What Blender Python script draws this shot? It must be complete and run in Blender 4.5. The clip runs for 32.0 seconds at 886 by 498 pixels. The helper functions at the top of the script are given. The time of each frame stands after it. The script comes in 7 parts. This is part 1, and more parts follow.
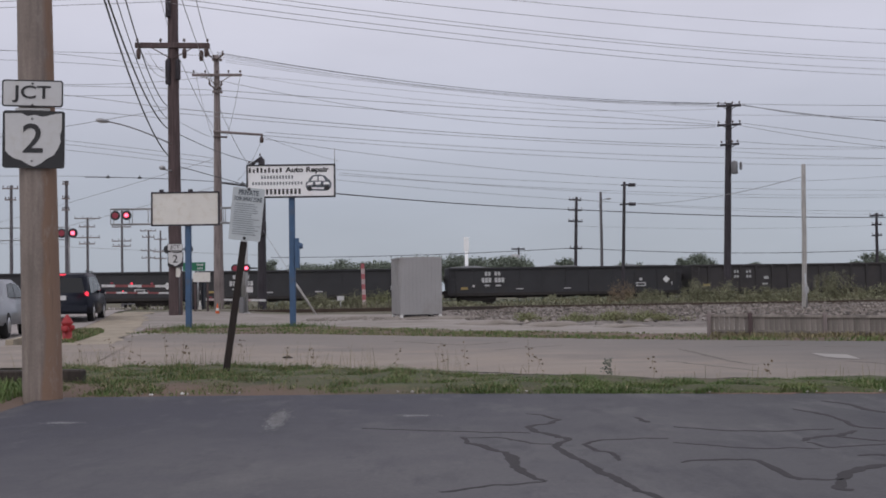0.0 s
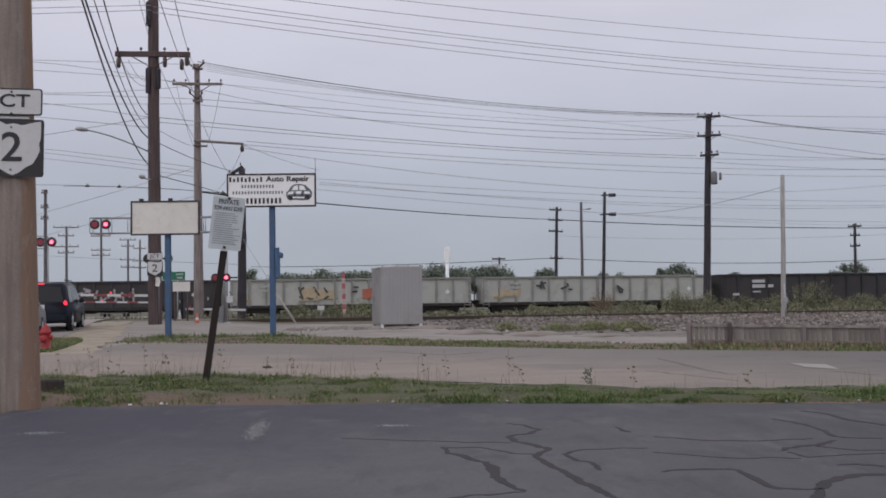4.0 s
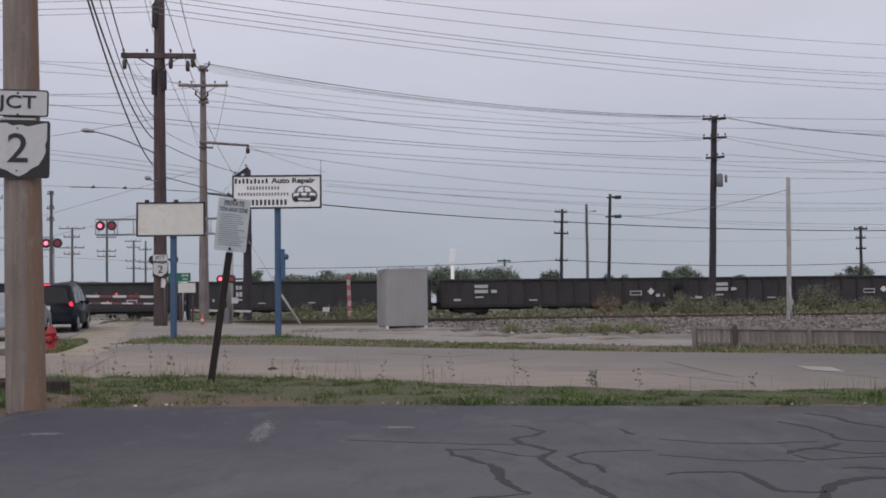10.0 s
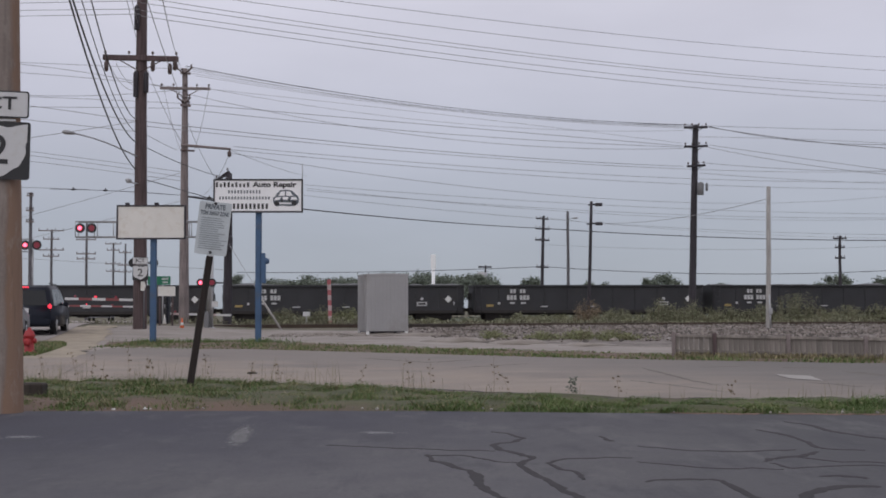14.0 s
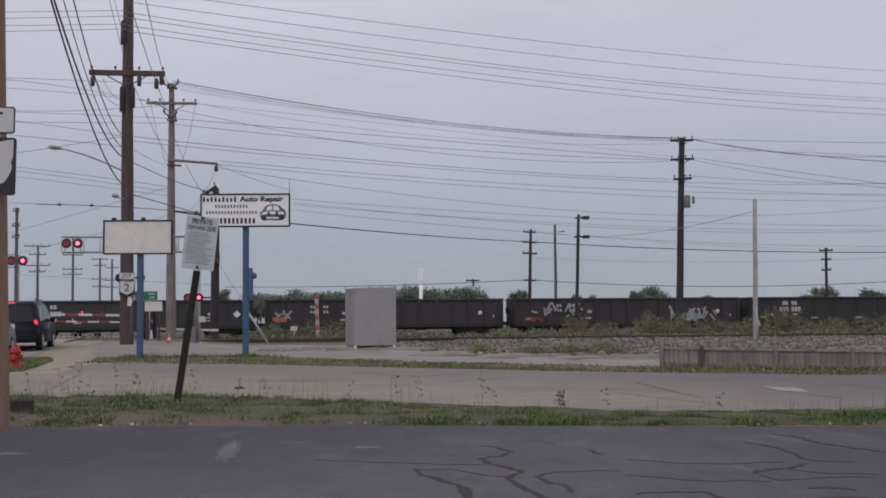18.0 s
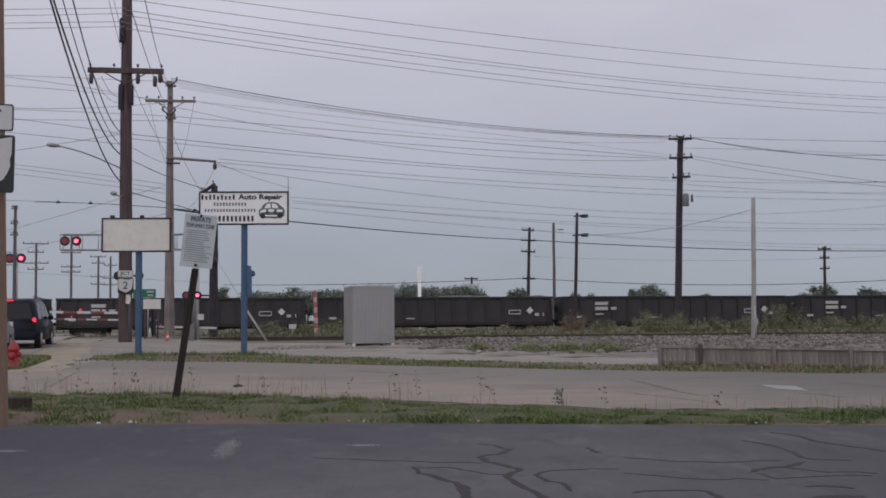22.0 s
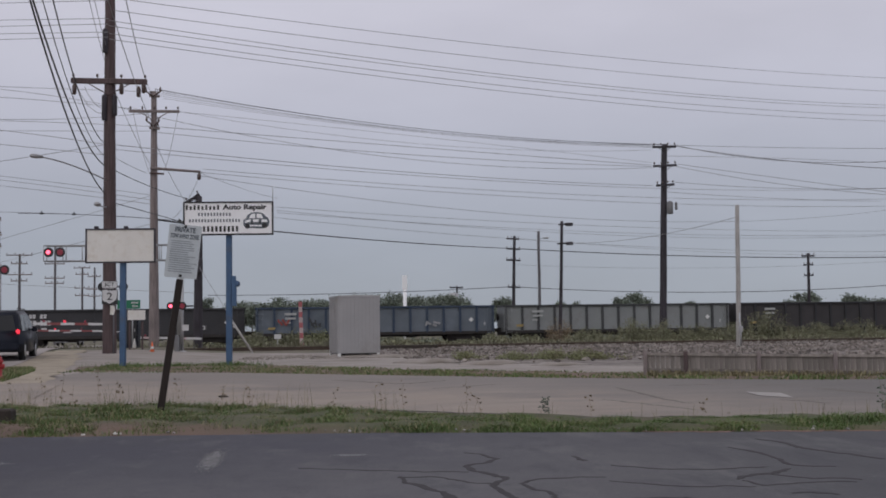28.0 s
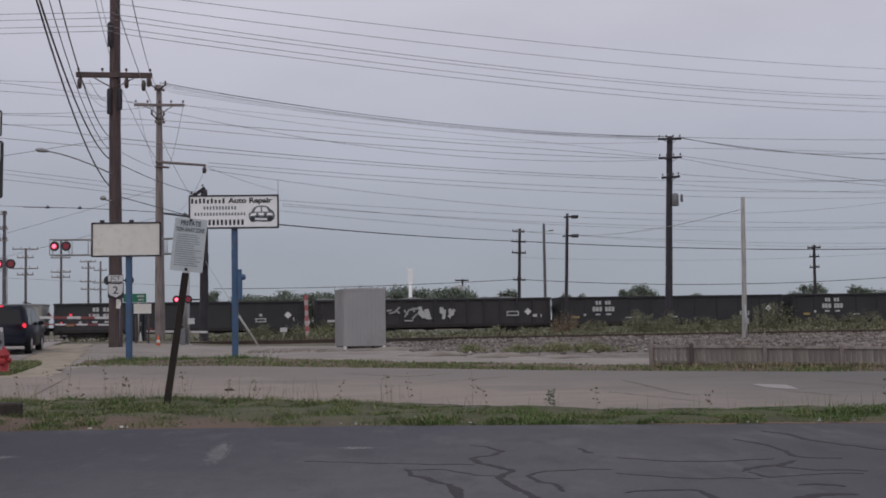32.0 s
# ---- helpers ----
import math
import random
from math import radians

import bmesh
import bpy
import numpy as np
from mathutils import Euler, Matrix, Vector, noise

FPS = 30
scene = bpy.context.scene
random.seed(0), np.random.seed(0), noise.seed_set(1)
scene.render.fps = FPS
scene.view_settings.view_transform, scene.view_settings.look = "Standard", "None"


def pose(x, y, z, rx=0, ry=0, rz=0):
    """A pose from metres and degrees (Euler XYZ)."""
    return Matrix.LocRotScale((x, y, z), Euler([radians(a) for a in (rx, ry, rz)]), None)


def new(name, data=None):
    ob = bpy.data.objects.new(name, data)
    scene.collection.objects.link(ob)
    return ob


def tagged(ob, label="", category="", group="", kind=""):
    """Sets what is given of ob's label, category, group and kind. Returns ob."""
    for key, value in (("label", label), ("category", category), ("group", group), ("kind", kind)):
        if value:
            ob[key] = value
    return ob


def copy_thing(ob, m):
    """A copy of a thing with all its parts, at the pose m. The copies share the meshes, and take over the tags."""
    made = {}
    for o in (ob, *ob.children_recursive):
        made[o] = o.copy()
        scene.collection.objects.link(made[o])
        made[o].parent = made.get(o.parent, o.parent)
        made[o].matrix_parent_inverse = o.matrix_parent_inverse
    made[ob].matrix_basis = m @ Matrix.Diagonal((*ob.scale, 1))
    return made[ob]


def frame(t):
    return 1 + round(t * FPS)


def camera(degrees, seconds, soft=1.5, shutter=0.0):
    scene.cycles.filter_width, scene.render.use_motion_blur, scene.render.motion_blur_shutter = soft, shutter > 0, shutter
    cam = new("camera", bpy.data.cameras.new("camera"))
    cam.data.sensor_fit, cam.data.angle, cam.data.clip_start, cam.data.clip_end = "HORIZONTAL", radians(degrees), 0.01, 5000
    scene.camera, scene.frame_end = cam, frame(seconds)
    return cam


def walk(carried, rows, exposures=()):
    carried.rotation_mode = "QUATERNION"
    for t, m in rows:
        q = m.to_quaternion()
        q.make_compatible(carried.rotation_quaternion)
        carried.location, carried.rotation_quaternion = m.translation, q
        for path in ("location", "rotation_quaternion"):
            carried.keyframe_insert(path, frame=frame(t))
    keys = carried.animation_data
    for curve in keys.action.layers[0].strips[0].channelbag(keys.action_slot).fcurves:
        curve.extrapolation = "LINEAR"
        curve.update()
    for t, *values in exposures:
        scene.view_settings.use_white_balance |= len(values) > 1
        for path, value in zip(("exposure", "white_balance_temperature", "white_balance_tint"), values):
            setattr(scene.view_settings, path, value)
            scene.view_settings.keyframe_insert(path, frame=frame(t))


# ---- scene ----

# camera: held in the hand at a car's window, turning slightly
cam = camera(40.0, 32.0, soft=1.76, shutter=0.08)
walk(cam, [
    (0.0, pose(0, 0, 1, 91.968, 0.850, 0.000)),
    (0.5, pose(0, 0, 1, 92.095, 0.784, -0.267)),
    (1.0, pose(0, 0, 1, 92.166, 0.669, -0.471)),
    (1.5, pose(0, 0, 1, 92.257, 0.783, -0.539)),
    (2.0, pose(0, 0, 1, 92.356, 0.761, -0.659)),
    (2.5, pose(0, 0, 1, 92.460, 0.814, -0.752)),
    (3.0, pose(0, 0, 1, 92.413, 0.801, -0.821)),
    (3.5, pose(0, 0, 1, 92.411, 0.787, -0.856)),
    (5.5, pose(0, 0, 1, 92.492, 0.772, -1.085)),
    (6.0, pose(0, 0, 1, 92.569, 0.780, -1.033)),
    (6.5, pose(0, 0, 1, 92.558, 0.789, -0.880)),
    (7.0, pose(0, 0, 1, 92.750, 0.495, -0.535)),
    (7.5, pose(0, 0, 1, 92.659, 0.457, -0.544)),
    (8.0, pose(0, 0, 1, 92.506, 0.375, -0.808)),
    (8.5, pose(0, 0, 1, 92.396, 0.476, -0.804)),
    (9.0, pose(0, 0, 1, 92.292, 0.501, -0.722)),
    (9.5, pose(0, 0, 1, 92.156, 0.505, -0.689)),
    (10.0, pose(0, 0, 1, 92.502, 0.662, -0.672)),
    (10.5, pose(0, 0, 1, 91.556, 0.283, -0.336)),
    (11.0, pose(0, 0, 1, 91.978, 0.410, -0.139)),
    (11.5, pose(0, 0, 1, 91.977, 0.291, -0.587)),
    (12.0, pose(0, 0, 1, 92.316, 0.571, -0.494)),
    (12.5, pose(0, 0, 1, 92.315, 0.354, -0.720)),
    (13.0, pose(0, 0, 1, 92.323, 0.101, -1.384)),
    (13.5, pose(0, 0, 1, 92.560, 0.128, -1.541)),
    (15.5, pose(0, 0, 1, 92.978, 0.233, -1.896)),
    (16.0, pose(0, 0, 1, 93.162, 0.220, -2.069)),
    (16.5, pose(0, 0, 1, 93.314, 0.311, -2.141)),
    (17.0, pose(0, 0, 1, 93.382, 0.326, -2.213)),
    (17.5, pose(0, 0, 1, 93.400, 0.399, -2.180)),
    (18.0, pose(0, 0, 1, 93.407, 0.452, -2.157)),
    (18.5, pose(0, 0, 1, 93.090, 0.423, -1.857)),
    (19.0, pose(0, 0, 1, 93.186, 0.332, -1.981)),
    (19.5, pose(0, 0, 1, 93.280, 0.303, -2.189)),
    (20.0, pose(0, 0, 1, 93.308, 0.368, -2.258)),
    (20.5, pose(0, 0, 1, 93.476, 0.341, -2.310)),
    (21.0, pose(0, 0, 1, 93.438, 0.353, -2.422)),
    (21.5, pose(0, 0, 1, 93.628, 0.474, -2.330)),
    (22.0, pose(0, 0, 1, 93.317, 0.386, -2.228)),
    (22.5, pose(0, 0, 1, 92.990, 0.316, -2.066)),
    (23.0, pose(0, 0, 1, 93.069, 0.338, -2.138)),
    (23.5, pose(0, 0, 1, 93.187, 0.375, -2.226)),
    (24.0, pose(0, 0, 1, 93.351, 0.424, -2.345)),
    (24.5, pose(0, 0, 1, 93.408, 0.512, -2.431)),
    (25.0, pose(0, 0, 1, 93.553, 0.619, -2.554)),
    (25.5, pose(0, 0, 1, 93.610, 0.628, -2.631)),
    (27.5, pose(0, 0, 1, 93.716, 0.719, -2.881)),
    (28.0, pose(0, 0, 1, 93.735, 0.760, -2.907)),
    (28.5, pose(0, 0, 1, 93.677, 0.761, -2.844)),
    (29.0, pose(0, 0, 1, 93.711, 0.806, -2.911)),
    (29.5, pose(0, 0, 1, 93.852, 0.879, -3.006)),
    (30.0, pose(0, 0, 1, 93.873, 0.856, -2.831)),
    (30.5, pose(0, 0, 1, 93.888, 0.879, -2.942)),
    (31.0, pose(0, 0, 1, 93.650, 0.786, -2.973)),
    (31.5, pose(0, 0, 1, 93.346, 0.853, -2.646)),
    (32.0, pose(0, 0, 1, 93.402, 0.905, -2.643)),
], [(0, -0.05), (3.5, -0.06), (6, -0.09), (13, -0.09), (17, -0.20), (20, -0.27), (25, -0.28), (28, -0.27), (30, -0.33), (32, -0.32)])

# ---- light: an overcast summer sky ----
SUN_UP, SUN_TURN = radians(37), radians(200)
world = bpy.data.worlds.new("overcast_sky")
scene.world = world
world.use_nodes = True
wn, wl = world.node_tree.nodes, world.node_tree.links
wn.clear()
w_out, w_bg = wn.new("ShaderNodeOutputWorld"), wn.new("ShaderNodeBackground")
w_sky = wn.new("ShaderNodeTexSky")
w_sky.sky_type = "NISHITA"
w_sky.sun_disc, w_sky.sun_elevation, w_sky.sun_rotation = False, SUN_UP, SUN_TURN
w_co, w_sep = wn.new("ShaderNodeTexCoord"), wn.new("ShaderNodeSeparateXYZ")
w_map = wn.new("ShaderNodeMapping")
w_map.inputs["Scale"].default_value = (1.0, 1.0, 3.2)
w_noise = wn.new("ShaderNodeTexNoise")
w_noise.inputs["Scale"].default_value, w_noise.inputs["Detail"].default_value = 3.4, 7.0
w_ramp = wn.new("ShaderNodeValToRGB")
for pos, col in ((0.0, (3.85, 4.25, 4.98)), (0.07, (4.25, 4.55, 5.4)), (0.17, (5.85, 5.88, 6.88)), (0.25, (7.05, 6.92, 7.95)), (0.6, (7.1, 6.9, 7.7)), (1.0, (7.0, 6.8, 7.4))):
    e = w_ramp.color_ramp.elements
    k = e[0] if pos == 0.0 else e[-1] if pos == 1.0 else e.new(pos)
    k.color = (*[c / 12 for c in col], 1)
w_cloud = wn.new("ShaderNodeMapRange")
w_cloud.inputs["To Min"].default_value, w_cloud.inputs["To Max"].default_value = 9.9, 14.1
w_mul = wn.new("ShaderNodeVectorMath")
w_mul.operation = "SCALE"
w_mix = wn.new("ShaderNodeMix")
w_mix.data_type = "RGBA"
w_mix.inputs["Factor"].default_value = 0.93
wl.new(w_co.outputs["Generated"], w_sep.inputs[0])
wl.new(w_co.outputs["Generated"], w_map.inputs[0])
wl.new(w_map.outputs[0], w_noise.inputs["Vector"])
wl.new(w_sep.outputs["Z"], w_ramp.inputs[0])
wl.new(w_noise.outputs["Fac"], w_cloud.inputs["Value"])
wl.new(w_ramp.outputs[0], w_mul.inputs[0])
wl.new(w_cloud.outputs[0], w_mul.inputs["Scale"])
wl.new(w_sky.outputs[0], w_mix.inputs["A"])
wl.new(w_mul.outputs[0], w_mix.inputs["B"])
wl.new(w_mix.outputs["Result"], w_bg.inputs["Color"])
w_bg.inputs["Strength"].default_value = 0.1
wl.new(w_bg.outputs[0], w_out.inputs["Surface"])

sun = new("sun", bpy.data.lights.new("sun", "SUN"))
sun.data.energy, sun.data.angle, sun.data.color = 0.66, radians(70), (1.0, 0.96, 0.9)
sun.matrix_world = pose(0, 0, 40, 53, 0, -20)


# ---- materials ----
def mat(name, color, rough=0.8, metal=0.0, vary=0.25, scale=3.0, fine=60.0, bump=0.15, stain=None, stain_amount=0.0, stain_scale=1.2, island=0.0, glow=0.0, spec=0.5):
    """A surface with colour change at two scales, stains and fine relief. Sizes are per metre."""
    m = bpy.data.materials.new(name)
    m.use_nodes = True
    n, l = m.node_tree.nodes, m.node_tree.links
    b = n["Principled BSDF"]
    co = n.new("ShaderNodeTexCoord")
    big, small = n.new("ShaderNodeTexNoise"), n.new("ShaderNodeTexNoise")
    big.inputs["Scale"].default_value, big.inputs["Detail"].default_value = scale, 6
    small.inputs["Scale"].default_value, small.inputs["Detail"].default_value = fine, 3
    for q in (big, small):
        l.new(co.outputs["Object"], q.inputs["Vector"])
    add = n.new("ShaderNodeMath")
    add.operation = "MULTIPLY_ADD"
    add.inputs[1].default_value = 0.5
    l.new(small.outputs["Fac"], add.inputs[0])
    l.new(big.outputs["Fac"], add.inputs[2])
    rng = n.new("ShaderNodeMapRange")
    rng.inputs["From Min"].default_value, rng.inputs["From Max"].default_value = 0.45, 1.05
    rng.inputs["To Min"].default_value, rng.inputs["To Max"].default_value = 1 - vary, 1 + vary
    l.new(add.outputs[0], rng.inputs["Value"])
    mul = n.new("ShaderNodeVectorMath")
    mul.operation = "SCALE"
    mul.inputs[0].default_value = color
    l.new(rng.outputs[0], mul.inputs["Scale"])
    out = mul.outputs[0]
    if island:
        geo = n.new("ShaderNodeNewGeometry")
        ir = n.new("ShaderNodeMapRange")
        ir.inputs["To Min"].default_value, ir.inputs["To Max"].default_value = 1 - island, 1 + island
        l.new(geo.outputs["Random Per Island"], ir.inputs["Value"])
        im = n.new("ShaderNodeVectorMath")
        im.operation = "SCALE"
        l.new(out, im.inputs[0])
        l.new(ir.outputs[0], im.inputs["Scale"])
        out = im.outputs[0]
    if stain:
        st = n.new("ShaderNodeTexNoise")
        st.inputs["Scale"].default_value, st.inputs["Detail"].default_value, st.inputs["Roughness"].default_value = stain_scale, 8, 0.65
        l.new(co.outputs["Object"], st.inputs["Vector"])
        sr = n.new("ShaderNodeMapRange")
        sr.inputs["From Min"].default_value, sr.inputs["From Max"].default_value = 0.52, 0.68
        sr.inputs["To Max"].default_value = stain_amount
        l.new(st.outputs["Fac"], sr.inputs["Value"])
        mx = n.new("ShaderNodeMix")
        mx.data_type = "RGBA"
        mx.inputs["B"].default_value = (*stain, 1)
        l.new(sr.outputs[0], mx.inputs["Factor"])
        l.new(out, mx.inputs["A"])
        out = mx.outputs["Result"]
    l.new(out, b.inputs["Base Color"])
    rr = n.new("ShaderNodeMapRange")
    rr.inputs["To Min"].default_value, rr.inputs["To Max"].default_value = max(0.03, rough - 0.12), min(1, rough + 0.12)
    l.new(big.outputs["Fac"], rr.inputs["Value"])
    l.new(rr.outputs[0], b.inputs["Roughness"])
    b.inputs["Metallic"].default_value = metal
    b.inputs["Specular IOR Level"].default_value = spec
    if bump:
        bp = n.new("ShaderNodeBump")
        bp.inputs["Strength"].default_value, bp.inputs["Distance"].default_value = bump, 0.02
        l.new(add.outputs[0], bp.inputs["Height"])
        l.new(bp.outputs[0], b.inputs["Normal"])
    if glow:
        b.inputs["Emission Color"].default_value, b.inputs["Emission Strength"].default_value = (*color, 1), glow
    return m


M_EARTH = mat("dry_earth_and_grass", (0.135, 0.122, 0.082), 0.95, vary=0.35, scale=0.35, fine=9, bump=0.5, stain=(0.10, 0.125, 0.05), stain_amount=0.8, stain_scale=0.25)
M_ASPHALT = mat("parking_asphalt", (0.108, 0.105, 0.112), 0.82, vary=0.26, scale=0.5, fine=38, bump=0.35, stain=(0.075, 0.075, 0.088), stain_amount=0.7, stain_scale=0.42)
M_CRACK_DIRT = mat("crack_dirt", (0.15, 0.132, 0.115), 0.95, vary=0.4, scale=4, fine=40)
M_TAR = mat("crack_sealant", (0.054, 0.051, 0.054), 0.85, spec=0.2, vary=0.2, scale=6, fine=90, bump=0.1)
M_DRIVE = mat("worn_drive_concrete", (0.305, 0.260, 0.222), 0.9, vary=0.22, scale=0.55, fine=70, bump=0.25, stain=(0.165, 0.15, 0.145), stain_amount=0.8, stain_scale=0.32)
M_PATCH = mat("pale_patch", (0.36, 0.34, 0.32), 0.9, vary=0.15, scale=2, fine=60)
M_WALK = mat("sidewalk_concrete", (0.37, 0.316, 0.242), 0.9, vary=0.14, scale=0.9, fine=60, bump=0.25, stain=(0.22, 0.19, 0.15), stain_amount=0.5, stain_scale=0.6)
M_STREET = mat("street_surface", (0.34, 0.306, 0.287), 0.9, vary=0.12, scale=0.5, fine=60, bump=0.25, stain=(0.16, 0.15, 0.145), stain_amount=0.5, stain_scale=0.3)
M_DUST = mat("limestone_dust", (0.315, 0.283, 0.257), 0.95, vary=0.2, scale=0.6, fine=25, bump=0.4, stain=(0.25, 0.22, 0.19), stain_amount=0.7, stain_scale=0.4)
M_BALLAST = mat("ballast_stone", (0.19, 0.168, 0.152), 0.95, vary=0.45, scale=1.4, fine=7, bump=0.8, island=0.75, stain=(0.115, 0.092, 0.075), stain_amount=0.7, stain_scale=0.3)
M_TURF = mat("turf_soil", (0.15, 0.105, 0.08), 0.95, vary=0.4, scale=2.2, fine=26, bump=0.7, stain=(0.19, 0.125, 0.10), stain_amount=0.8, stain_scale=0.9)
# verge soil, its base darkened and greened to pass for shaded grass
M_SWARD_SHADE = mat("shaded_sward_soil", (0.080, 0.084, 0.040), 0.95, vary=0.4, scale=1.8, fine=26, bump=0.7, stain=(0.15, 0.115, 0.08), stain_amount=0.75, stain_scale=0.7)
M_BLADE = mat("grass_blades", (0.102, 0.158, 0.046), 0.75, vary=0.55, scale=1.6, fine=9, bump=0, island=0.22, stain=(0.19, 0.17, 0.085), stain_amount=0.5, stain_scale=1.6)
M_DRYBLADE = mat("dry_grass_blades", (0.24, 0.21, 0.125), 0.8, vary=0.3, scale=0.8, fine=20, bump=0, island=0.45, stain=(0.11, 0.13, 0.05), stain_amount=0.8, stain_scale=0.35)
M_WEED = mat("weed_leaves", (0.215, 0.22, 0.135), 0.75, vary=0.3, scale=1.0, fine=15, bump=0, island=0.35, stain=(0.20, 0.165, 0.105), stain_amount=0.7, stain_scale=0.4)
M_LEAF = mat("tree_leaves", (0.15, 0.178, 0.14), 0.7, vary=0.3, scale=0.5, fine=8, bump=0, island=0.5)
M_BARK = mat("bark", (0.11, 0.085, 0.065), 0.95, vary=0.3, scale=3, fine=40, bump=0.5)
M_STONE = mat("pebbles", (0.36, 0.34, 0.325), 0.9, vary=0.3, scale=5, fine=60, island=0.5)


def spread(m, tint, kx, ky, gain, low, high, amount, stretch=(0.35, 1.2)):
    """Another tone laid over one side of a sheet (kx, ky name the side), with a ragged border."""
    n, l = m.node_tree.nodes, m.node_tree.links
    b = n["Principled BSDF"]
    co, nz, mp, dot = n.new("ShaderNodeTexCoord"), n.new("ShaderNodeTexNoise"), n.new("ShaderNodeMapping"), n.new("ShaderNodeVectorMath")
    mp.inputs["Scale"].default_value = (*stretch, 1.0)
    nz.inputs["Scale"].default_value, nz.inputs["Detail"].default_value, nz.inputs["Roughness"].default_value = 1.3, 8, 0.7
    dot.operation = "DOT_PRODUCT"
    dot.inputs[1].default_value = (kx, ky, 0.0)
    l.new(co.outputs["Object"], dot.inputs[0])
    l.new(co.outputs["Object"], mp.inputs[0])
    l.new(mp.outputs[0], nz.inputs["Vector"])
    ad = n.new("ShaderNodeMath")
    ad.operation = "MULTIPLY_ADD"
    ad.inputs[1].default_value = gain
    l.new(nz.outputs["Fac"], ad.inputs[0])
    l.new(dot.outputs["Value"], ad.inputs[2])
    r = n.new("ShaderNodeMapRange")
    r.inputs["From Min"].default_value, r.inputs["From Max"].default_value = low, high
    r.inputs["To Max"].default_value = amount
    l.new(ad.outputs[0], r.inputs["Value"])
    mx = n.new("ShaderNodeMix")
    mx.data_type = "RGBA"
    mx.inputs["B"].default_value = (*tint, 1)
    l.new(b.inputs["Base Color"].links[0].from_socket, mx.inputs["A"])
    l.new(r.outputs[0], mx.inputs["Factor"])
    l.new(mx.outputs["Result"], b.inputs["Base Color"])


def layer(m, tint, stretch, scale, low, high, amount):
    """Worn streaks and patches of another tone, stretched along x and y."""
    n, l = m.node_tree.nodes, m.node_tree.links
    b = n["Principled BSDF"]
    co, nz, mp = n.new("ShaderNodeTexCoord"), n.new("ShaderNodeTexNoise"), n.new("ShaderNodeMapping")
    mp.inputs["Scale"].default_value = (*stretch, 1.0)
    nz.inputs["Scale"].default_value, nz.inputs["Detail"].default_value, nz.inputs["Roughness"].default_value = scale, 7, 0.7
    l.new(co.outputs["Object"], mp.inputs[0])
    l.new(mp.outputs[0], nz.inputs["Vector"])
    r = n.new("ShaderNodeMapRange")
    r.inputs["From Min"].default_value, r.inputs["From Max"].default_value = low, high
    r.inputs["To Max"].default_value = amount
    l.new(nz.outputs["Fac"], r.inputs["Value"])
    mx = n.new("ShaderNodeMix")
    mx.data_type = "RGBA"
    mx.inputs["B"].default_value = (*tint, 1)
    l.new(b.inputs["Base Color"].links[0].from_socket, mx.inputs["A"])
    l.new(r.outputs[0], mx.inputs["Factor"])
    l.new(mx.outputs["Result"], b.inputs["Base Color"])


# old blue-black seal coat along the verge, worn away towards the lot's middle
spread(M_ASPHALT, (0.042, 0.042, 0.060), -1.0, 1.0, 9.0, 11.3, 17.0, 0.92, (0.7, 0.5))
# the lot is darker towards its right side
spread(M_ASPHALT, (0.060, 0.060, 0.067), 1.0, 0.0, 2.6, 2.0, 4.6, 0.85, (0.7, 0.5))
layer(M_ASPHALT, (0.165, 0.160, 0.160), (1.3, 0.5), 1.1, 0.54, 0.72, 0.6)
layer(M_ASPHALT, (0.045, 0.045, 0.052), (1.0, 1.0), 5.5, 0.58, 0.72, 0.45)
layer(M_ASPHALT, (0.045, 0.045, 0.056), (1.4, 0.45), 1.6, 0.52, 0.66, 0.6)
layer(M_ASPHALT, (0.20, 0.195, 0.19), (1.0, 1.0), 9.0, 0.63, 0.74, 0.55)
layer(M_ASPHALT, (0.24, 0.235, 0.23), (1.0, 1.0), 22.0, 0.64, 0.72, 0.6)
layer(M_DRIVE, (0.17, 0.149, 0.137), (0.6, 0.7), 0.8, 0.48, 0.66, 0.6)
layer(M_DRIVE, (0.38, 0.335, 0.29), (0.6, 0.7), 0.8, 0.52, 0.72, 0.6)
layer(M_DRIVE, (0.36, 0.285, 0.23), (0.6, 0.6), 1.3, 0.48, 0.68, 0.5)
layer(M_DRIVE, (0.12, 0.105, 0.09), (0.8, 1.0), 2.5, 0.62, 0.76, 0.45)
layer(M_BALLAST, (0.075, 0.055, 0.045), (0.5, 1.0), 1.2, 0.50, 0.62, 0.7)
layer(M_BALLAST, (0.27, 0.24, 0.215), (0.5, 1.0), 2.0, 0.58, 0.68, 0.6)
layer(M_BALLAST, (0.40, 0.385, 0.37), (1.0, 1.0), 5.0, 0.60, 0.66, 0.75)
layer(M_DUST, (0.20, 0.175, 0.15), (0.5, 1.0), 0.8, 0.50, 0.66, 0.7)
# bare red-brown soil where the verge meets the lot
spread(M_SWARD_SHADE, (0.17, 0.11, 0.085), -0.5, -1.0, 1.6, -11.5, -10.5, 0.85, (3.0, 2.5))
# its far side is greyer with old asphalt
spread(M_DRIVE, (0.19, 0.175, 0.166), 0.59, 0.81, 4.0, 17.0, 20.5, 0.65, (0.5, 0.5))
# the drive is patched with grey asphalt on its far end
spread(M_DRIVE, (0.14, 0.132, 0.126), 1.0, 0.0, 7.0, 5.5, 11.0, 0.8, (0.4, 0.9))
layer(M_WALK, (0.17, 0.15, 0.12), (1.0, 1.0), 1.6, 0.52, 0.68, 0.7)


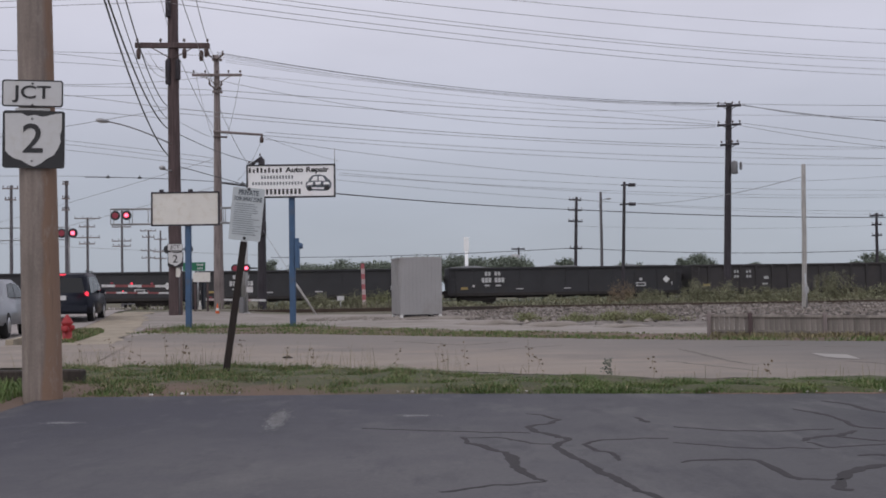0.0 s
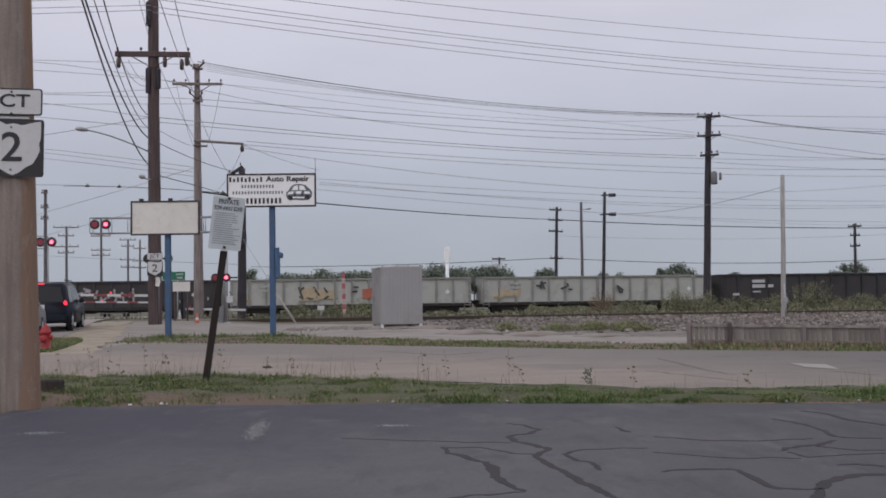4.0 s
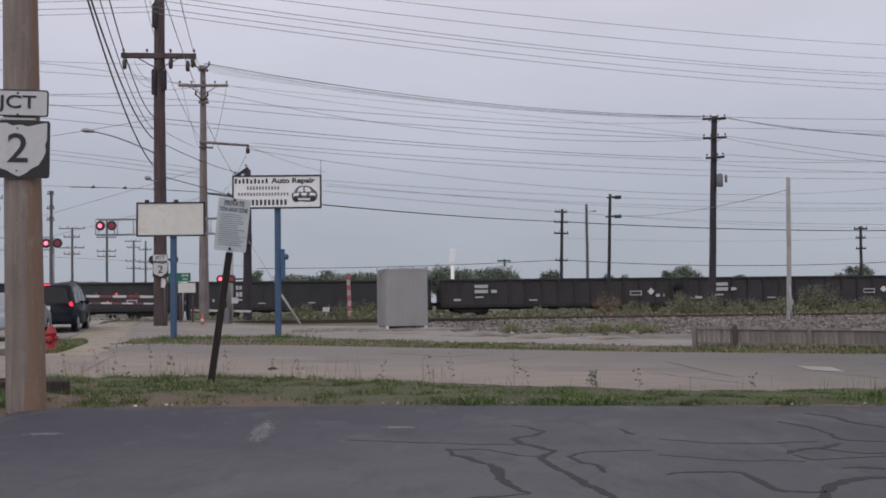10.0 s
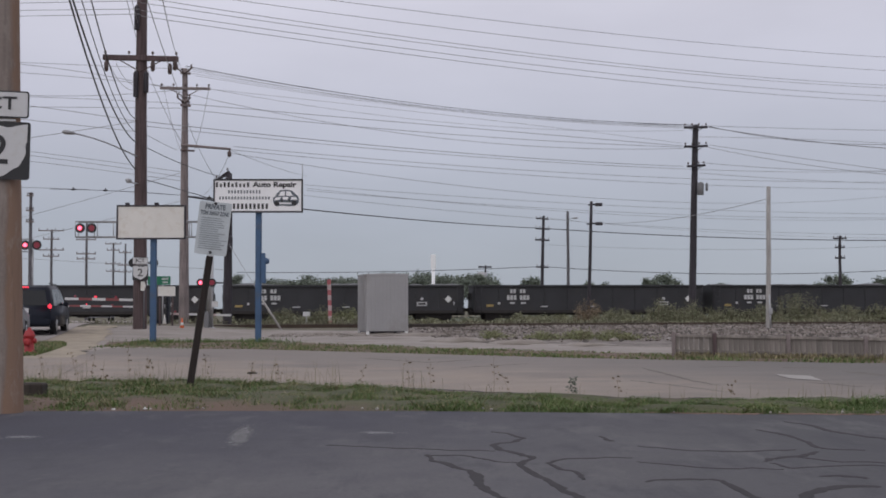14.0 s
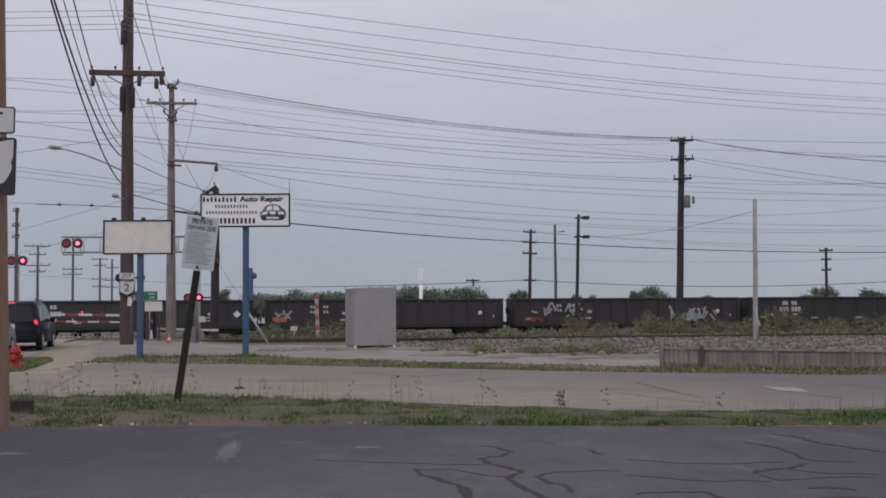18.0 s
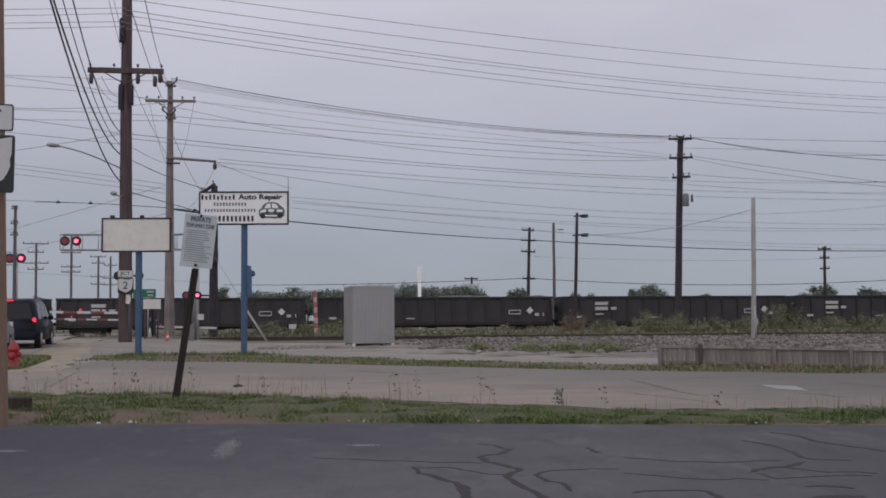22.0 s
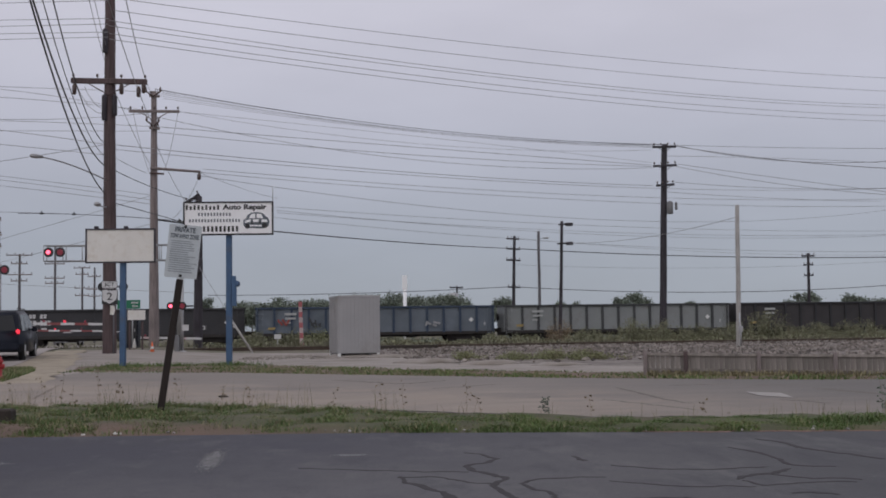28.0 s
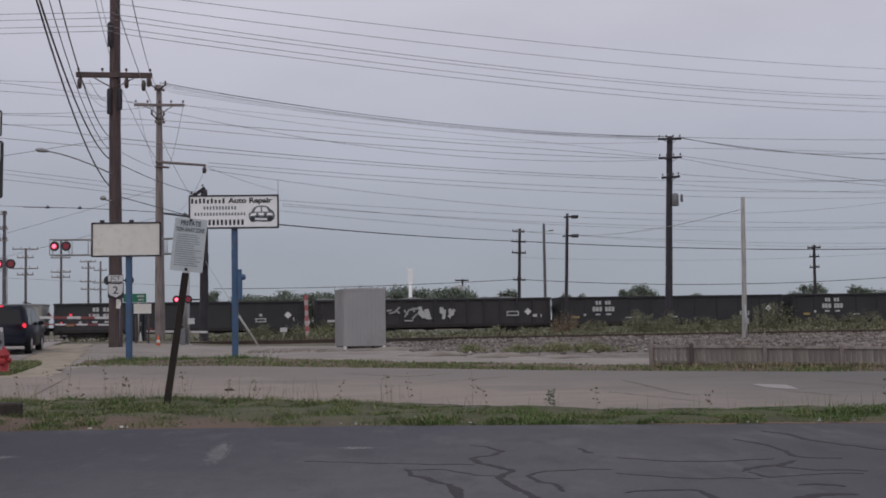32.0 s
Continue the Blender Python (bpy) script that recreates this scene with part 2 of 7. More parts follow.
def wood(name, color, streak=9.0, depth=1.0, piece=0.0):
    """Weathered timber with grain along z; piece: how far single boards differ."""
    m = mat(name, color, 0.9, vary=0.22, scale=1.2, fine=50, bump=0.3, stain=tuple(c * 0.6 for c in color), stain_amount=0.5, stain_scale=0.7)
    n, l = m.node_tree.nodes, m.node_tree.links
    co, mp, nz = n.new("ShaderNodeTexCoord"), n.new("ShaderNodeMapping"), n.new("ShaderNodeTexNoise")
    mp.inputs["Scale"].default_value = (streak, streak, 0.35)
    nz.inputs["Scale"].default_value, nz.inputs["Detail"].default_value = 3.0, 6
    l.new(co.outputs["Object"], mp.inputs[0])
    l.new(mp.outputs[0], nz.inputs["Vector"])
    r = n.new("ShaderNodeMapRange")
    r.inputs["From Min"].default_value, r.inputs["From Max"].default_value = 0.3, 0.7
    r.inputs["To Min"].default_value, r.inputs["To Max"].default_value = 1 - 0.4 * depth, 1 + 0.25 * depth
    l.new(nz.outputs["Fac"], r.inputs["Value"])
    s = n.new("ShaderNodeVectorMath")
    s.operation = "SCALE"
    b = n["Principled BSDF"]
    src = b.inputs["Base Color"].links[0].from_socket
    l.new(src, s.inputs[0])
    l.new(r.outputs[0], s.inputs["Scale"])
    out = s.outputs[0]
    if piece:
        info, pr, ps = n.new("ShaderNodeObjectInfo"), n.new("ShaderNodeMapRange"), n.new("ShaderNodeVectorMath")
        pr.inputs["To Min"].default_value, pr.inputs["To Max"].default_value = 1 - piece, 1 + piece
        ps.operation = "SCALE"
        l.new(info.outputs["Random"], pr.inputs["Value"])
        l.new(out, ps.inputs[0])
        l.new(pr.outputs[0], ps.inputs["Scale"])
        out = ps.outputs[0]
    l.new(out, b.inputs["Base Color"])
    return m


M_POLE = wood("weathered_pole_wood", (0.25, 0.207, 0.185), 7.0, 0.5)
M_POLE_DARK = wood("creosoted_pole_wood", (0.052, 0.046, 0.055))
M_POLE_MID = wood("grey_brown_pole_wood", (0.25, 0.21, 0.205))
M_POLE_FAR = wood("dull_far_pole_wood", (0.145, 0.138, 0.15))
M_POLE_RED = wood("purple_brown_pole_wood", (0.108, 0.077, 0.078))
M_POLE_PALE = wood("pale_pole_wood", (0.40, 0.385, 0.37), 9.0, 0.6)
def bleed(m, tint):
    """Creosote bled through one side of a pole, with a ragged border."""
    n, l = m.node_tree.nodes, m.node_tree.links
    b = n["Principled BSDF"]
    co, sp, nz = n.new("ShaderNodeTexCoord"), n.new("ShaderNodeSeparateXYZ"), n.new("ShaderNodeTexNoise")
    nz.inputs["Scale"].default_value = 2.2
    l.new(co.outputs["Object"], sp.inputs[0])
    l.new(co.outputs["Object"], nz.inputs["Vector"])
    ad = n.new("ShaderNodeMath")
    ad.operation = "MULTIPLY_ADD"
    ad.inputs[1].default_value = 0.10
    l.new(nz.outputs["Fac"], ad.inputs[0])
    l.new(sp.outputs["X"], ad.inputs[2])
    r = n.new("ShaderNodeMapRange")
    r.inputs["From Min"].default_value, r.inputs["From Max"].default_value = 0.09, 0.125
    r.inputs["To Max"].default_value = 0.75
    l.new(ad.outputs[0], r.inputs["Value"])
    mx = n.new("ShaderNodeMix")
    mx.data_type = "RGBA"
    mx.inputs["B"].default_value = (*tint, 1)
    l.new(b.inputs["Base Color"].links[0].from_socket, mx.inputs["A"])
    l.new(r.outputs[0], mx.inputs["Factor"])
    l.new(mx.outputs["Result"], b.inputs["Base Color"])


bleed(M_POLE, (0.27, 0.162, 0.105))
layer(M_POLE, (0.36, 0.315, 0.28), (3.0, 3.0), 3.5, 0.55, 0.70, 0.55)
layer(M_POLE, (0.13, 0.10, 0.085), (9.0, 9.0), 1.6, 0.58, 0.70, 0.5)
M_POST_BLACK = wood("dark_post", (0.03, 0.022, 0.02))
M_BOARD = wood("grey_fence_board", (0.26, 0.232, 0.212), 3.0, 1.0, 0.2)
M_TIE = wood("railway_tie", (0.05, 0.04, 0.034))
M_WIRE = mat("wire_black", (0.045, 0.045, 0.05), 0.6, vary=0.1, bump=0)
M_WIRE_PALE = mat("wire_aluminium", (0.24, 0.24, 0.255), 0.5, vary=0.1, bump=0)
M_INSUL = mat("insulator_glaze", (0.09, 0.06, 0.055), 0.3, vary=0.2, bump=0)
M_STEEL = mat("galvanised_steel", (0.42, 0.42, 0.43), 0.5, 0.7, vary=0.15, scale=4, fine=60, bump=0.05)
M_RAIL = mat("rail_steel", (0.085, 0.06, 0.048), 0.7, 0.3, vary=0.3, scale=2, fine=40)
M_RAILTOP = mat("rail_head_polished", (0.35, 0.33, 0.32), 0.35, 0.8, vary=0.1)
M_SIGN = mat("sign_sheet_white", (0.60, 0.60, 0.61), 0.55, vary=0.05, scale=3, fine=30, bump=0.02, stain=(0.50, 0.48, 0.44), stain_amount=0.5, stain_scale=5)
M_SIGN_BLANK = mat("blank_panel_white", (0.75, 0.73, 0.69), 0.6, vary=0.06, scale=2, fine=30, bump=0.02, stain=(0.60, 0.54, 0.46), stain_amount=0.6, stain_scale=3)
M_SIGN_SHOP = mat("shop_sign_white", (0.92, 0.92, 0.94), 0.5, vary=0.04, scale=3, fine=30, bump=0.02, stain=(0.72, 0.71, 0.70), stain_amount=0.4, stain_scale=3)
M_SIGN_OLD = mat("faded_notice", (0.55, 0.59, 0.62), 0.7, vary=0.12, scale=5, fine=50, bump=0.02)
M_INK = mat("sign_black", (0.022, 0.022, 0.026), 0.55, vary=0.15, bump=0)
M_PRINT = mat("worn_small_print", (0.30, 0.33, 0.36), 0.7, vary=0.3, scale=20, bump=0)
M_INK_FADED = mat("faded_ink", (0.13, 0.15, 0.175), 0.7, vary=0.2, bump=0)
M_BLUE = mat("blue_post_paint", (0.055, 0.115, 0.22), 0.6, vary=0.25, scale=2, fine=40, bump=0.1, stain=(0.10, 0.09, 0.09), stain_amount=0.5, stain_scale=2.5)
M_GREEN = mat("street_sign_green", (0.012, 0.16, 0.085), 0.5, vary=0.1, bump=0)
M_ALU = mat("bungalow_aluminium", (0.405, 0.398, 0.404), 0.55, 0.35, vary=0.10, scale=1.0, fine=30, bump=0.05, stain=(0.29, 0.27, 0.255), stain_amount=0.5, stain_scale=0.9)
M_HYDRANT = mat("hydrant_red", (0.34, 0.025, 0.03), 0.5, vary=0.2, scale=6, fine=60)
M_ORANGE = mat("cone_orange", (0.75, 0.16, 0.05), 0.6, vary=0.1)
M_WHITE = mat("white_paint", (0.72, 0.72, 0.71), 0.6, vary=0.08)
M_RED = mat("red_paint", (0.45, 0.035, 0.035), 0.6, vary=0.12)
M_LAMP_ON = mat("signal_red_lit", (1.0, 0.12, 0.20), 0.4, vary=0, bump=0, glow=3.0)
M_LAMP_DIM = mat("signal_red_unlit", (0.22, 0.02, 0.04), 0.3, vary=0, bump=0, glow=0.2)
M_TAIL = mat("tail_light_lit", (1.0, 0.045, 0.085), 0.3, vary=0, bump=0, glow=0.8)
M_TAIL_DULL = mat("tail_light_dull", (0.30, 0.035, 0.045), 0.3, vary=0, bump=0)
M_CAR_NAVY = mat("van_paint_navy", (0.010, 0.013, 0.024), 0.38, spec=0.3, vary=0.05, bump=0)
M_CAR_SILVER = mat("sedan_paint_silver", (0.36, 0.38, 0.41), 0.35, 0.4, vary=0.05, bump=0)
M_GLASS = mat("dark_car_glass", (0.016, 0.018, 0.022), 0.16, vary=0, bump=0, spec=0.22)
M_RUBBER = mat("rubber", (0.02, 0.02, 0.021), 0.85, vary=0.2)
M_CHROME = mat("wheel_alloy", (0.5, 0.5, 0.52), 0.35, 0.8, vary=0.05, bump=0)
M_GOND_BLACK = mat("gondola_black_paint", (0.034, 0.034, 0.039), 0.65, vary=0.3, scale=0.8, fine=20, bump=0.1, stain=(0.045, 0.040, 0.038), stain_amount=0.6, stain_scale=0.6)
M_GOND_BROWN = mat("gondola_brown_black", (0.048, 0.044, 0.047), 0.75, vary=0.3, scale=0.8, fine=20, bump=0.1, stain=(0.065, 0.055, 0.05), stain_amount=0.6, stain_scale=0.6)
M_GOND_GREY = mat("gondola_grey_paint", (0.25, 0.265, 0.268), 0.65, vary=0.14, scale=0.8, fine=20, bump=0.1, stain=(0.17, 0.16, 0.155), stain_amount=0.6, stain_scale=0.8)
M_GOND_PALE = mat("gondola_pale_grey_paint", (0.45, 0.455, 0.43), 0.65, vary=0.14, scale=0.8, fine=20, bump=0.1, stain=(0.24, 0.225, 0.21), stain_amount=0.6, stain_scale=0.8)
M_GOND_PRIMER = mat("blue_grey_primer_panels", (0.135, 0.158, 0.188), 0.7, vary=0.3, scale=0.7, fine=20, bump=0.1, stain=(0.075, 0.10, 0.14), stain_amount=0.8, stain_scale=0.5)
# grey car's ribs and top chord, darkened to stand in for rib shadows
M_GOND_RIB_SHADE = mat("shaded_grey_ribs", (0.055, 0.058, 0.062), 0.75, vary=0.3, scale=1.0, fine=20, bump=0.1)
M_GOND_DULL = mat("dull_pale_ribs", (0.26, 0.26, 0.245), 0.75, vary=0.3, scale=1.0, fine=20, bump=0.1)
M_CAN = mat("weathered_transformer_grey", (0.20, 0.20, 0.21), 0.6, 0.2, vary=0.15, scale=4, fine=40, bump=0.05)
M_GOND_BLUE = mat("gondola_blue_paint", (0.035, 0.055, 0.095), 0.65, vary=0.18, scale=0.8, fine=20, bump=0.1, stain=(0.09, 0.11, 0.14), stain_amount=0.5, stain_scale=0.7)
M_TRUCK = mat("bogie_iron", (0.036, 0.032, 0.031), 0.85, vary=0.3)
M_SCRAP = mat("scrap_load", (0.17, 0.175, 0.18), 0.8, 0.2, vary=0.4, scale=2, fine=8, bump=0.6)
M_MARK = mat("stencil_white", (0.52, 0.52, 0.53), 0.7, vary=0.15, scale=3, bump=0)
M_MARK_FAINT = mat("stencil_faded", (0.42, 0.43, 0.43), 0.7, vary=0.3, scale=3, bump=0)
M_STRIPE_RED = mat("faded_marker_red", (0.40, 0.12, 0.135), 0.7, vary=0.3, scale=5, bump=0)
M_STRIPE_PALE = mat("faded_marker_pink", (0.48, 0.38, 0.38), 0.7, vary=0.3, scale=5, bump=0)
M_GATE_RED = mat("weathered_gate_red", (0.23, 0.065, 0.068), 0.65, vary=0.25, scale=4, bump=0)
M_MARK_Y = mat("stencil_yellow", (0.36, 0.27, 0.11), 0.7, vary=0.15, bump=0)
M_SPRAY = {
    "orange": mat("spray_orange", (0.43, 0.13, 0.085), 0.6, vary=0.2, scale=2, bump=0),
    "yellow": mat("spray_ochre", (0.46, 0.37, 0.25), 0.6, vary=0.2, scale=2, bump=0),
    "teal": mat("spray_teal", (0.20, 0.31, 0.28), 0.6, vary=0.2, scale=2, bump=0),
    "white": mat("spray_white", (0.33, 0.33, 0.34), 0.6, vary=0.25, scale=2, bump=0),
    "bright": mat("spray_bright_white", (0.50, 0.50, 0.50), 0.6, vary=0.2, scale=2, bump=0),
    "dark": mat("spray_dark", (0.05, 0.055, 0.06), 0.6, vary=0.2, scale=2, bump=0),
    "pink": mat("spray_rust", (0.30, 0.06, 0.05), 0.6, vary=0.2, scale=2, bump=0),
}


# ---- mesh helpers ----
def box(bm, c, s, rot=None):
    """A box of size s about c, turned by rot (a 3x3 or 4x4 matrix)."""
    vs = []
    for dz in (-0.5, 0.5):
        for dx, dy in ((-0.5, -0.5), (0.5, -0.5), (0.5, 0.5), (-0.5, 0.5)):
            v = Vector((dx * s[0], dy * s[1], dz * s[2]))
            if rot is not None:
                v = rot @ v
            vs.append(bm.verts.new(v + Vector(c)))
    for q in ((3, 2, 1, 0), (4, 5, 6, 7), (0, 1, 5, 4), (1, 2, 6, 5), (2, 3, 7, 6), (3, 0, 4, 7)):
        bm.faces.new([vs[i] for i in q])
    return vs


def tube(bm, p0, p1, r0, r1=None, seg=10, caps=True, smooth=True):
    """A tapered round bar from p0 to p1."""
    r1 = r0 if r1 is None else r1
    p0, p1 = Vector(p0), Vector(p1)
    q = (p1 - p0).to_track_quat("Z", "Y")
    rings = []
    for p, r in ((p0, r0), (p1, r1)):
        rings.append([bm.verts.new(p + q @ Vector((r * math.cos(a), r * math.sin(a), 0))) for a in [2 * math.pi * i / seg for i in range(seg)]])
    for i in range(seg):
        f = bm.faces.new((rings[0][i], rings[0][(i + 1) % seg], rings[1][(i + 1) % seg], rings[1][i]))
        f.smooth = smooth
    if caps:
        bm.faces.new(rings[0][::-1])
        bm.faces.new(rings[1])


def lathe(bm, c, profile, seg=14, axis="Z"):
    """A turned body about an upright (or level) axis through c; profile: (radius, height) pairs."""
    rings = []
    for r, h in profile:
        ring = []
        for i in range(seg):
            a = 2 * math.pi * i / seg
            v = Vector((r * math.cos(a), r * math.sin(a), h))
            if axis == "X":
                v = Vector((v.z, v.x, v.y))
            elif axis == "Y":
                v = Vector((v.x, v.z, v.y))
            ring.append(bm.verts.new(Vector(c) + v))
        rings.append(ring)
    for a, b in zip(rings, rings[1:]):
        for i in range(seg):
            f = bm.faces.new((a[i], a[(i + 1) % seg], b[(i + 1) % seg], b[i]))
            f.smooth = True
    bm.faces.new(rings[0][::-1])
    bm.faces.new(rings[-1])


def sweep(bm, pts, r, seg=6):
    """One round bar bent along points."""
    rings = []
    for i, p in enumerate(pts):
        d = (pts[min(len(pts) - 1, i + 1)] - pts[max(0, i - 1)]).normalized()
        q = d.to_track_quat("Z", "Y")
        rings.append([bm.verts.new(p + q @ Vector((r * math.cos(6.2832 * j / seg), r * math.sin(6.2832 * j / seg), 0))) for j in range(seg)])
    for a, b in zip(rings, rings[1:]):
        for j in range(seg):
            bm.faces.new((a[j], a[(j + 1) % seg], b[(j + 1) % seg], b[j])).smooth = True
    bm.faces.new(rings[0][::-1])
    bm.faces.new(rings[-1])


def prism(bm, outline, depth, m=None):
    """An outline in x, z pushed along y by depth, about y = 0."""
    m = m or Matrix()
    a = [bm.verts.new(m @ Vector((x, -depth / 2, z))) for x, z in outline]
    b = [bm.verts.new(m @ Vector((x, depth / 2, z))) for x, z in outline]
    bm.faces.new(a)
    bm.faces.new(b[::-1])
    k = len(outline)
    for i in range(k):
        bm.faces.new((a[(i + 1) % k], a[i], b[i], b[(i + 1) % k]))


def bevelled(bm, w=0.01, seg=2):
    bmesh.ops.bevel(bm, geom=bm.edges[:], offset=w, segments=seg, affect="EDGES", clamp_overlap=True)
    return bm


def mesh(name, bm, material):
    bmesh.ops.recalc_face_normals(bm, faces=bm.faces[:])
    me = bpy.data.meshes.new(name)
    bm.to_mesh(me)
    bm.free()
    me.materials.append(material)
    return me


def part(name, bm, material, parent, label=""):
    ob = new(name, bm if isinstance(bm, bpy.types.Mesh) else mesh(name, bm, material))
    ob.parent = parent
    if label:
        ob["label"] = label
    return ob


def thing(name, m, label, category, group=""):
    """An Empty at a thing's base, to hold its parts."""
    ob = new(name)
    ob.empty_display_size = 0.2
    ob.matrix_world = m
    return tagged(ob, label, category, group)


def solid(name, bm, material, label, category, m=None, group="", kind=""):
    """A thing of one mesh."""
    ob = new(name, mesh(name, bm, material))
    if m is not None:
        ob.matrix_world = m
    return tagged(ob, label, category, group, kind)


def raw(name, verts, faces, material, label="", category="", kind="", parent=None):
    me = bpy.data.meshes.new(name)
    me.from_pydata(verts, [], faces)
    me.materials.append(material)
    me.update()
    ob = new(name, me)
    ob.parent = parent
    return tagged(ob, label, category, "", kind)


def lettering(name, text, size, material, parent, m, width=0.0, bold=0.0):
    """Text as a thin mesh in the x, z plane, facing -y, centred on m; fitted to width where given."""
    cu = bpy.data.curves.new(name, "FONT")
    cu.body, cu.size, cu.align_x, cu.align_y = text, size, "CENTER", "CENTER"
    cu.extrude, cu.offset, cu.resolution_u = 0.002, bold, 4
    tmp = new(name, cu)
    bpy.context.view_layer.update()
    me = bpy.data.meshes.new_from_object(tmp.evaluated_get(bpy.context.evaluated_depsgraph_get()))
    bpy.data.objects.remove(tmp)
    k = width / max(1e-6, max(v.co.x for v in me.vertices) - min(v.co.x for v in me.vertices)) if width else 1.0
    turn = m @ pose(0, 0, 0, 90)
    for v in me.vertices:
        v.co = turn @ Vector((v.co.x * k, v.co.y, v.co.z))
    me.materials.clear()
    me.materials.append(material)
    return part(name, me, material, parent)


# ---- the plan: x across the view, y away from the parking lot, tracks turned 6 degrees ----
TURN = radians(6.0)
NEAR_TRACK, FAR_TRACK = 54.6, 86.3      # where each track crosses x = 0


def smooth(a, b, t):
    t = max(0.0, min(1.0, (t - a) / (b - a)))
    return t * t * (3 - 2 * t)


def along(x, y):
    """Distance from the near track's middle, square to it."""
    return (y - NEAR_TRACK) * math.cos(TURN) - x * math.sin(TURN)


def height(x, y):
    """The ground's height."""
    d, e = along(x, y), (y - FAR_TRACK) * math.cos(TURN) - x * math.sin(TURN)
    z = 0.16 * smooth(-9, -1.5, d) * (1 - smooth(3, 14, d))
    z += 0.17 * smooth(-16, -6, d) * (1 - smooth(4, 16, d)) * smooth(-6, -10, x)
    z -= 0.22 * smooth(6, 16, d) * (1 - smooth(-9, -3, e)) * smooth(-9, -3, x)
    z -= 0.18 * smooth(-5, -2, e)
    return z


def sheet(name, near, far, material, lift, n=40, m=6, rough=0.0, kind="structure", label="", category="", wave=0.0, edge=0.0):
    """A strip of ground between two polylines of (x, y), laid on the ground's height."""
    def at(line, t):
        seg = [math.dist(a, b) for a, b in zip(line, line[1:])]
        s = t * sum(seg)
        for (a, b), q in zip(zip(line, line[1:]), seg):
            if s <= q or b is line[-1]:
                k = min(1.0, s / q)
                return a[0] + (b[0] - a[0]) * k, a[1] + (b[1] - a[1]) * k
            s -= q
    rng = random.Random(name)
    verts, faces = [], []
    for i in range(n + 1):
        (ax, ay), (bx, by) = at(near, i / n), at(far, i / n)
        wa, wb = (rng.uniform(-wave, wave) for _ in "ab")
        if edge:
            # edges overgrown and crumbled unevenly across x
            ax += edge * noise.noise(Vector((ay * 0.9, 1, 5))) + 0.4 * edge * noise.noise(Vector((ay * 4, 2, 5)))
            bx += 2.0 * edge * noise.noise(Vector((by * 0.5, 7, 5))) + 0.6 * edge * noise.noise(Vector((by * 3, 8, 5)))
        for j in range(m + 1):
            k = j / m
            x, y = ax + (bx - ax) * k, ay + wa + (by + wb - ay - wa) * k
            up = lift + rng.uniform(-rough, rough) if 0 < j < m else (-0.02 if rough else lift)
            verts.append((x, y, height(x, y) + up))
    for i in range(n):
        for j in range(m):
            a = i * (m + 1) + j
            faces.append((a, a + m + 1, a + m + 2, a + 1))
    ob = raw(name, verts, faces, material, label, category, kind)
    for p in ob.data.polygons:
        p.use_smooth = True
    return ob


# the ground: one sheet out to the horizon
gx = [-2500, -900, -400, -200, -120] + [-80 + 4 * i for i in range(11)] + [-38 + 1.5 * i for i in range(52)] + [42 + 4 * i for i in range(11)] + [120, 200, 400, 900, 2500]
gy = [-2500, -600, -150, -50, -20] + [-10 + 2.5 * i for i in range(12)] + [20 + 1.0 * i for i in range(80)] + [102, 106, 112, 120, 140, 180, 260, 500, 1200, 3500]
verts = [(x, y, height(x, y) - 0.03) for y in gy for x in gx]
faces = [(j * len(gx) + i, j * len(gx) + i + 1, (j + 1) * len(gx) + i + 1, (j + 1) * len(gx) + i) for j in range(len(gy) - 1) for i in range(len(gx) - 1)]
ground = raw("ground", verts, faces, M_EARTH, "flat dry earth with patchy grass reaching the horizon", "ground", "structure")
for p in ground.data.polygons:
    p.use_smooth = True


def kerb_x(y):
    """The street's kerb on the side of the lot."""
    return -9.7 - 0.178 * (y - 29)


LOT_EDGE = [(-3.95, 12.05), (-2.9, 12.0), (-0.2, 11.85), (2.4, 11.4), (4.1, 11.15), (14, 10.9), (30, 10.5)]
sheet("parking_lot", [(-1.2, -30), (30, -30)], LOT_EDGE[::1], M_ASPHALT, 0.005, 50, 20, label="dark worn asphalt parking lot with sealed cracks", category="parking lot")
VERGE_BACK = [(-5.6, 17.0), (-2.2, 16.6), (0.1, 14.75), (2.5, 13.0), (4.8, 13.1), (14, 13.0), (30, 12.7)]
sheet("grass_verge", [(-3.95, 12.0), (-2.9, 11.95), (-0.2, 11.8), (2.4, 11.35), (4.1, 11.1), (14, 10.85), (30, 10.45)], VERGE_BACK, M_SWARD_SHADE, 0.03, 90, 8, 0.03, label="ragged grass verge with bare soil", category="verge", wave=0.10)
sheet("verge_side", [(-4.6, 0.0), (-5.6, 9.0), (-6.0, 17.0)], [(-1.9, 0.0), (-3.45, 9.3), (-4.1, 12.0), (-4.6, 17.0)], M_SWARD_SHADE, 0.02, 30, 5, 0.02, label="grassy verge at the street's edge", category="verge")
DRIVE_BACK = [(-7.6, 31.0), (-3.9, 29.8), (0.2, 26.4), (3.5, 23.7), (6.3, 22.1), (7.7, 21.3), (16, 19.5), (34, 17.5)]
sheet("drive", [(-6.9, 17.2), (-2.2, 16.5), (0.1, 14.7), (2.5, 12.9), (4.8, 13.0), (9, 13.0), (14, 12.9), (34, 12.6)], DRIVE_BACK, M_DRIVE, 0.008, 60, 10, label="pale worn concrete drive with cracks", category="drive")
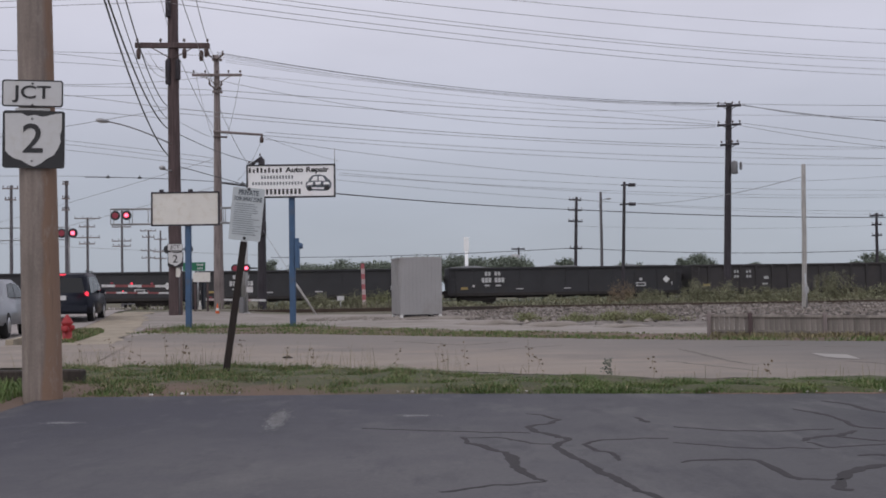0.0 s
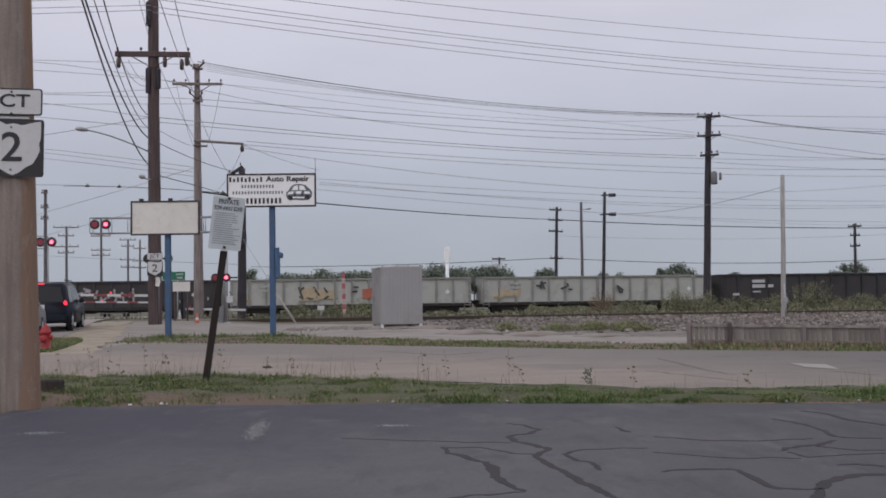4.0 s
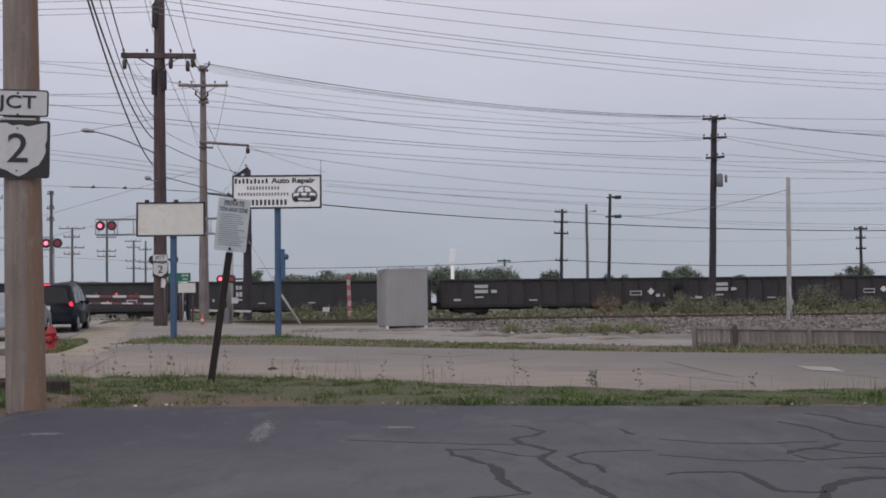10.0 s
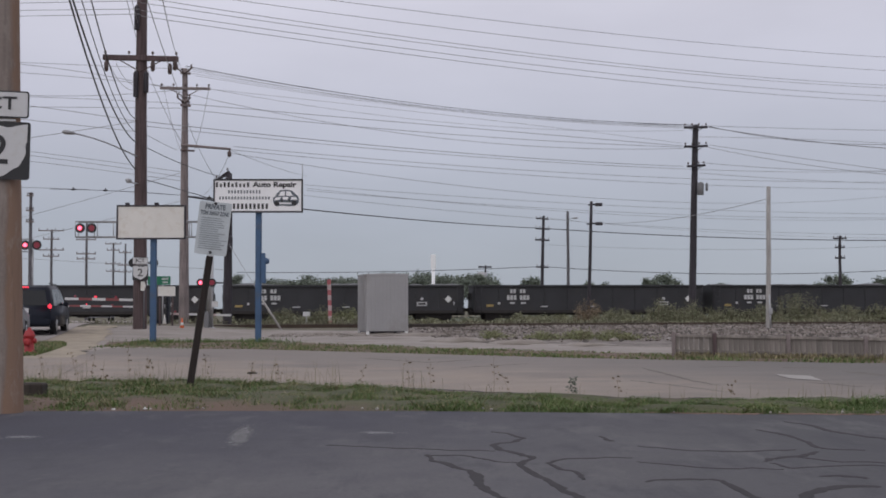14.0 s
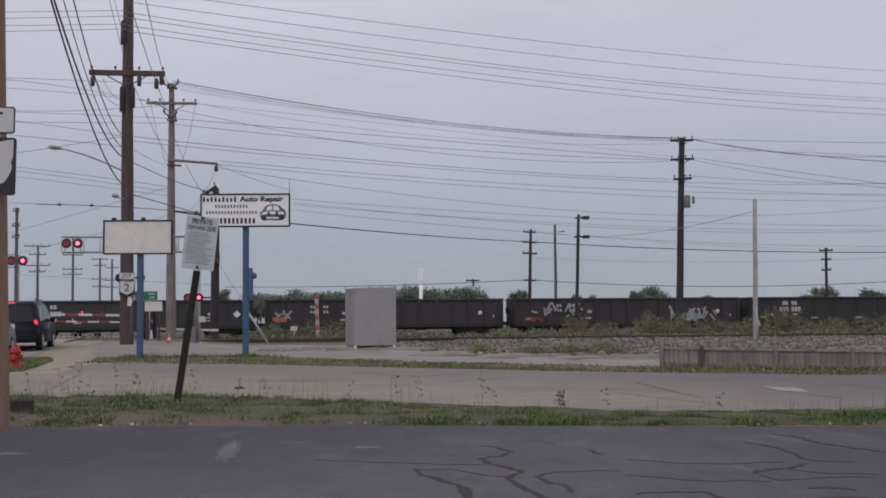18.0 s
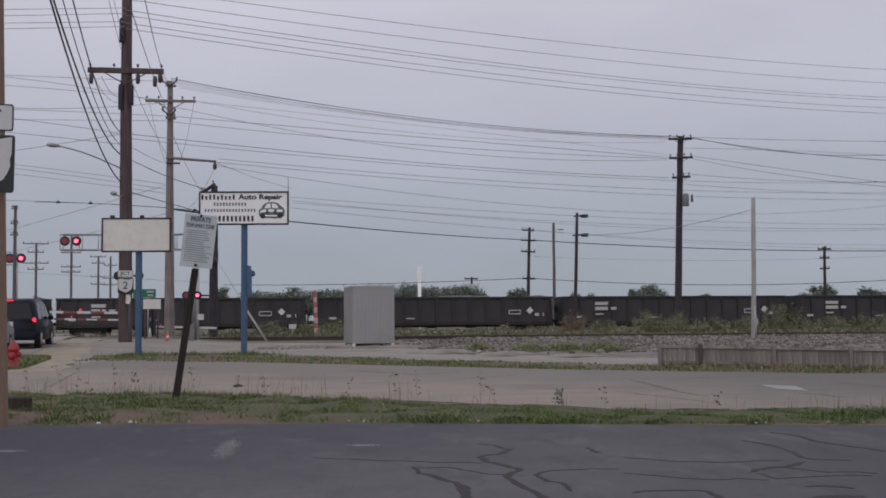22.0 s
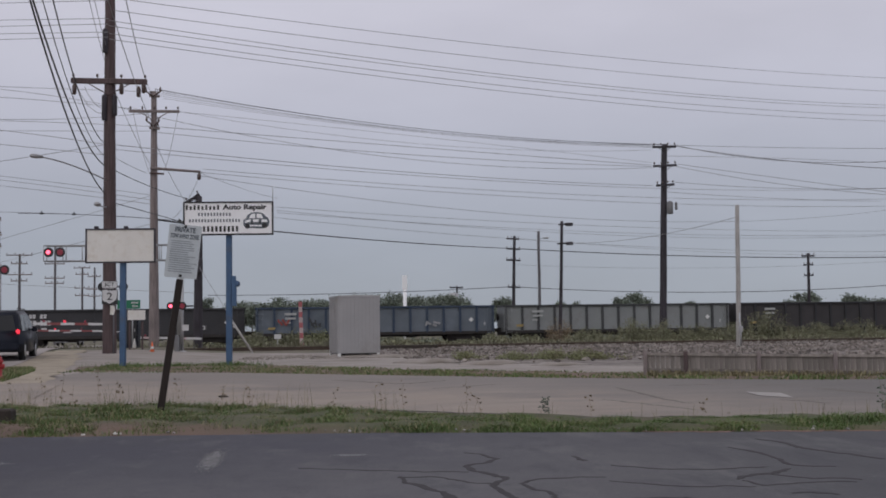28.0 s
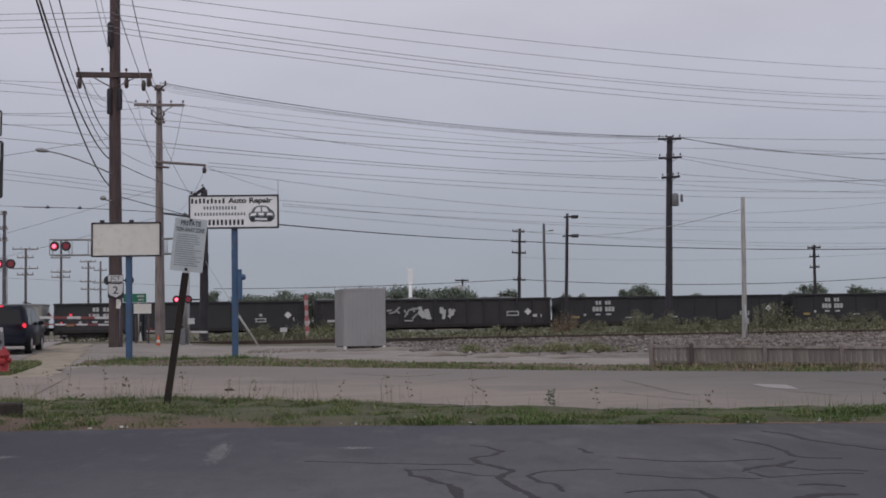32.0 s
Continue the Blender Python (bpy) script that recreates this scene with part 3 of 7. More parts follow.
sheet("far_verge", [(-7.8, 31.0), (-3.9, 29.7), (0.2, 26.3), (3.5, 23.6), (6.3, 22.0), (7.7, 21.2), (16, 19.4), (34, 17.4)], [(-9.3, 38.5), (-4.9, 38.0), (0.2, 31.0), (3.8, 27.2), (7, 24.6), (9, 23.6), (18, 22), (34, 20)], M_TURF, 0.02, 90, 5, 0.02, label="thin grass strip beside the drive", category="verge", wave=0.12)
sheet("gravel_yard", [(-9.4, 38.3), (-4.9, 37.8), (0.2, 30.8), (3.8, 27.0), (7, 24.4), (9, 23.4), (18, 21.8), (34, 19.8)], [(-12.0, 50.8), (-6.0, 50.3), (-1.0, 49.5), (0.6, 45.5), (0.9, 39.0), (2.2, 35.0), (5.0, 31.7), (9, 29), (18, 27), (34, 26)], M_DUST, 0.012, 60, 8, 0.02, label="pale limestone dust yard beside the tracks", category="yard")
sheet("ballast_slope", [(-1.2, 49.3), (0.5, 45.4), (0.8, 38.9), (2.1, 34.9), (4.9, 31.6), (9, 28.9), (18, 26.9), (34, 25.9)], [(-1.4, 52.6), (3.0, 53.0), (7.0, 53.4), (11.0, 53.8), (16, 54.4), (22, 55), (30, 55.8), (40, 56.9)], M_BALLAST, 0.03, 60, 14, 0.05, label="grey stone ballast spread beside the near track", category="ballast")
# street towards the crossing, with its walk
KY = [-25, 10, 20, 29, 38, 46, 52, 58, 66, 76, 90, 120]
sheet("street", [(kerb_x(y), y) for y in KY], [(kerb_x(y) - 10.5, y) for y in KY], M_STREET, 0.012, 60, 6, label="grey street running up to the level crossing", category="street")
WALK = [(-6.6, 19.0), (-8.1, 26.0), (-8.75, 29.5), (-10.6, 38.0), (-12.5, 47.0), (-13.1, 50.0)]
sheet("sidewalk", WALK, [(x + 1.1, y) for x, y in WALK], M_WALK, 0.013, 160, 5, 0.0, label="yellowish concrete walk beside the street", category="sidewalk", wave=0.05, edge=0.22)
sheet("apron", [(kerb_x(y), y) for y in (17, 20, 23, 25)], [(kerb_x(y) + 2.6, y) for y in (17, 20, 23, 25)], M_DRIVE, 0.016, 14, 5, label="concrete apron joining drive and street", category="apron")
sheet("path_bed", [(-9.0, 29.0), (-11.0, 38.0), (-12.9, 48.0)], [(-5.2, 29.0), (-6.2, 38.0), (-7.5, 48.0)], M_DUST, 0.004, 24, 6, label="pale dust beside the walk", category="yard")
sheet("walk_shoulder", [(kerb_x(y) + 0.02, y) for y in (33, 36, 42, 49)], [(-8.7, 33), (-9.4, 36.0), (-10.7, 42.0), (-12.2, 49.0)], M_WALK, 0.009, 30, 4, label="worn concrete between the street and the walk", category="sidewalk")
sheet("grass_island", [(kerb_x(y) + 0.15, y) for y in (26, 29.5, 33, 35.5)], [(-7.9, 26.0), (-8.5, 29.5), (-9.2, 33.0), (-10.0, 35.5)], M_TURF, 0.05, 24, 4, 0.015, label="strip of grass between kerb and walk", category="verge")
bm = bmesh.new()
ys = [25 + 1.0 * i for i in range(11)]
for a, b in zip(ys, ys[1:]):
    ca = Vector((kerb_x((a + b) / 2) + 0.08, (a + b) / 2, height(-10, (a + b) / 2) + 0.05))
    box(bm, ca, (0.15, 0.985, 0.16), Matrix.Rotation(math.atan(0.178), 3, "Z"))
solid("kerb", bm, M_WALK, "worn concrete kerb beside the street", "kerb", kind="structure")


# ---- railway ----
def track_point(base, u, off=0.0):
    """A place u metres along a track that crosses x = 0 at base, off metres to its far side."""
    c, s = math.cos(TURN), math.sin(TURN)
    return Vector((u * c - off * s, base + u * s + off * c, 0))


TRACK_TURN = Matrix.Rotation(TURN, 3, "Z")


def ballast_bed(name, base, top, half, foot, u0, u1, label):
    n, prof = 80, ((-foot, -0.2), (-half, top), (half, top), (foot, -0.2))
    rng = random.Random(name)
    verts, faces = [], []
    for i in range(n + 1):
        u = u0 + (u1 - u0) * i / n
        for o, z in prof:
            p = track_point(base, u, o + rng.uniform(-0.12, 0.12))
            verts.append((p.x, p.y, z + rng.uniform(-0.02, 0.02)))
    for i in range(n):
        for j in range(3):
            a = 4 * i + j
            faces.append((a, a + 4, a + 5, a + 1))
    return raw(name, verts, faces, M_BALLAST, label, "ballast", "structure")


ballast_bed("ballast_near", NEAR_TRACK, 0.10, 1.9, 4.0, -150, 150, "grey ballast bed under the near rails")
ballast_bed("ballast_far", FAR_TRACK, -0.17, 2.0, 3.2, -240, 240, "grey ballast bed under the train")


def rail_bm(length):
    bm = bmesh.new()
    outline = [(-0.07, 0), (0.07, 0), (0.07, 0.012), (0.012, 0.03), (0.012, 0.12), (0.036, 0.13), (0.036, 0.165), (-0.036, 0.165), (-0.036, 0.13), (-0.012, 0.12), (-0.012, 0.03), (-0.07, 0.012)]
    prism(bm, outline, length, Matrix.Rotation(radians(90), 4, "Z"))
    return bm


for base, z, name in ((NEAR_TRACK, 0.09, "near"), (FAR_TRACK, -0.165, "far")):
    tr = thing("railway_track", Matrix.Translation((0, base, z)) @ TRACK_TURN.to_4x4(), "rusty steel rails on dark timber ties in grey ballast", "railway track", "railway tracks")
    rm = mesh("rail", rail_bm(300), M_RAIL)
    for off in (-0.72, 0.72):
        part("rail", rm, M_RAIL, tr).location = (0, off, 0.02)
    bm = bmesh.new()
    box(bm, (0, 0, 0), (0.23, 2.6, 0.18))
    tie = mesh("tie", bm, M_TIE)
    rng = random.Random(5)
    if name == "near":
        for i in range(-75, 76):
            o = part("tie", tie, M_TIE, tr)
            o.location, o.rotation_euler = (i * 0.56, rng.uniform(-0.05, 0.05), -0.055 + rng.uniform(-0.01, 0.01)), (0, 0, rng.uniform(-0.02, 0.02))

# ---- freight train ----
PITCH, SPEED, FIRST = 17.4, 20.83, -0.1
BODY, WIDE, TOP, SILL = 16.6, 2.95, 2.505, 0.69


def gondola(paint, ribs, label, load=False, rib_paint=None):
    """An open-topped freight car, x along the track, its left end at x = 0, rails at z = 0."""
    car = thing("gondola_car", Matrix(), label, "freight car", "cars of the freight train")
    x0, x1 = 0.4, 0.4 + BODY
    t = 0.07
    for s in (-1, 1):
        bm = bmesh.new()
        box(bm, ((x0 + x1) / 2, s * (WIDE / 2 - 0.16), (TOP + SILL) / 2), (BODY, t, TOP - SILL))
        part("side_wall", bm, paint, car)
    for x in (x0, x1):
        bm = bmesh.new()
        box(bm, (x, 0, (TOP + SILL) / 2), (t, WIDE - 0.30, TOP - SILL))
        part("end_wall", bm, paint, car)
    bm = bmesh.new()
    box(bm, ((x0 + x1) / 2, 0, SILL + 0.05), (BODY, WIDE - 0.4, 0.1))
    part("floor", bm, paint, car)
    n = 14 if ribs else 10
    bm = bmesh.new()
    box(bm, (0, 0, (TOP + SILL) / 2), (0.15 if ribs else 0.07, 0.14 if ribs else 0.05, TOP - SILL - 0.06))
    rib_paint = rib_paint or paint
    post = mesh("side_post", bm, rib_paint)
    for s in (-1, 1):
        for i in range(n + 1):
            part("side_post", post, rib_paint, car).location = (x0 + 0.07 + (BODY - 0.14) * i / n, s * (WIDE / 2 - (0.065 if ribs else 0.10)), 0)
    bm = bmesh.new()
    for s in (-1, 1):
        box(bm, ((x0 + x1) / 2, s * (WIDE / 2 - 0.09), TOP), (BODY + 0.1, 0.19, 0.13))
    for x in (x0, x1):
        box(bm, (x, 0, TOP), (0.16, WIDE - 0.38, 0.12))
    part("top_chord", bevelled(bm, 0.015, 1), rib_paint, car)
    bm = bmesh.new()
    for s in (-1, 1):
        box(bm, ((x0 + x1) / 2, s * (WIDE / 2 - 0.1), SILL), (BODY + 0.05, 0.16, 0.2))
        # deeper sill between the bogies
        prism(bm, [(4.2, SILL), (5.1, 0.46), (12.0, 0.46), (12.9, SILL)], 0.06, Matrix.Translation((0, s * 0.85, 0)))
    box(bm, ((x0 + x1) / 2, 0, SILL - 0.1), (BODY + 0.5, 0.5, 0.3))
    for x in (5.6, 8.4, 11.2):
        box(bm, (x, -0.75, 0.52), (0.7, 0.35, 0.28))
    part("underframe", bm, M_TRUCK, car)
    for x, s in ((x0 + 0.05, -1), (x1 - 0.05, -1), (x0 + 0.05, 1), (x1 - 0.05, 1)):
        bm = bmesh.new()
        d = 0.42 if x < 5 else -0.42
        for k in (0, d):
            tube(bm, (x + k, s * (WIDE / 2 + 0.02), SILL - 0.45), (x + k, s * (WIDE / 2 + 0.02), TOP - 0.1), 0.018, seg=5)
        for i in range(6):
            tube(bm, (x, s * (WIDE / 2 + 0.02), SILL - 0.4 + i * 0.36), (x + d, s * (WIDE / 2 + 0.02), SILL - 0.4 + i * 0.36), 0.016, seg=5)
        part("ladder", bm, paint, car)
    for x, d in ((x0, -1), (x1, 1)):
        bm = bmesh.new()
        box(bm, (x + d * 0.3, 0, 0.82), (0.6, 0.2, 0.22))
        box(bm, (x + d * 0.62, 0.05 * d, 0.82), (0.22, 0.34, 0.3))
        part("coupler", bevelled(bm, 0.03, 1), M_TRUCK, car)
        bm = bmesh.new()
        lathe(bm, (x + d * 0.12, 0.75, 1.75), [(0.24, -0.03), (0.28, -0.03), (0.28, 0.03), (0.24, 0.03)], 14, "X")
        part("brake_wheel", bm, M_TRUCK, car)
    bm = bmesh.new()
    lathe(bm, (0, 0, 0), [(0.1, -0.07), (0.36, -0.05), (0.42, -0.05), (0.45, -0.01), (0.43, 0.08), (0.1, 0.06)], 18, "Y")
    wheel = mesh("wheel", bm, M_TRUCK)
    for x in (x0 + 2.05, x1 - 2.05):
        bm = bmesh.new()
        for s in (-1, 1):
            prism(bm, [(-1.25, 0.55), (-1.15, 0.68), (-0.5, 0.78), (0.5, 0.78), (1.15, 0.68), (1.25, 0.55), (1.2, 0.36), (0.85, 0.36), (0.55, 0.22), (-0.55, 0.22), (-0.85, 0.36), (-1.2, 0.36)], 0.13, Matrix.Translation((x, s * 1.0, 0)))
        box(bm, (x, 0, 0.55), (0.4, 1.9, 0.3))
        for k in (-0.88, 0.88):
            tube(bm, (x + k, -1.05, 0.45), (x + k, 1.05, 0.45), 0.08, seg=8)
        bogie = part("bogie", bm, M_TRUCK, car)
        for k in (-0.88, 0.88):
            for s in (-1, 1):
                w = part("wheel", wheel, M_TRUCK, bogie)
                w.location, w.scale = (x + k, s * 0.76, 0.45), (1, -s, 1)
    if load:
        rng = random.Random(label)
        bm = bmesh.new()
        nx, ny = 26, 6
        g = [[bm.verts.new((x0 + 0.1 + (BODY - 0.2) * i / nx, -1.2 + 2.4 * j / ny, TOP - 0.25 + (0.42 * math.sin(math.pi * j / ny) * (0.4 + 0.6 * abs(math.sin(i * 0.31 + load))) + rng.uniform(-0.08, 0.08)))) for j in range(ny + 1)] for i in range(nx + 1)]
        for i in range(nx):
            for j in range(ny):
                bm.faces.new((g[i][j], g[i + 1][j], g[i + 1][j + 1], g[i][j + 1]))
        part("load", bm, M_SCRAP, car, "heaped grey scrap load")
    return car


BLOCKS = {}


def stencil(car, kind):
    """Reporting marks, placards and data blocks, as plain shapes on the side that is seen."""
    y = -(WIDE / 2) - 0.012
    def rows(name, spec, material):
        for x, z, w, h in spec:
            key = (round(w, 3), round(h, 3), material.name)
            if key not in BLOCKS:
                bm = bmesh.new()
                box(bm, (0, 0, 0), (w, 0.012, h))
                BLOCKS[key] = mesh(name, bm, material)
            part(name, BLOCKS[key], material, car).location = (x, y, z)
    x0 = 0.55
    if kind in ("blocks", "faint"):
        spec = [(x0 + dx, z, w, h) for z, h, w, xs in ((2.13, 0.27, 0.17, (2.44, 2.67, 3.13, 3.36)), (1.68, 0.33, 0.19, (2.22, 2.46, 2.70, 3.14, 3.38, 3.62))) for dx in xs]
        spec += [(x0 + 2.5, 1.3, 0.35, 0.12), (x0 + 3.3, 1.3, 0.35, 0.12), (x0 + 1.55, 1.28, 0.16, 0.16)]
        rows("reporting_mark", spec, M_MARK)
        rows("data_block", [(x0 + 13.5, 1.35, 0.75, 0.07), (x0 + 13.5, 1.15, 0.75, 0.07), (x0 + 13.2, 1.25, 0.07, 0.25), (x0 + 13.8, 1.25, 0.07, 0.25), (x0 + 13.5, 1.6, 0.2, 0.18), (x0 + 4.8, 1.05, 0.5, 0.07), (x0 + 8.2, 1.05, 0.5, 0.07)], M_MARK)
    elif kind == "bars":
        rows("reporting_mark", [(x0 + 2.6, 2.05, 0.95, 0.22), (x0 + 2.6, 1.70, 0.95, 0.24), (x0 + 3.5, 1.7, 0.4, 0.2), (x0 + 2.45, 1.3, 0.6, 0.10)], M_MARK)
        rows("data_block", [(x0 + 13.7, 1.6, 0.85, 0.07), (x0 + 13.7, 1.34, 0.85, 0.07), (x0 + 13.3, 1.47, 0.06, 0.3), (x0 + 14.1, 1.47, 0.06, 0.3), (x0 + 6.3, 1.06, 0.6, 0.08), (x0 + 15.3, 1.3, 0.3, 0.2)], M_MARK)
    elif kind == "twin":
        rows("reporting_mark", [(x0 + dx, z, 0.13, 0.2) for z in (2.05, 1.7) for dx in (3.0, 3.2, 3.9, 4.1)] + [(x0 + 5.3, 1.6, 0.35, 0.2), (x0 + 5.2, 1.15, 0.4, 0.12)], M_MARK_FAINT)
    else:
        rows("reporting_mark", [(x0 + 2.2, 2.1, 0.8, 0.15), (x0 + 2.2, 1.8, 0.7, 0.13), (x0 + 2.0, 1.5, 0.4, 0.1)], M_MARK_FAINT)
    rows("yellow_stencil", [(x0 + 0.9, 1.12, 0.5, 0.16)], M_MARK_Y if kind != "bars" else M_MARK)
    bm = bmesh.new()
    box(bm, (x0 + 15.35 if kind == "blocks" else x0 + 14.8, y, 1.58), ((0.36, 0.014, 0.36) if kind in ("blocks", "bars") else (0.24, 0.014, 0.24)), Matrix.Rotation(radians(45), 3, "Y"))
    part("placard", bm, M_WHITE, car, "white diamond placard")
    bm = bmesh.new()
    box(bm, (x0 + 15.75, y, 1.3), (0.07, 0.012, 0.22))
    part("reflector_strip", bm, M_MARK, car)


def spray(car, marks, seed):
    """Spray-painted lettering as loose strokes; marks: x, z, width, height, colour."""
    rng = random.Random(seed)
    y = -(WIDE / 2) - 0.016
    for x, z, w, h, colour in marks:
        bm = bmesh.new()
        k = max(2, round(w / 0.55))
        for i in range(k):
            cx = x - w / 2 + w * (i + 0.5) / k
            for _ in range(3):
                a = Vector((cx + rng.uniform(-0.3, 0.3), y - rng.uniform(0, 0.01), z + rng.uniform(-0.5, 0.5) * h))
                b = Vector((cx + rng.uniform(-0.3, 0.3), a.y, z + rng.uniform(-0.5, 0.5) * h))
                d = b - a
                if d.length > 0.2:
                    box(bm, (a + b) / 2, (0.22 if colour == "bright" else 0.13, 0.006, d.length), Matrix.Rotation(math.atan2(d.x, d.z), 3, "Y"))
            if colour in ("orange", "teal", "yellow"):
                box(bm, (cx, y + 0.006, z), (w / k * rng.uniform(0.75, 1.0), 0.006, h * rng.uniform(0.55, 0.9)))
        part("graffiti", bm, M_SPRAY[colour], car, "sprayed " + {"bright": "bright white", "orange": "orange", "yellow": "peach", "teal": "green", "white": "white", "dark": "black", "pink": "rust-red"}[colour] + " lettering")["kind"] = "stuff"


LOOKS = {
    "black": (M_GOND_BLACK, False, "black steel gondola car with white block stencils", "blocks"),
    "brown": (M_GOND_BROWN, True, "brown-black ribbed gondola car with white stencil panels", "bars"),
    "dark": (M_GOND_BROWN, True, "weathered dark ribbed gondola car with twin stencils", "twin"),
    "grey": (M_GOND_GREY, True, "grey ribbed gondola car with faded stencils", "plain"),
    "pale": (M_GOND_PALE, True, "pale grey ribbed gondola car with graffiti", "plain"),
    "old": (M_GOND_BROWN, True, "weathered dark ribbed gondola car with a small label", "plain"),
    "blue": (M_GOND_PRIMER, True, "faded blue ribbed gondola car with grey patches", "plain"),
}
# from the head of the train, first car in view at -4
ORDER = "black brown black black | black dark brown dark pale pale brown black black pale black black brown brown black black black black black black black dark dark black brown brown brown brown brown black black brown black blue grey old pale black brown black black brown black black".replace("|", "").split()
GRAFFITI = {
    2: [(14.9, 1.25, 0.9, 0.4, "yellow"), (14.6, 1.75, 0.5, 0.35, "bright")],
    3: [(4.8, 1.75, 1.2, 0.8, "white"), (8.0, 1.7, 1.0, 0.9, "white"), (10.0, 1.6, 3.0, 1.0, "white")],
    4: [(6.3, 1.5, 2.4, 1.0, "yellow"), (6.0, 1.6, 2.2, 0.9, "dark"), (11.2, 1.5, 3.6, 0.9, "orange"), (8.6, 1.9, 1.2, 0.7, "dark")],
    5: [(4.6, 1.9, 0.8, 0.8, "dark"), (6.4, 1.9, 0.7, 0.6, "dark"), (10.4, 1.6, 0.5, 0.6, "dark"), (2.4, 1.4, 1.4, 0.6, "yellow")],
    9: [(4.4, 1.6, 3.2, 1.2, "white"), (6.8, 1.55, 3.0, 1.3, "dark"), (11.0, 1.6, 4.4, 1.4, "teal"), (12.0, 1.6, 3.6, 1.3, "dark"), (9.6, 1.5, 1.4, 1.2, "white"), (13.4, 1.6, 1.0, 1.2, "yellow")],
    21: [(1.6, 1.6, 1.2, 0.8, "white"), (1.4, 1.2, 1.0, 0.4, "orange")],
    22: [(2.6, 1.8, 2.0, 1.0, "white"), (4.6, 1.7, 1.4, 1.1, "white"), (12.6, 1.5, 1.8, 1.1, "white"), (14.2, 1.4, 2.0, 1.1, "white"), (13.2, 1.2, 1.6, 0.7, "teal"), (2.0, 1.1, 0.8, 0.4, "pink")],
    33: [(2.2, 1.5, 1.0, 0.5, "pink"), (7.2, 1.95, 2.4, 0.35, "orange"), (7.4, 1.4, 2.6, 0.3, "white"), (4.4, 1.5, 0.8, 0.7, "dark"), (12.6, 1.3, 1.2, 0.4, "white")],
    36: [(1.3, 1.5, 0.8, 0.5, "dark"), (9.0, 1.6, 0.5, 0.8, "dark"), (11.2, 1.5, 0.5, 0.5, "pink")],
    38: [(6.4, 1.6, 2.2, 0.9, "white"), (8.0, 1.65, 1.1, 1.1, "bright"), (9.6, 1.65, 1.3, 1.2, "bright")],
}
LOADED = {0: 1, 2: 2, 7: 3, 8: 4, 9: 5, 10: 6, 16: 7, 18: 8, 26: 9, 30: 10, 38: 11}
train_cars = []
protos = {}
for i, look_name in enumerate(ORDER):
    k = i - 4
    paint, ribs, label, marks = LOOKS[look_name]
    if k in GRAFFITI or k in LOADED or look_name not in protos:
        # the grey car's rib colour has the ribs' shade painted in
        car = gondola(paint, ribs, label, LOADED.get(k, 0), {"blue": M_GOND_BLUE, "grey": M_GOND_RIB_SHADE, "pale": M_GOND_DULL, "brown": M_GOND_BLACK, "old": M_GOND_BLACK}.get(look_name))
        stencil(car, marks)
        spray(car, GRAFFITI.get(k, ()), k)
        if k not in GRAFFITI and k not in LOADED:
            protos[look_name] = car
    else:
        car = copy_thing(protos[look_name], Matrix())
    if k in GRAFFITI:
        car["label"] = label.replace(" with graffiti", "") + " and sprayed graffiti"
    elif k in LOADED:
        car["label"] = label + ", heaped with scrap"
    train_cars.append((car, FIRST + PITCH * k))


# ---- poles ----
def pole(foot, top, r0, r1, wood_mat, label, category="utility pole", group="utility poles", name="utility_pole"):
    """A round timber pole from foot to top, in world places; returns the thing and a map to its own space."""
    foot, top = Vector(foot), Vector(top)
    th = thing(name, Matrix.Translation(foot), label, category, group)
    bm = bmesh.new()
    d = top - foot
    rng = random.Random(label)
    n = max(4, int(d.length / 1.2))
    seg, rings = 14, []
    for i in range(n + 1):
        k = i / n
        c = d * k + Vector((rng.uniform(-0.01, 0.01), rng.uniform(-0.01, 0.01), -0.25 if i == 0 else 0))
        r = r0 + (r1 - r0) * k
        rings.append([bm.verts.new(c + Vector((r * math.cos(2 * math.pi * j / seg), r * math.sin(2 * math.pi * j / seg), 0))) for j in range(seg)])
    for a, b in zip(rings, rings[1:]):
        for j in range(seg):
            bm.faces.new((a[j], a[(j + 1) % seg], b[(j + 1) % seg], b[j])).smooth = True
    bm.faces.new(rings[-1])
    part("shaft", bm, wood_mat, th)
    return th


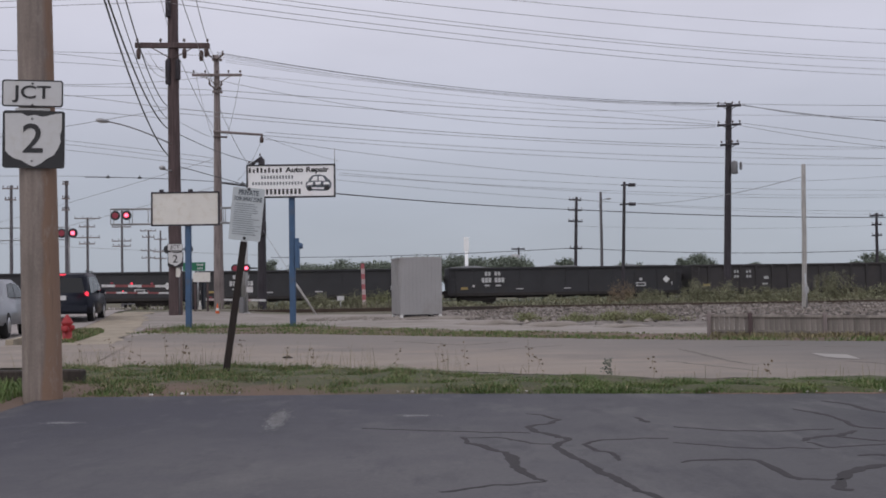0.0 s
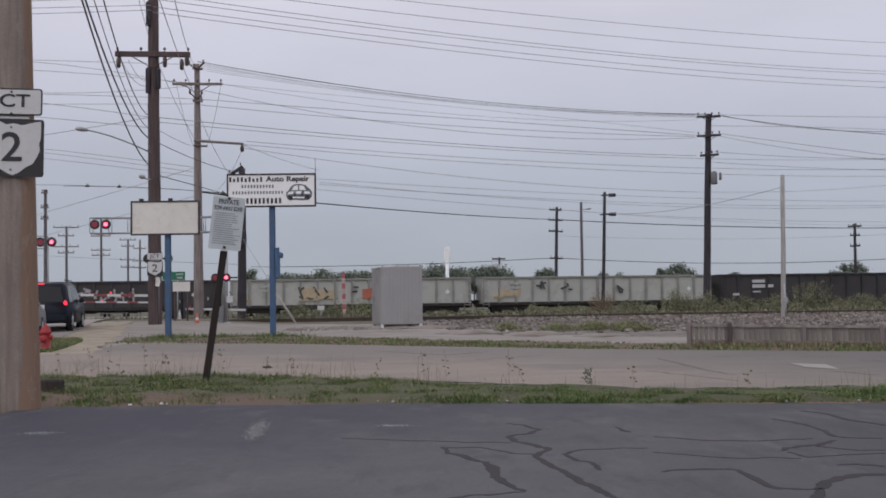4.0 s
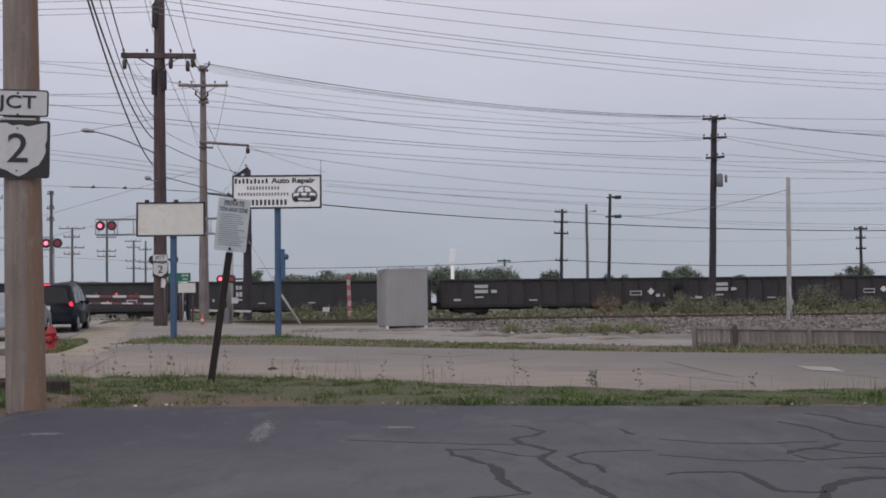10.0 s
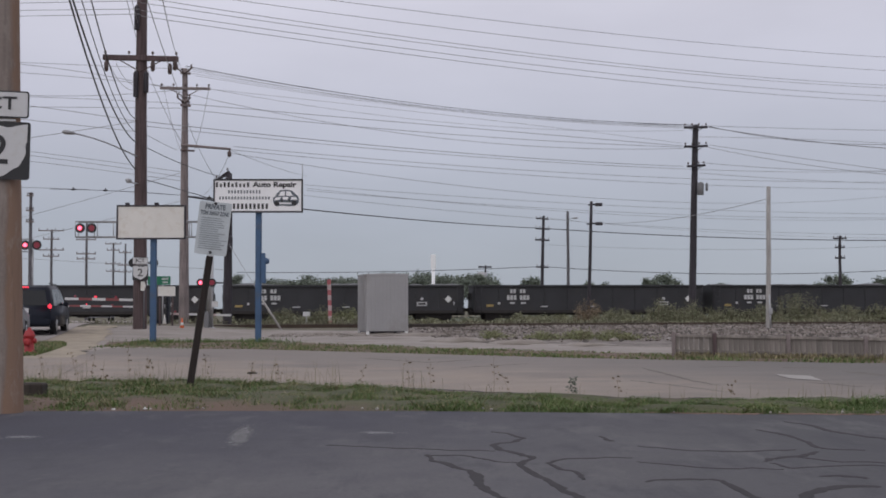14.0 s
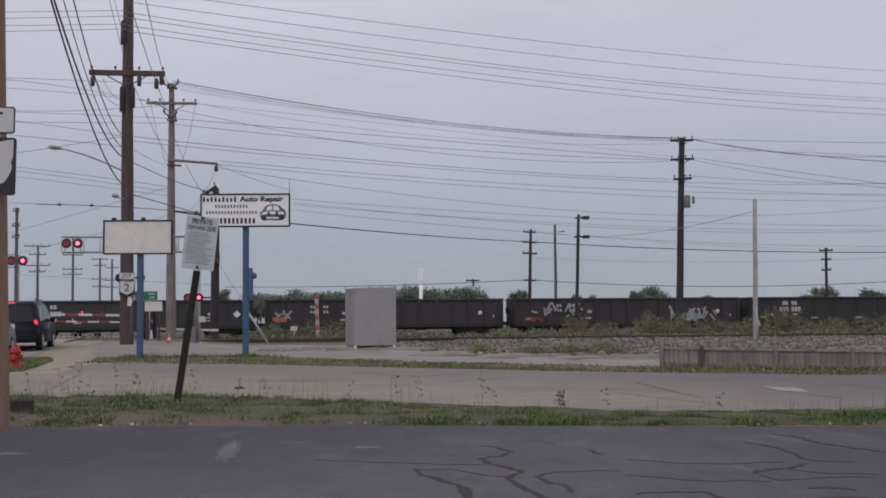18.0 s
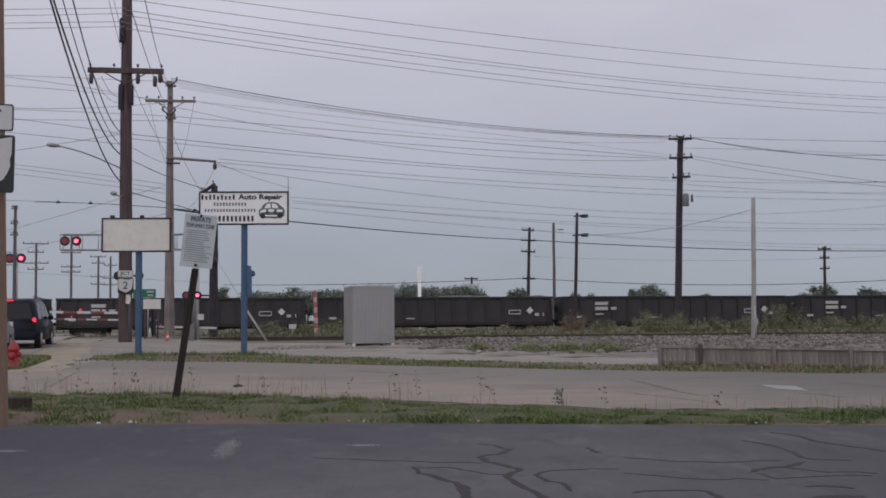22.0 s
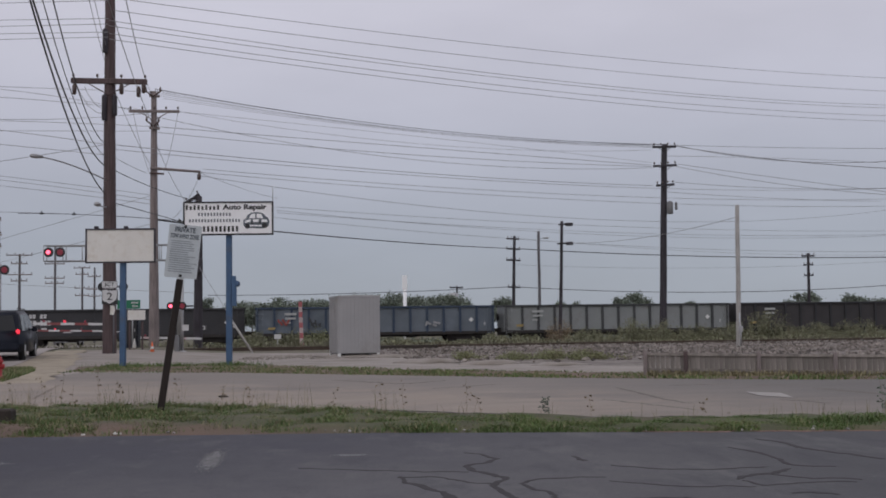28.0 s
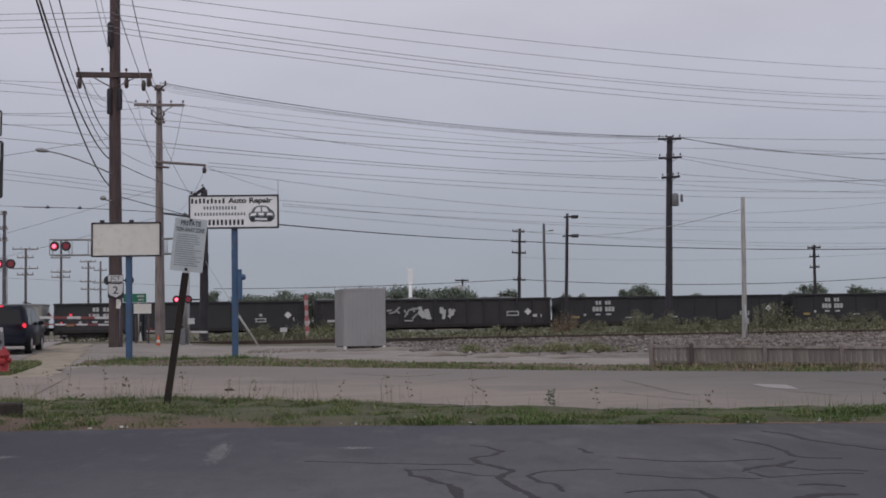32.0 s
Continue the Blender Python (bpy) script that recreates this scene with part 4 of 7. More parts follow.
def crossarm(th, c, half, wood_mat, turn=0.0, pins=4, tilt=0.0, thick=0.12, brace=True, down=False):
    """A crossarm with its pins, insulators and brace, about the world place c."""
    o = Vector(c) - th.matrix_world.translation
    rot = Matrix.Rotation(turn, 3, "Z") @ Matrix.Rotation(tilt, 3, "Y")
    bm = bmesh.new()
    box(bm, o, (2 * half, thick * 0.8, thick), rot)
    arm = part("crossarm", bevelled(bm, 0.012, 1), wood_mat, th)
    for i in range(pins):
        if pins % 2 == 0:
            k = (i - (pins - 1) / 2) / ((pins - 1) / 2) if pins > 1 else 0
        else:
            k = (i / (pins - 1)) * 2 - 1 if pins > 1 else 0
        p = o + rot @ Vector((k * (half - 0.08), 0, thick / 2))
        bm = bmesh.new()
        s = -1 if down else 1
        if down:
            p = p - Vector((0, 0, thick))
        prof = [(0.013, -0.01), (0.015, 0.06), (0.03, 0.065), (0.055, 0.08), (0.058, 0.10), (0.038, 0.115), (0.05, 0.13), (0.045, 0.16), (0.015, 0.175)]
        lathe(bm, p, [(r, h * s * (1.9 if down else 1)) for r, h in prof], 8)
        part("insulator", bm, M_INSUL, arm)
    if brace:
        bm = bmesh.new()
        for s in (-1, 1):
            tube(bm, o + rot @ Vector((s * half * 0.55, -0.05, -thick / 2)), o + Vector((0, -0.1, -half * 0.38)), 0.022, seg=5)
        part("brace", bm, wood_mat, th)
    return arm


def can(th, c, r, h, material=None):
    """A round transformer or cable box on a pole."""
    bm = bmesh.new()
    lathe(bm, Vector(c) - th.matrix_world.translation, [(r * 0.9, -h / 2), (r, -h / 2 + 0.03), (r, h / 2 - 0.05), (r * 0.85, h / 2), (r * 0.3, h / 2 + 0.06)], 12)
    return part("transformer", bm, material or M_STEEL, th)


def streetlight(th, root, tip, material=None):
    """A curved lamp bracket with its cobra head."""
    o = th.matrix_world.translation
    a, b = Vector(root) - o, Vector(tip) - o
    bm = bmesh.new()
    pts = []
    for i in range(9):
        k = i / 8
        p = a.lerp(b, k)
        p.z = a.z + (b.z - a.z) * math.sin(k * math.pi / 2)
        pts.append(p)
    sweep(bm, pts, 0.026)
    arm = part("lamp_arm", bm, M_STEEL, th)
    bm = bmesh.new()
    d = (b - a)
    d.z = 0
    d.normalize()
    lathe(bm, (0, 0, 0), [(0.02, -0.30), (0.07, -0.24), (0.12, 0.05), (0.11, 0.2), (0.04, 0.30)], 12)
    m = Matrix.Translation(b) @ d.to_track_quat("Z", "Y").to_matrix().to_4x4() @ Matrix.Diagonal((1, 0.7, 1, 1))
    bm.transform(m)
    part("lamp_head", bm, M_STEEL, arm)


# the near pole beside the lot
near_pole = pole((-3.91, 11.90, 0.07), (-4.03, 11.9, 6.75), 0.19, 0.150, M_POLE, "thick weathered brown timber pole carrying route signs")


def face_plate(w, h, t, r=0.04, n=4):
    """A rounded plate outline in x, z."""
    pts = []
    for cx, cz, a0 in ((w / 2 - r, h / 2 - r, 0), (-w / 2 + r, h / 2 - r, 90), (-w / 2 + r, -h / 2 + r, 180), (w / 2 - r, -h / 2 + r, 270)):
        for i in range(n + 1):
            a = radians(a0 + 90 * i / n)
            pts.append((cx + r * math.cos(a), cz + r * math.sin(a)))
    return pts


def route_signs(m, k, big=True):
    """A junction plate above a state-outline route shield; k scales it."""
    th = thing("route_sign", m, "white junction plate above a state-shaped route shield numbered two", "road sign", "route signs")
    w, h = 0.60 * k, 0.275 * k
    for outline, material, dy, name in ((face_plate(w, h, 0, 0.03 * k), M_INK, 0, "plate_border"), (face_plate(w - 0.03 * k, h - 0.03 * k, 0, 0.02 * k), M_SIGN, -0.004, "plate")):
        bm = bmesh.new()
        prism(bm, outline, 0.006, Matrix.Translation((0, dy, 0.32 * k)))
        part(name, bm, material, th)
    lettering("letters", "JCT", 0.185 * k, M_INK, th, Matrix.Translation((0, -0.010, 0.325 * k)), 0.38 * k, 0.0025 * k)
    bm = bmesh.new()
    prism(bm, face_plate(0.61 * k, 0.585 * k, 0, 0.03 * k), 0.006, Matrix.Translation((0.016 * k, 0, -0.15 * k)))
    part("shield_back", bm, M_INK, th)
    # the state's outline, without copying a drawing
    o = [(-0.283, 0.111), (-0.118, 0.116), (-0.09, 0.10), (-0.063, 0.089), (0.005, 0.10), (0.04, 0.095), (0.074, 0.084), (0.12, 0.088), (0.156, 0.10), (0.225, 0.116), (0.275, 0.122), (0.275, -0.048), (0.258, -0.10), (0.266, -0.172), (0.239, -0.24), (0.198, -0.309), (0.129, -0.345), (0.074, -0.392), (0.005, -0.427), (-0.05, -0.405), (-0.118, -0.364), (-0.187, -0.345), (-0.242, -0.309), (-0.275, -0.268)]
    bm = bmesh.new()
    prism(bm, [(x * k, z * k) for x, z in o], 0.006, Matrix.Translation((0.016 * k, -0.004, 0)))
    part("shield", bm, M_SIGN, th)
    lettering("number", "2", 0.42 * k, M_INK, th, Matrix.Translation((0.008 * k, -0.010, -0.155 * k)), 0.200 * k, 0.0035 * k)
    bm = bmesh.new()
    box(bm, (0, 0.02, 0.16 * k), (0.34 * k, 0.03, 0.022 * k))
    part("bracket", bm, M_STEEL, th)
    for z in (0.42, 0.20, 0.06, -0.37):
        bm = bmesh.new()
        lathe(bm, (0, -0.010, z * k), [(0.008 * k, -0.004), (0.012 * k, -0.003), (0.012 * k, 0.003), (0.008 * k, 0.004)], 8, "Y")
        part("bolt", bm, M_INK if z > 0.1 else M_CAN, th)
    return th


route_signs(Matrix.Translation((-3.94, 11.70, 2.66)) @ pose(0, 0, 0, 0, 0.9, 8), 0.95)

# the tall pole by the crossing, its arm and cable boxes
tall = pole((-10.32, 47, 0.2), (-10.37, 47, 18.26), 0.27, 0.17, M_POLE_RED, "tall brown timber pole with a heavy crossarm and route signs")
crossarm(tall, (-10.33, 46.80, 10.64), 1.44, M_POLE_RED, 0.0, 4, radians(1.2), 0.2)
for x, y in ((248, 92), (330, 92), (360, 97), (369, 90)):
    bm = bmesh.new()
    lathe(bm, Vector((-17.00, 46.80, 12.52)) * 0 + Vector(((x - 784) * 46.8 / 2154, 46.8, 0)) - tall.matrix_world.translation + Vector((0, 0, 1 + (522 - y) * 46.8 / 2154)), [(0.03, -0.22), (0.08, -0.18), (0.09, 0.1), (0.05, 0.2)], 8)
    part("cutout", bm, M_INSUL, tall)
can(tall, (-10.48, 46.75, 12.19), 0.10, 0.9, M_POLE_DARK)
can(tall, (-10.50, 46.75, 9.60), 0.10, 0.95, M_POLE_DARK)
can(tall, (-10.11, 46.75, 9.68), 0.10, 0.75, M_POLE_DARK)
streetlight(tall, (-10.41, 46.80, 5.79), (-10.21, 44.50, 5.65))
streetlight(tall, (-10.40, 46.80, 6.82), (-12.26, 44.00, 7.35))

route_signs(Matrix.Translation((-10.24, 46.60, 2.51)) @ pose(0, 0, 0, 0, 0.5, 4), 0.97)

bm = bmesh.new()
tube(bm, (0.20, -0.20, -0.1), (0.19, -0.19, 2.3), 0.035, seg=8)
part("conduit", bm, M_POLE_FAR, tall)
bm = bmesh.new()
prism(bm, [(-0.09, -0.17), (0.05, -0.19), (0.10, 0.0), (0.07, 0.17), (-0.08, 0.18)], 0.012, Matrix.Translation((0.17, -0.285, 1.66)))
part("paper_notice", bm, M_SIGN_BLANK, tall, "curled white paper notice")

# the pole behind it, with two arms
second = pole((-11.03, 60, 0.2), (-11.06, 60, 12.84), 0.26, 0.13, M_POLE_MID, "grey-brown timber pole with crossarm and guy wires")
crossarm(second, (-11.01, 59.80, 11.82), 1.23, M_POLE_MID, 0.0, 5, radians(0.8), 0.13)
crossarm(second, (-11.00, 59.80, 12.58), 0.25, M_POLE_MID, 0.4, 2, 0, 0.12, False)
crossarm(second, (-10.99, 59.80, 10.98), 0.25, M_POLE_MID, 0.4, 2, 0, 0.12, False)
for dx, dz in ((-0.34, 0.30), (0.36, 0.34), (-0.30, -1.75), (0.28, -1.80)):
    bm = bmesh.new()
    a = Vector((-11.04, 59.72, 12.55 + min(0, dz + 0.3))) - second.matrix_world.translation
    tube(bm, a, a + Vector((dx, -0.12, 0.22)), 0.035, 0.035, 6)
    lathe(bm, a + Vector((dx, -0.12, 0.22)), [(0.02, -0.02), (0.06, 0.02), (0.06, 0.08), (0.035, 0.12), (0.05, 0.16), (0.02, 0.22)], 8)
    part("insulator_bracket", bm, M_INSUL, second)
bm = bmesh.new()
tube(bm, Vector((-11.20, 59.80, 9.02)) - second.matrix_world.translation, Vector((-8.77, 59.80, 8.82)) - second.matrix_world.translation, 0.07, 0.06, 8)
part("long_bracket", bm, M_POLE_MID, second)
bm = bmesh.new()
tube(bm, Vector((-11.23, 59.80, 8.77)) - second.matrix_world.translation, Vector((-10.53, 59.80, 8.73)) - second.matrix_world.translation, 0.05, 0.05, 6)
lathe(bm, Vector((-8.83, 59.80, 8.62)) - second.matrix_world.translation, [(0.04, -0.2), (0.10, -0.14), (0.10, 0.05), (0.04, 0.14)], 8)
part("insulator", bm, M_INSUL, second)

third = pole((-9.51, 64, 0.15), (-9.46, 64, 8.08), 0.25, 0.17, M_POLE_DARK, "short dark timber pole behind the repair sign")
crossarm(third, (-9.76, 63.80, 7.92), 0.45, M_POLE_DARK, 0.5, 2, radians(-35), 0.16, False)
can(third, (-9.37, 63.70, 4.39), 0.16, 0.7, M_POLE_DARK)

# poles across the yard
yard = pole((16.30, 70, 0.0), (16.68, 70, 11.59), 0.22, 0.17, M_POLE_DARK, "tall dark timber pole with three crossarms and a transformer")
for y, h, tl in ((187, 23, -1.5), (221, 23, -2.0), (256, 18, -2.5)):
    crossarm(yard, ((16.63), 69.8, 1 + (507.5 - y) * 70 / 2154), h * 70 / 2154, M_POLE_DARK, 0.25, 4, radians(tl * 2), 0.13)
can(yard, (16.82, 69.60, 7.81), 0.19, 0.7, M_CAN)
can(yard, (17.26, 69.90, 7.93), 0.08, 0.4, M_CAN)
bare = pole((14.82, 50, 0.0), (14.93, 50, 5.99), 0.105, 0.085, M_POLE_PALE, "slim pale bare timber pole", group="utility poles")
bm = bmesh.new()
tube(bm, (0.07, -0.10, 0.0), (0.06, -0.09, 1.1), 0.045, seg=8)
part("conduit", bm, M_STEEL, bare)
bm = bmesh.new()
box(bm, (0.06, -0.14, 0.82), (0.16, 0.12, 0.26))
part("meter_box", bevelled(bm, 0.01, 1), M_STEEL, bare)
bm = bmesh.new()
box(bm, (0.04, -0.10, 1.25), (0.05, 0.02, 0.5))
part("tag_strip", bm, M_SIGN_OLD, bare)
lamp_pole = pole((11.20, 76, -0.1), (11.45, 76, 7.65), 0.12, 0.09, M_POLE_DARK, "slim dark yard pole with two small floodlight arms", "lamp pole")
for y, k in ((327, 16), (361, 20)):
    bm = bmesh.new()
    z = 1 + (510 - y) * 76 / 2154
    o = Vector((11.45, 76, z)) - lamp_pole.matrix_world.translation
    box(bm, o + Vector((0.15, 0, 0)), (k * 76 / 2154 * 1.3, 0.1, 0.10), Matrix.Rotation(radians(-4), 3, "Y"))
    box(bm, o + Vector((0.45, -0.1, -0.02)), (0.42, 0.35, 0.2))
    part("floodlight", bevelled(bm, 0.02, 1), M_POLE_DARK, lamp_pole)
far_arm = pole((13.56, 125, -0.2), (13.87, 125, 10.44), 0.19, 0.14, M_POLE_DARK, "far dark timber pole with several crossarms")
for y, h in ((354, 13), (372, 15), (392, 15), (440, 13)):
    crossarm(far_arm, (13.70, 124.8, 1 + (511.4 - y) * 125 / 2154), h * 125 / 2154, M_POLE_DARK, 0.5, 4, radians(1), 0.16, False)
fl = pole((14.65, 112, -0.2), (14.67, 112, 9.90), 0.15, 0.12, M_POLE_FAR, "far plain timber pole with a small lamp", "lamp pole")
streetlight(fl, (14.70, 111.90, 9.16), (15.27, 111.50, 9.22))
right_arm = pole((44.61, 125, -0.2), (44.70, 125, 8.35), 0.18, 0.13, M_POLE_DARK, "far dark timber pole with crossarms above the trees")
for y, h in ((382, 15), (398, 11), (417, 11)):
    crossarm(right_arm, (44.62, 124.8, 1 + (503.6 - y) * 125 / 2154), h * 125 / 2154, M_POLE_DARK, 0.4, 4, radians(-2), 0.16, False)
small_far = pole((13.12, 210, -0.2), (13.18, 210, 8.31), 0.2, 0.15, M_POLE_DARK, "very far timber pole with a crossarm")
crossarm(small_far, (13.07, 209.80, 8.01), 1.17, M_POLE_DARK, 0.2, 3, 0, 0.25, False)
can(small_far, (12.53, 209.50, 5.87), 0.8, 2.4)
# far poles along the street and the railway
for x, yt, yb, d, arms in ((21, 328, 480, 95, ((334, 14), (354, 10))), (119, 320, 480, 92, ((326, 6), (352, 7), (372, 7))), (156, 385, 478, 125, ((387, 22), (402, 14), (421, 22), (432, 14))), (217, 372, 478, 130, ((402, 17), (427, 17), (436, 16))), (264, 407, 478, 150, ((409, 14), (420, 11), (444, 13), (457, 12))), (285, 408, 478, 155, ((424, 11), (446, 13), (458, 11)))):
    k = d / 2154
    hz = 526.6 - x * 0.0148
    fp = pole(((x - 784) * k, d, 0), ((x - 784) * k, d, 1 + (hz - yt) * k), 0.15, 0.11, M_POLE_FAR, "far dark timber pole with crossarms along the railway")
    for y, h in arms:
        crossarm(fp, ((x - 784) * k, d - 0.2, 1 + (hz - y) * k), h * k, M_POLE_MID, 0.15, 4, 0, 0.11, False)

# ---- signs on posts ----
def billboard(base_x, base_y, top_z, w, h, cx, post_mat, name, label, tilt=0.0):
    th = thing(name, Matrix.Translation((base_x, base_y, height(base_x, base_y))), label, "sign", "signs on posts")
    bm = bmesh.new()
    box(bm, (0.0, 0.125, (top_z - h + 0.2) / 2 - 0.1), (0.17, 0.17, top_z - h + 0.2 + 0.2))
    part("post", bevelled(bm, 0.02, 2), post_mat, th)
    rot = Matrix.Rotation(tilt, 3, "Y")
    bm = bmesh.new()
    box(bm, (cx, 0, top_z - h / 2), (w - 0.05, 0.06, h - 0.05), rot)
    part("panel", bm, M_SIGN_SHOP if "repair" in label else M_SIGN_BLANK, th)
    bm = bmesh.new()
    for s in (-1, 1):
        box(bm, Vector((cx, 0, top_z - h / 2)) + rot @ Vector((0, 0, s * (h / 2 - 0.02))), (w, 0.10, 0.045), rot)
        box(bm, Vector((cx, 0, top_z - h / 2)) + rot @ Vector((s * (w / 2 - 0.02), 0, 0)), (0.045, 0.095, h - 0.09), rot)
    part("frame", bm, M_INK if "repair" in label else M_POLE_DARK, th)
    return th


auto = billboard(-4.37, 35.3, 4.74, 2.58, 0.97, -4.37 - -4.37, M_BLUE, "shop_sign", "white auto repair sign with black lettering on a blue post", 0.0)
az0 = 4.74
ax0 = -4.37 - -4.37
lettering("letters", "Auto Repair", 0.20, M_INK, auto, Matrix.Translation((ax0 + 0.47, -0.035, az0 - 0.165)), 1.27, 0.008)
bars = [(-1.19 + i * 0.112, -0.165 if i in (0, 2, 3, 5, 8) else -0.185, 0.078, 0.15 if i in (0, 2, 3, 5, 8) else 0.11) for i in range(9)]
bars += [(-0.84 + i * 0.088, -0.37, 0.06, 0.10) for i in range(11)] + [(-1.10 + i * 0.088, -0.55, 0.06, 0.09) for i in range(17)] + [(-1.05 + i * 0.118, -0.79, 0.085, 0.17) for i in range(12)]
for x, z, w, h in bars:
    bm = bmesh.new()
    box(bm, (ax0 + x, -0.034, az0 + z), (w * 0.74, 0.008, h * 0.92))
    part("lettering_bar", bm, M_INK if h > 0.105 else M_INK_FADED, auto)
# the drawing of a small car: dark outline, pale glass, wings and bumper, round lamps and wheels
CAR_AT = Matrix.Translation((ax0 + 0.80, -0.034, az0 - 0.60))
bm = bmesh.new()
prism(bm, [(-0.37, -0.06), (-0.37, 0.06), (-0.30, 0.10), (-0.25, 0.20), (-0.16, 0.27), (0.02, 0.29), (0.18, 0.26), (0.27, 0.17), (0.34, 0.12), (0.38, 0.02), (0.36, -0.10), (0.28, -0.17), (0.10, -0.19), (-0.12, -0.17), (-0.27, -0.19), (-0.34, -0.13)], 0.008, CAR_AT)
part("car_drawing", bm, M_INK_FADED, auto)
for o in ([(-0.21, 0.11), (-0.15, 0.23), (-0.03, 0.25), (-0.03, 0.11)], [(0.01, 0.11), (0.01, 0.25), (0.14, 0.23), (0.20, 0.11)], [(-0.34, -0.02), (-0.30, 0.06), (-0.15, 0.08), (-0.17, 0.0)], [(-0.10, 0.08), (0.08, 0.08), (0.05, 0.0), (-0.08, 0.0)], [(0.14, 0.0), (0.16, 0.08), (0.30, 0.07), (0.33, 0.0)], [(-0.20, -0.12), (-0.20, -0.08), (0.16, -0.09), (0.16, -0.13)]):
    bm = bmesh.new()
    prism(bm, o, 0.006, CAR_AT @ Matrix.Translation((0, -0.006, 0)))
    part("car_drawing_panel", bm, M_SIGN_SHOP, auto)
for x, z, r in ((-0.26, -0.11, 0.075), (0.24, -0.10, 0.08), (-0.12, -0.03, 0.035), (0.10, -0.03, 0.035)):
    bm = bmesh.new()
    lathe(bm, CAR_AT @ Vector((x, -0.008, z)), [(r * 0.9, -0.003), (r, 0.0), (r, 0.004)], 12, "Y")
    part("car_drawing_wheel", bm, M_INK, auto)
bm = bmesh.new()
tube(bm, (ax0 + 1.27, 0.05, az0 - 0.05), (ax0 + 1.27, 0.05, az0 + 0.45), 0.012, seg=5)
part("aerial", bm, M_STEEL, auto)
blank = billboard(-7.48, 35.7, 4.02, 2.0, 1.0, -7.53 - -7.48, M_BLUE, "blank_sign", "blank weathered white panel sign on a blue post", 0.0)
bm = bmesh.new()
for x in (-0.75, 0.1):
    box(bm, (x, 0.02, 4.02 + 0.03), (0.12, 0.08, 0.09))
part("lamp_bracket", bm, M_POLE_DARK, blank)
# small boxes fixed on the repair sign's post
bm = bmesh.new()
box(bm, (0.16, 0.0, 2.10), (0.13, 0.14, 0.75))
box(bm, (0.15, 0.0, 2.39 + 0.1), (0.12, 0.12, 0.2))
lathe(bm, (0.24, 0, 2.36), [(0.05, -0.08), (0.09, -0.05), (0.09, 0.05), (0.04, 0.09)], 8)
part("meter_box", bevelled(bm, 0.01, 1), M_BLUE, auto)

# the leaning notice
base, tip = Vector((-2.72, 15.2, 0.0)), Vector((-2.48, 15.20, 1.65))
d = tip - base
notice = thing("notice_sign", Matrix.Translation(base), "faded grey towing notice on a leaning dark post", "sign", "signs on posts")
bm = bmesh.new()
q = d.to_track_quat("Z", "Y").to_matrix()
box(bm, d * 0.5 - d * 0.06, (0.085, 0.085, d.length * 1.12), q @ Matrix.Rotation(radians(12), 3, "Z"))
part("post", bevelled(bm, 0.008, 1), M_POST_BLACK, notice)
lean = math.atan2(d.x, d.z)
pc = Vector((-2.43, 15.13, 1.99)) - base
pm = Matrix.Translation(pc) @ Matrix.Rotation(lean * 0.75, 4, "Y")
bm = bmesh.new()
prism(bm, face_plate(0.40, 0.66, 0, 0.02), 0.004, pm)
part("plate", bm, M_SIGN_OLD, notice)
lettering("letters", "PRIVATE", 0.085, M_INK_FADED, notice, pm @ Matrix.Translation((0, -0.005, 0.265)), 0.25, 0.003)
lettering("letters", "TOW AWAY ZONE", 0.075, M_INK_FADED, notice, pm @ Matrix.Translation((0, -0.005, 0.185)), 0.35, 0.002)
bm = bmesh.new()
rng = random.Random(3)
for i in range(15):
    w = rng.uniform(0.22, 0.34)
    box(bm, pm @ Vector((-0.16 + w / 2, -0.004, 0.125 - i * 0.027)), (w, 0.003, 0.011), pm.to_3x3())
part("small_print", bm, M_PRINT, notice)
bm = bmesh.new()
for z in (0.31, -0.30):
    lathe(bm, pm @ Vector((0, -0.008, z)), [(0.012, -0.006), (0.02, -0.004), (0.02, 0.004), (0.012, 0.006)], 8, "Y")
part("bolt", bm, M_INK, notice)

# ---- signal bungalow ----
bung = thing("signal_bungalow", Matrix.Translation((-0.975, 44.7, 0.02)) @ pose(0, 0, 0, 0, 0, 14), "ribbed aluminium signal equipment bungalow on short legs", "equipment cabinet")
bw, bd, bh = 1.53, 1.5, 2.03
bm = bmesh.new()
box(bm, (0, 0, 0.14 + bh / 2), (bw, bd, bh))
part("body", bm, M_ALU, bung)
bm = bmesh.new()
for s in (-1, 1):
    for i in range(11):
        box(bm, (-bw / 2 + 0.07 + (bw - 0.14) * i / 10, s * (bd / 2 + 0.012), 0.14 + bh / 2), (0.045, 0.024, bh - 0.08))
        box(bm, (s * (bw / 2 + 0.012), -bd / 2 + 0.07 + (bd - 0.14) * i / 10, 0.14 + bh / 2), (0.024, 0.045, bh - 0.08))
part("wall_ribs", bm, M_ALU, bung)
bm = bmesh.new()
prism(bm, [(-bw / 2 - 0.025, -0.03), (-bw / 2 - 0.025, 0.03), (-0.25, 0.055), (0.25, 0.055), (bw / 2 + 0.025, 0.03), (bw / 2 + 0.025, -0.03)], bd + 0.05, Matrix.Translation((0, 0, 0.14 + bh)))
part("roof", bm, M_ALU, bung)
for x in (-1, 1):
    for y in (-1, 1):
        bm = bmesh.new()
        box(bm, (x * (bw / 2 - 0.05), y * (bd / 2 - 0.05), 0.0), (0.10, 0.10, 0.30))
        part("leg", bm, M_WHITE, bung)
bm = bmesh.new()
for x in (-0.45, 0.0, 0.4):
    tube(bm, (x, -0.3, -0.1), (x, -0.3, 0.16), 0.06, seg=8)
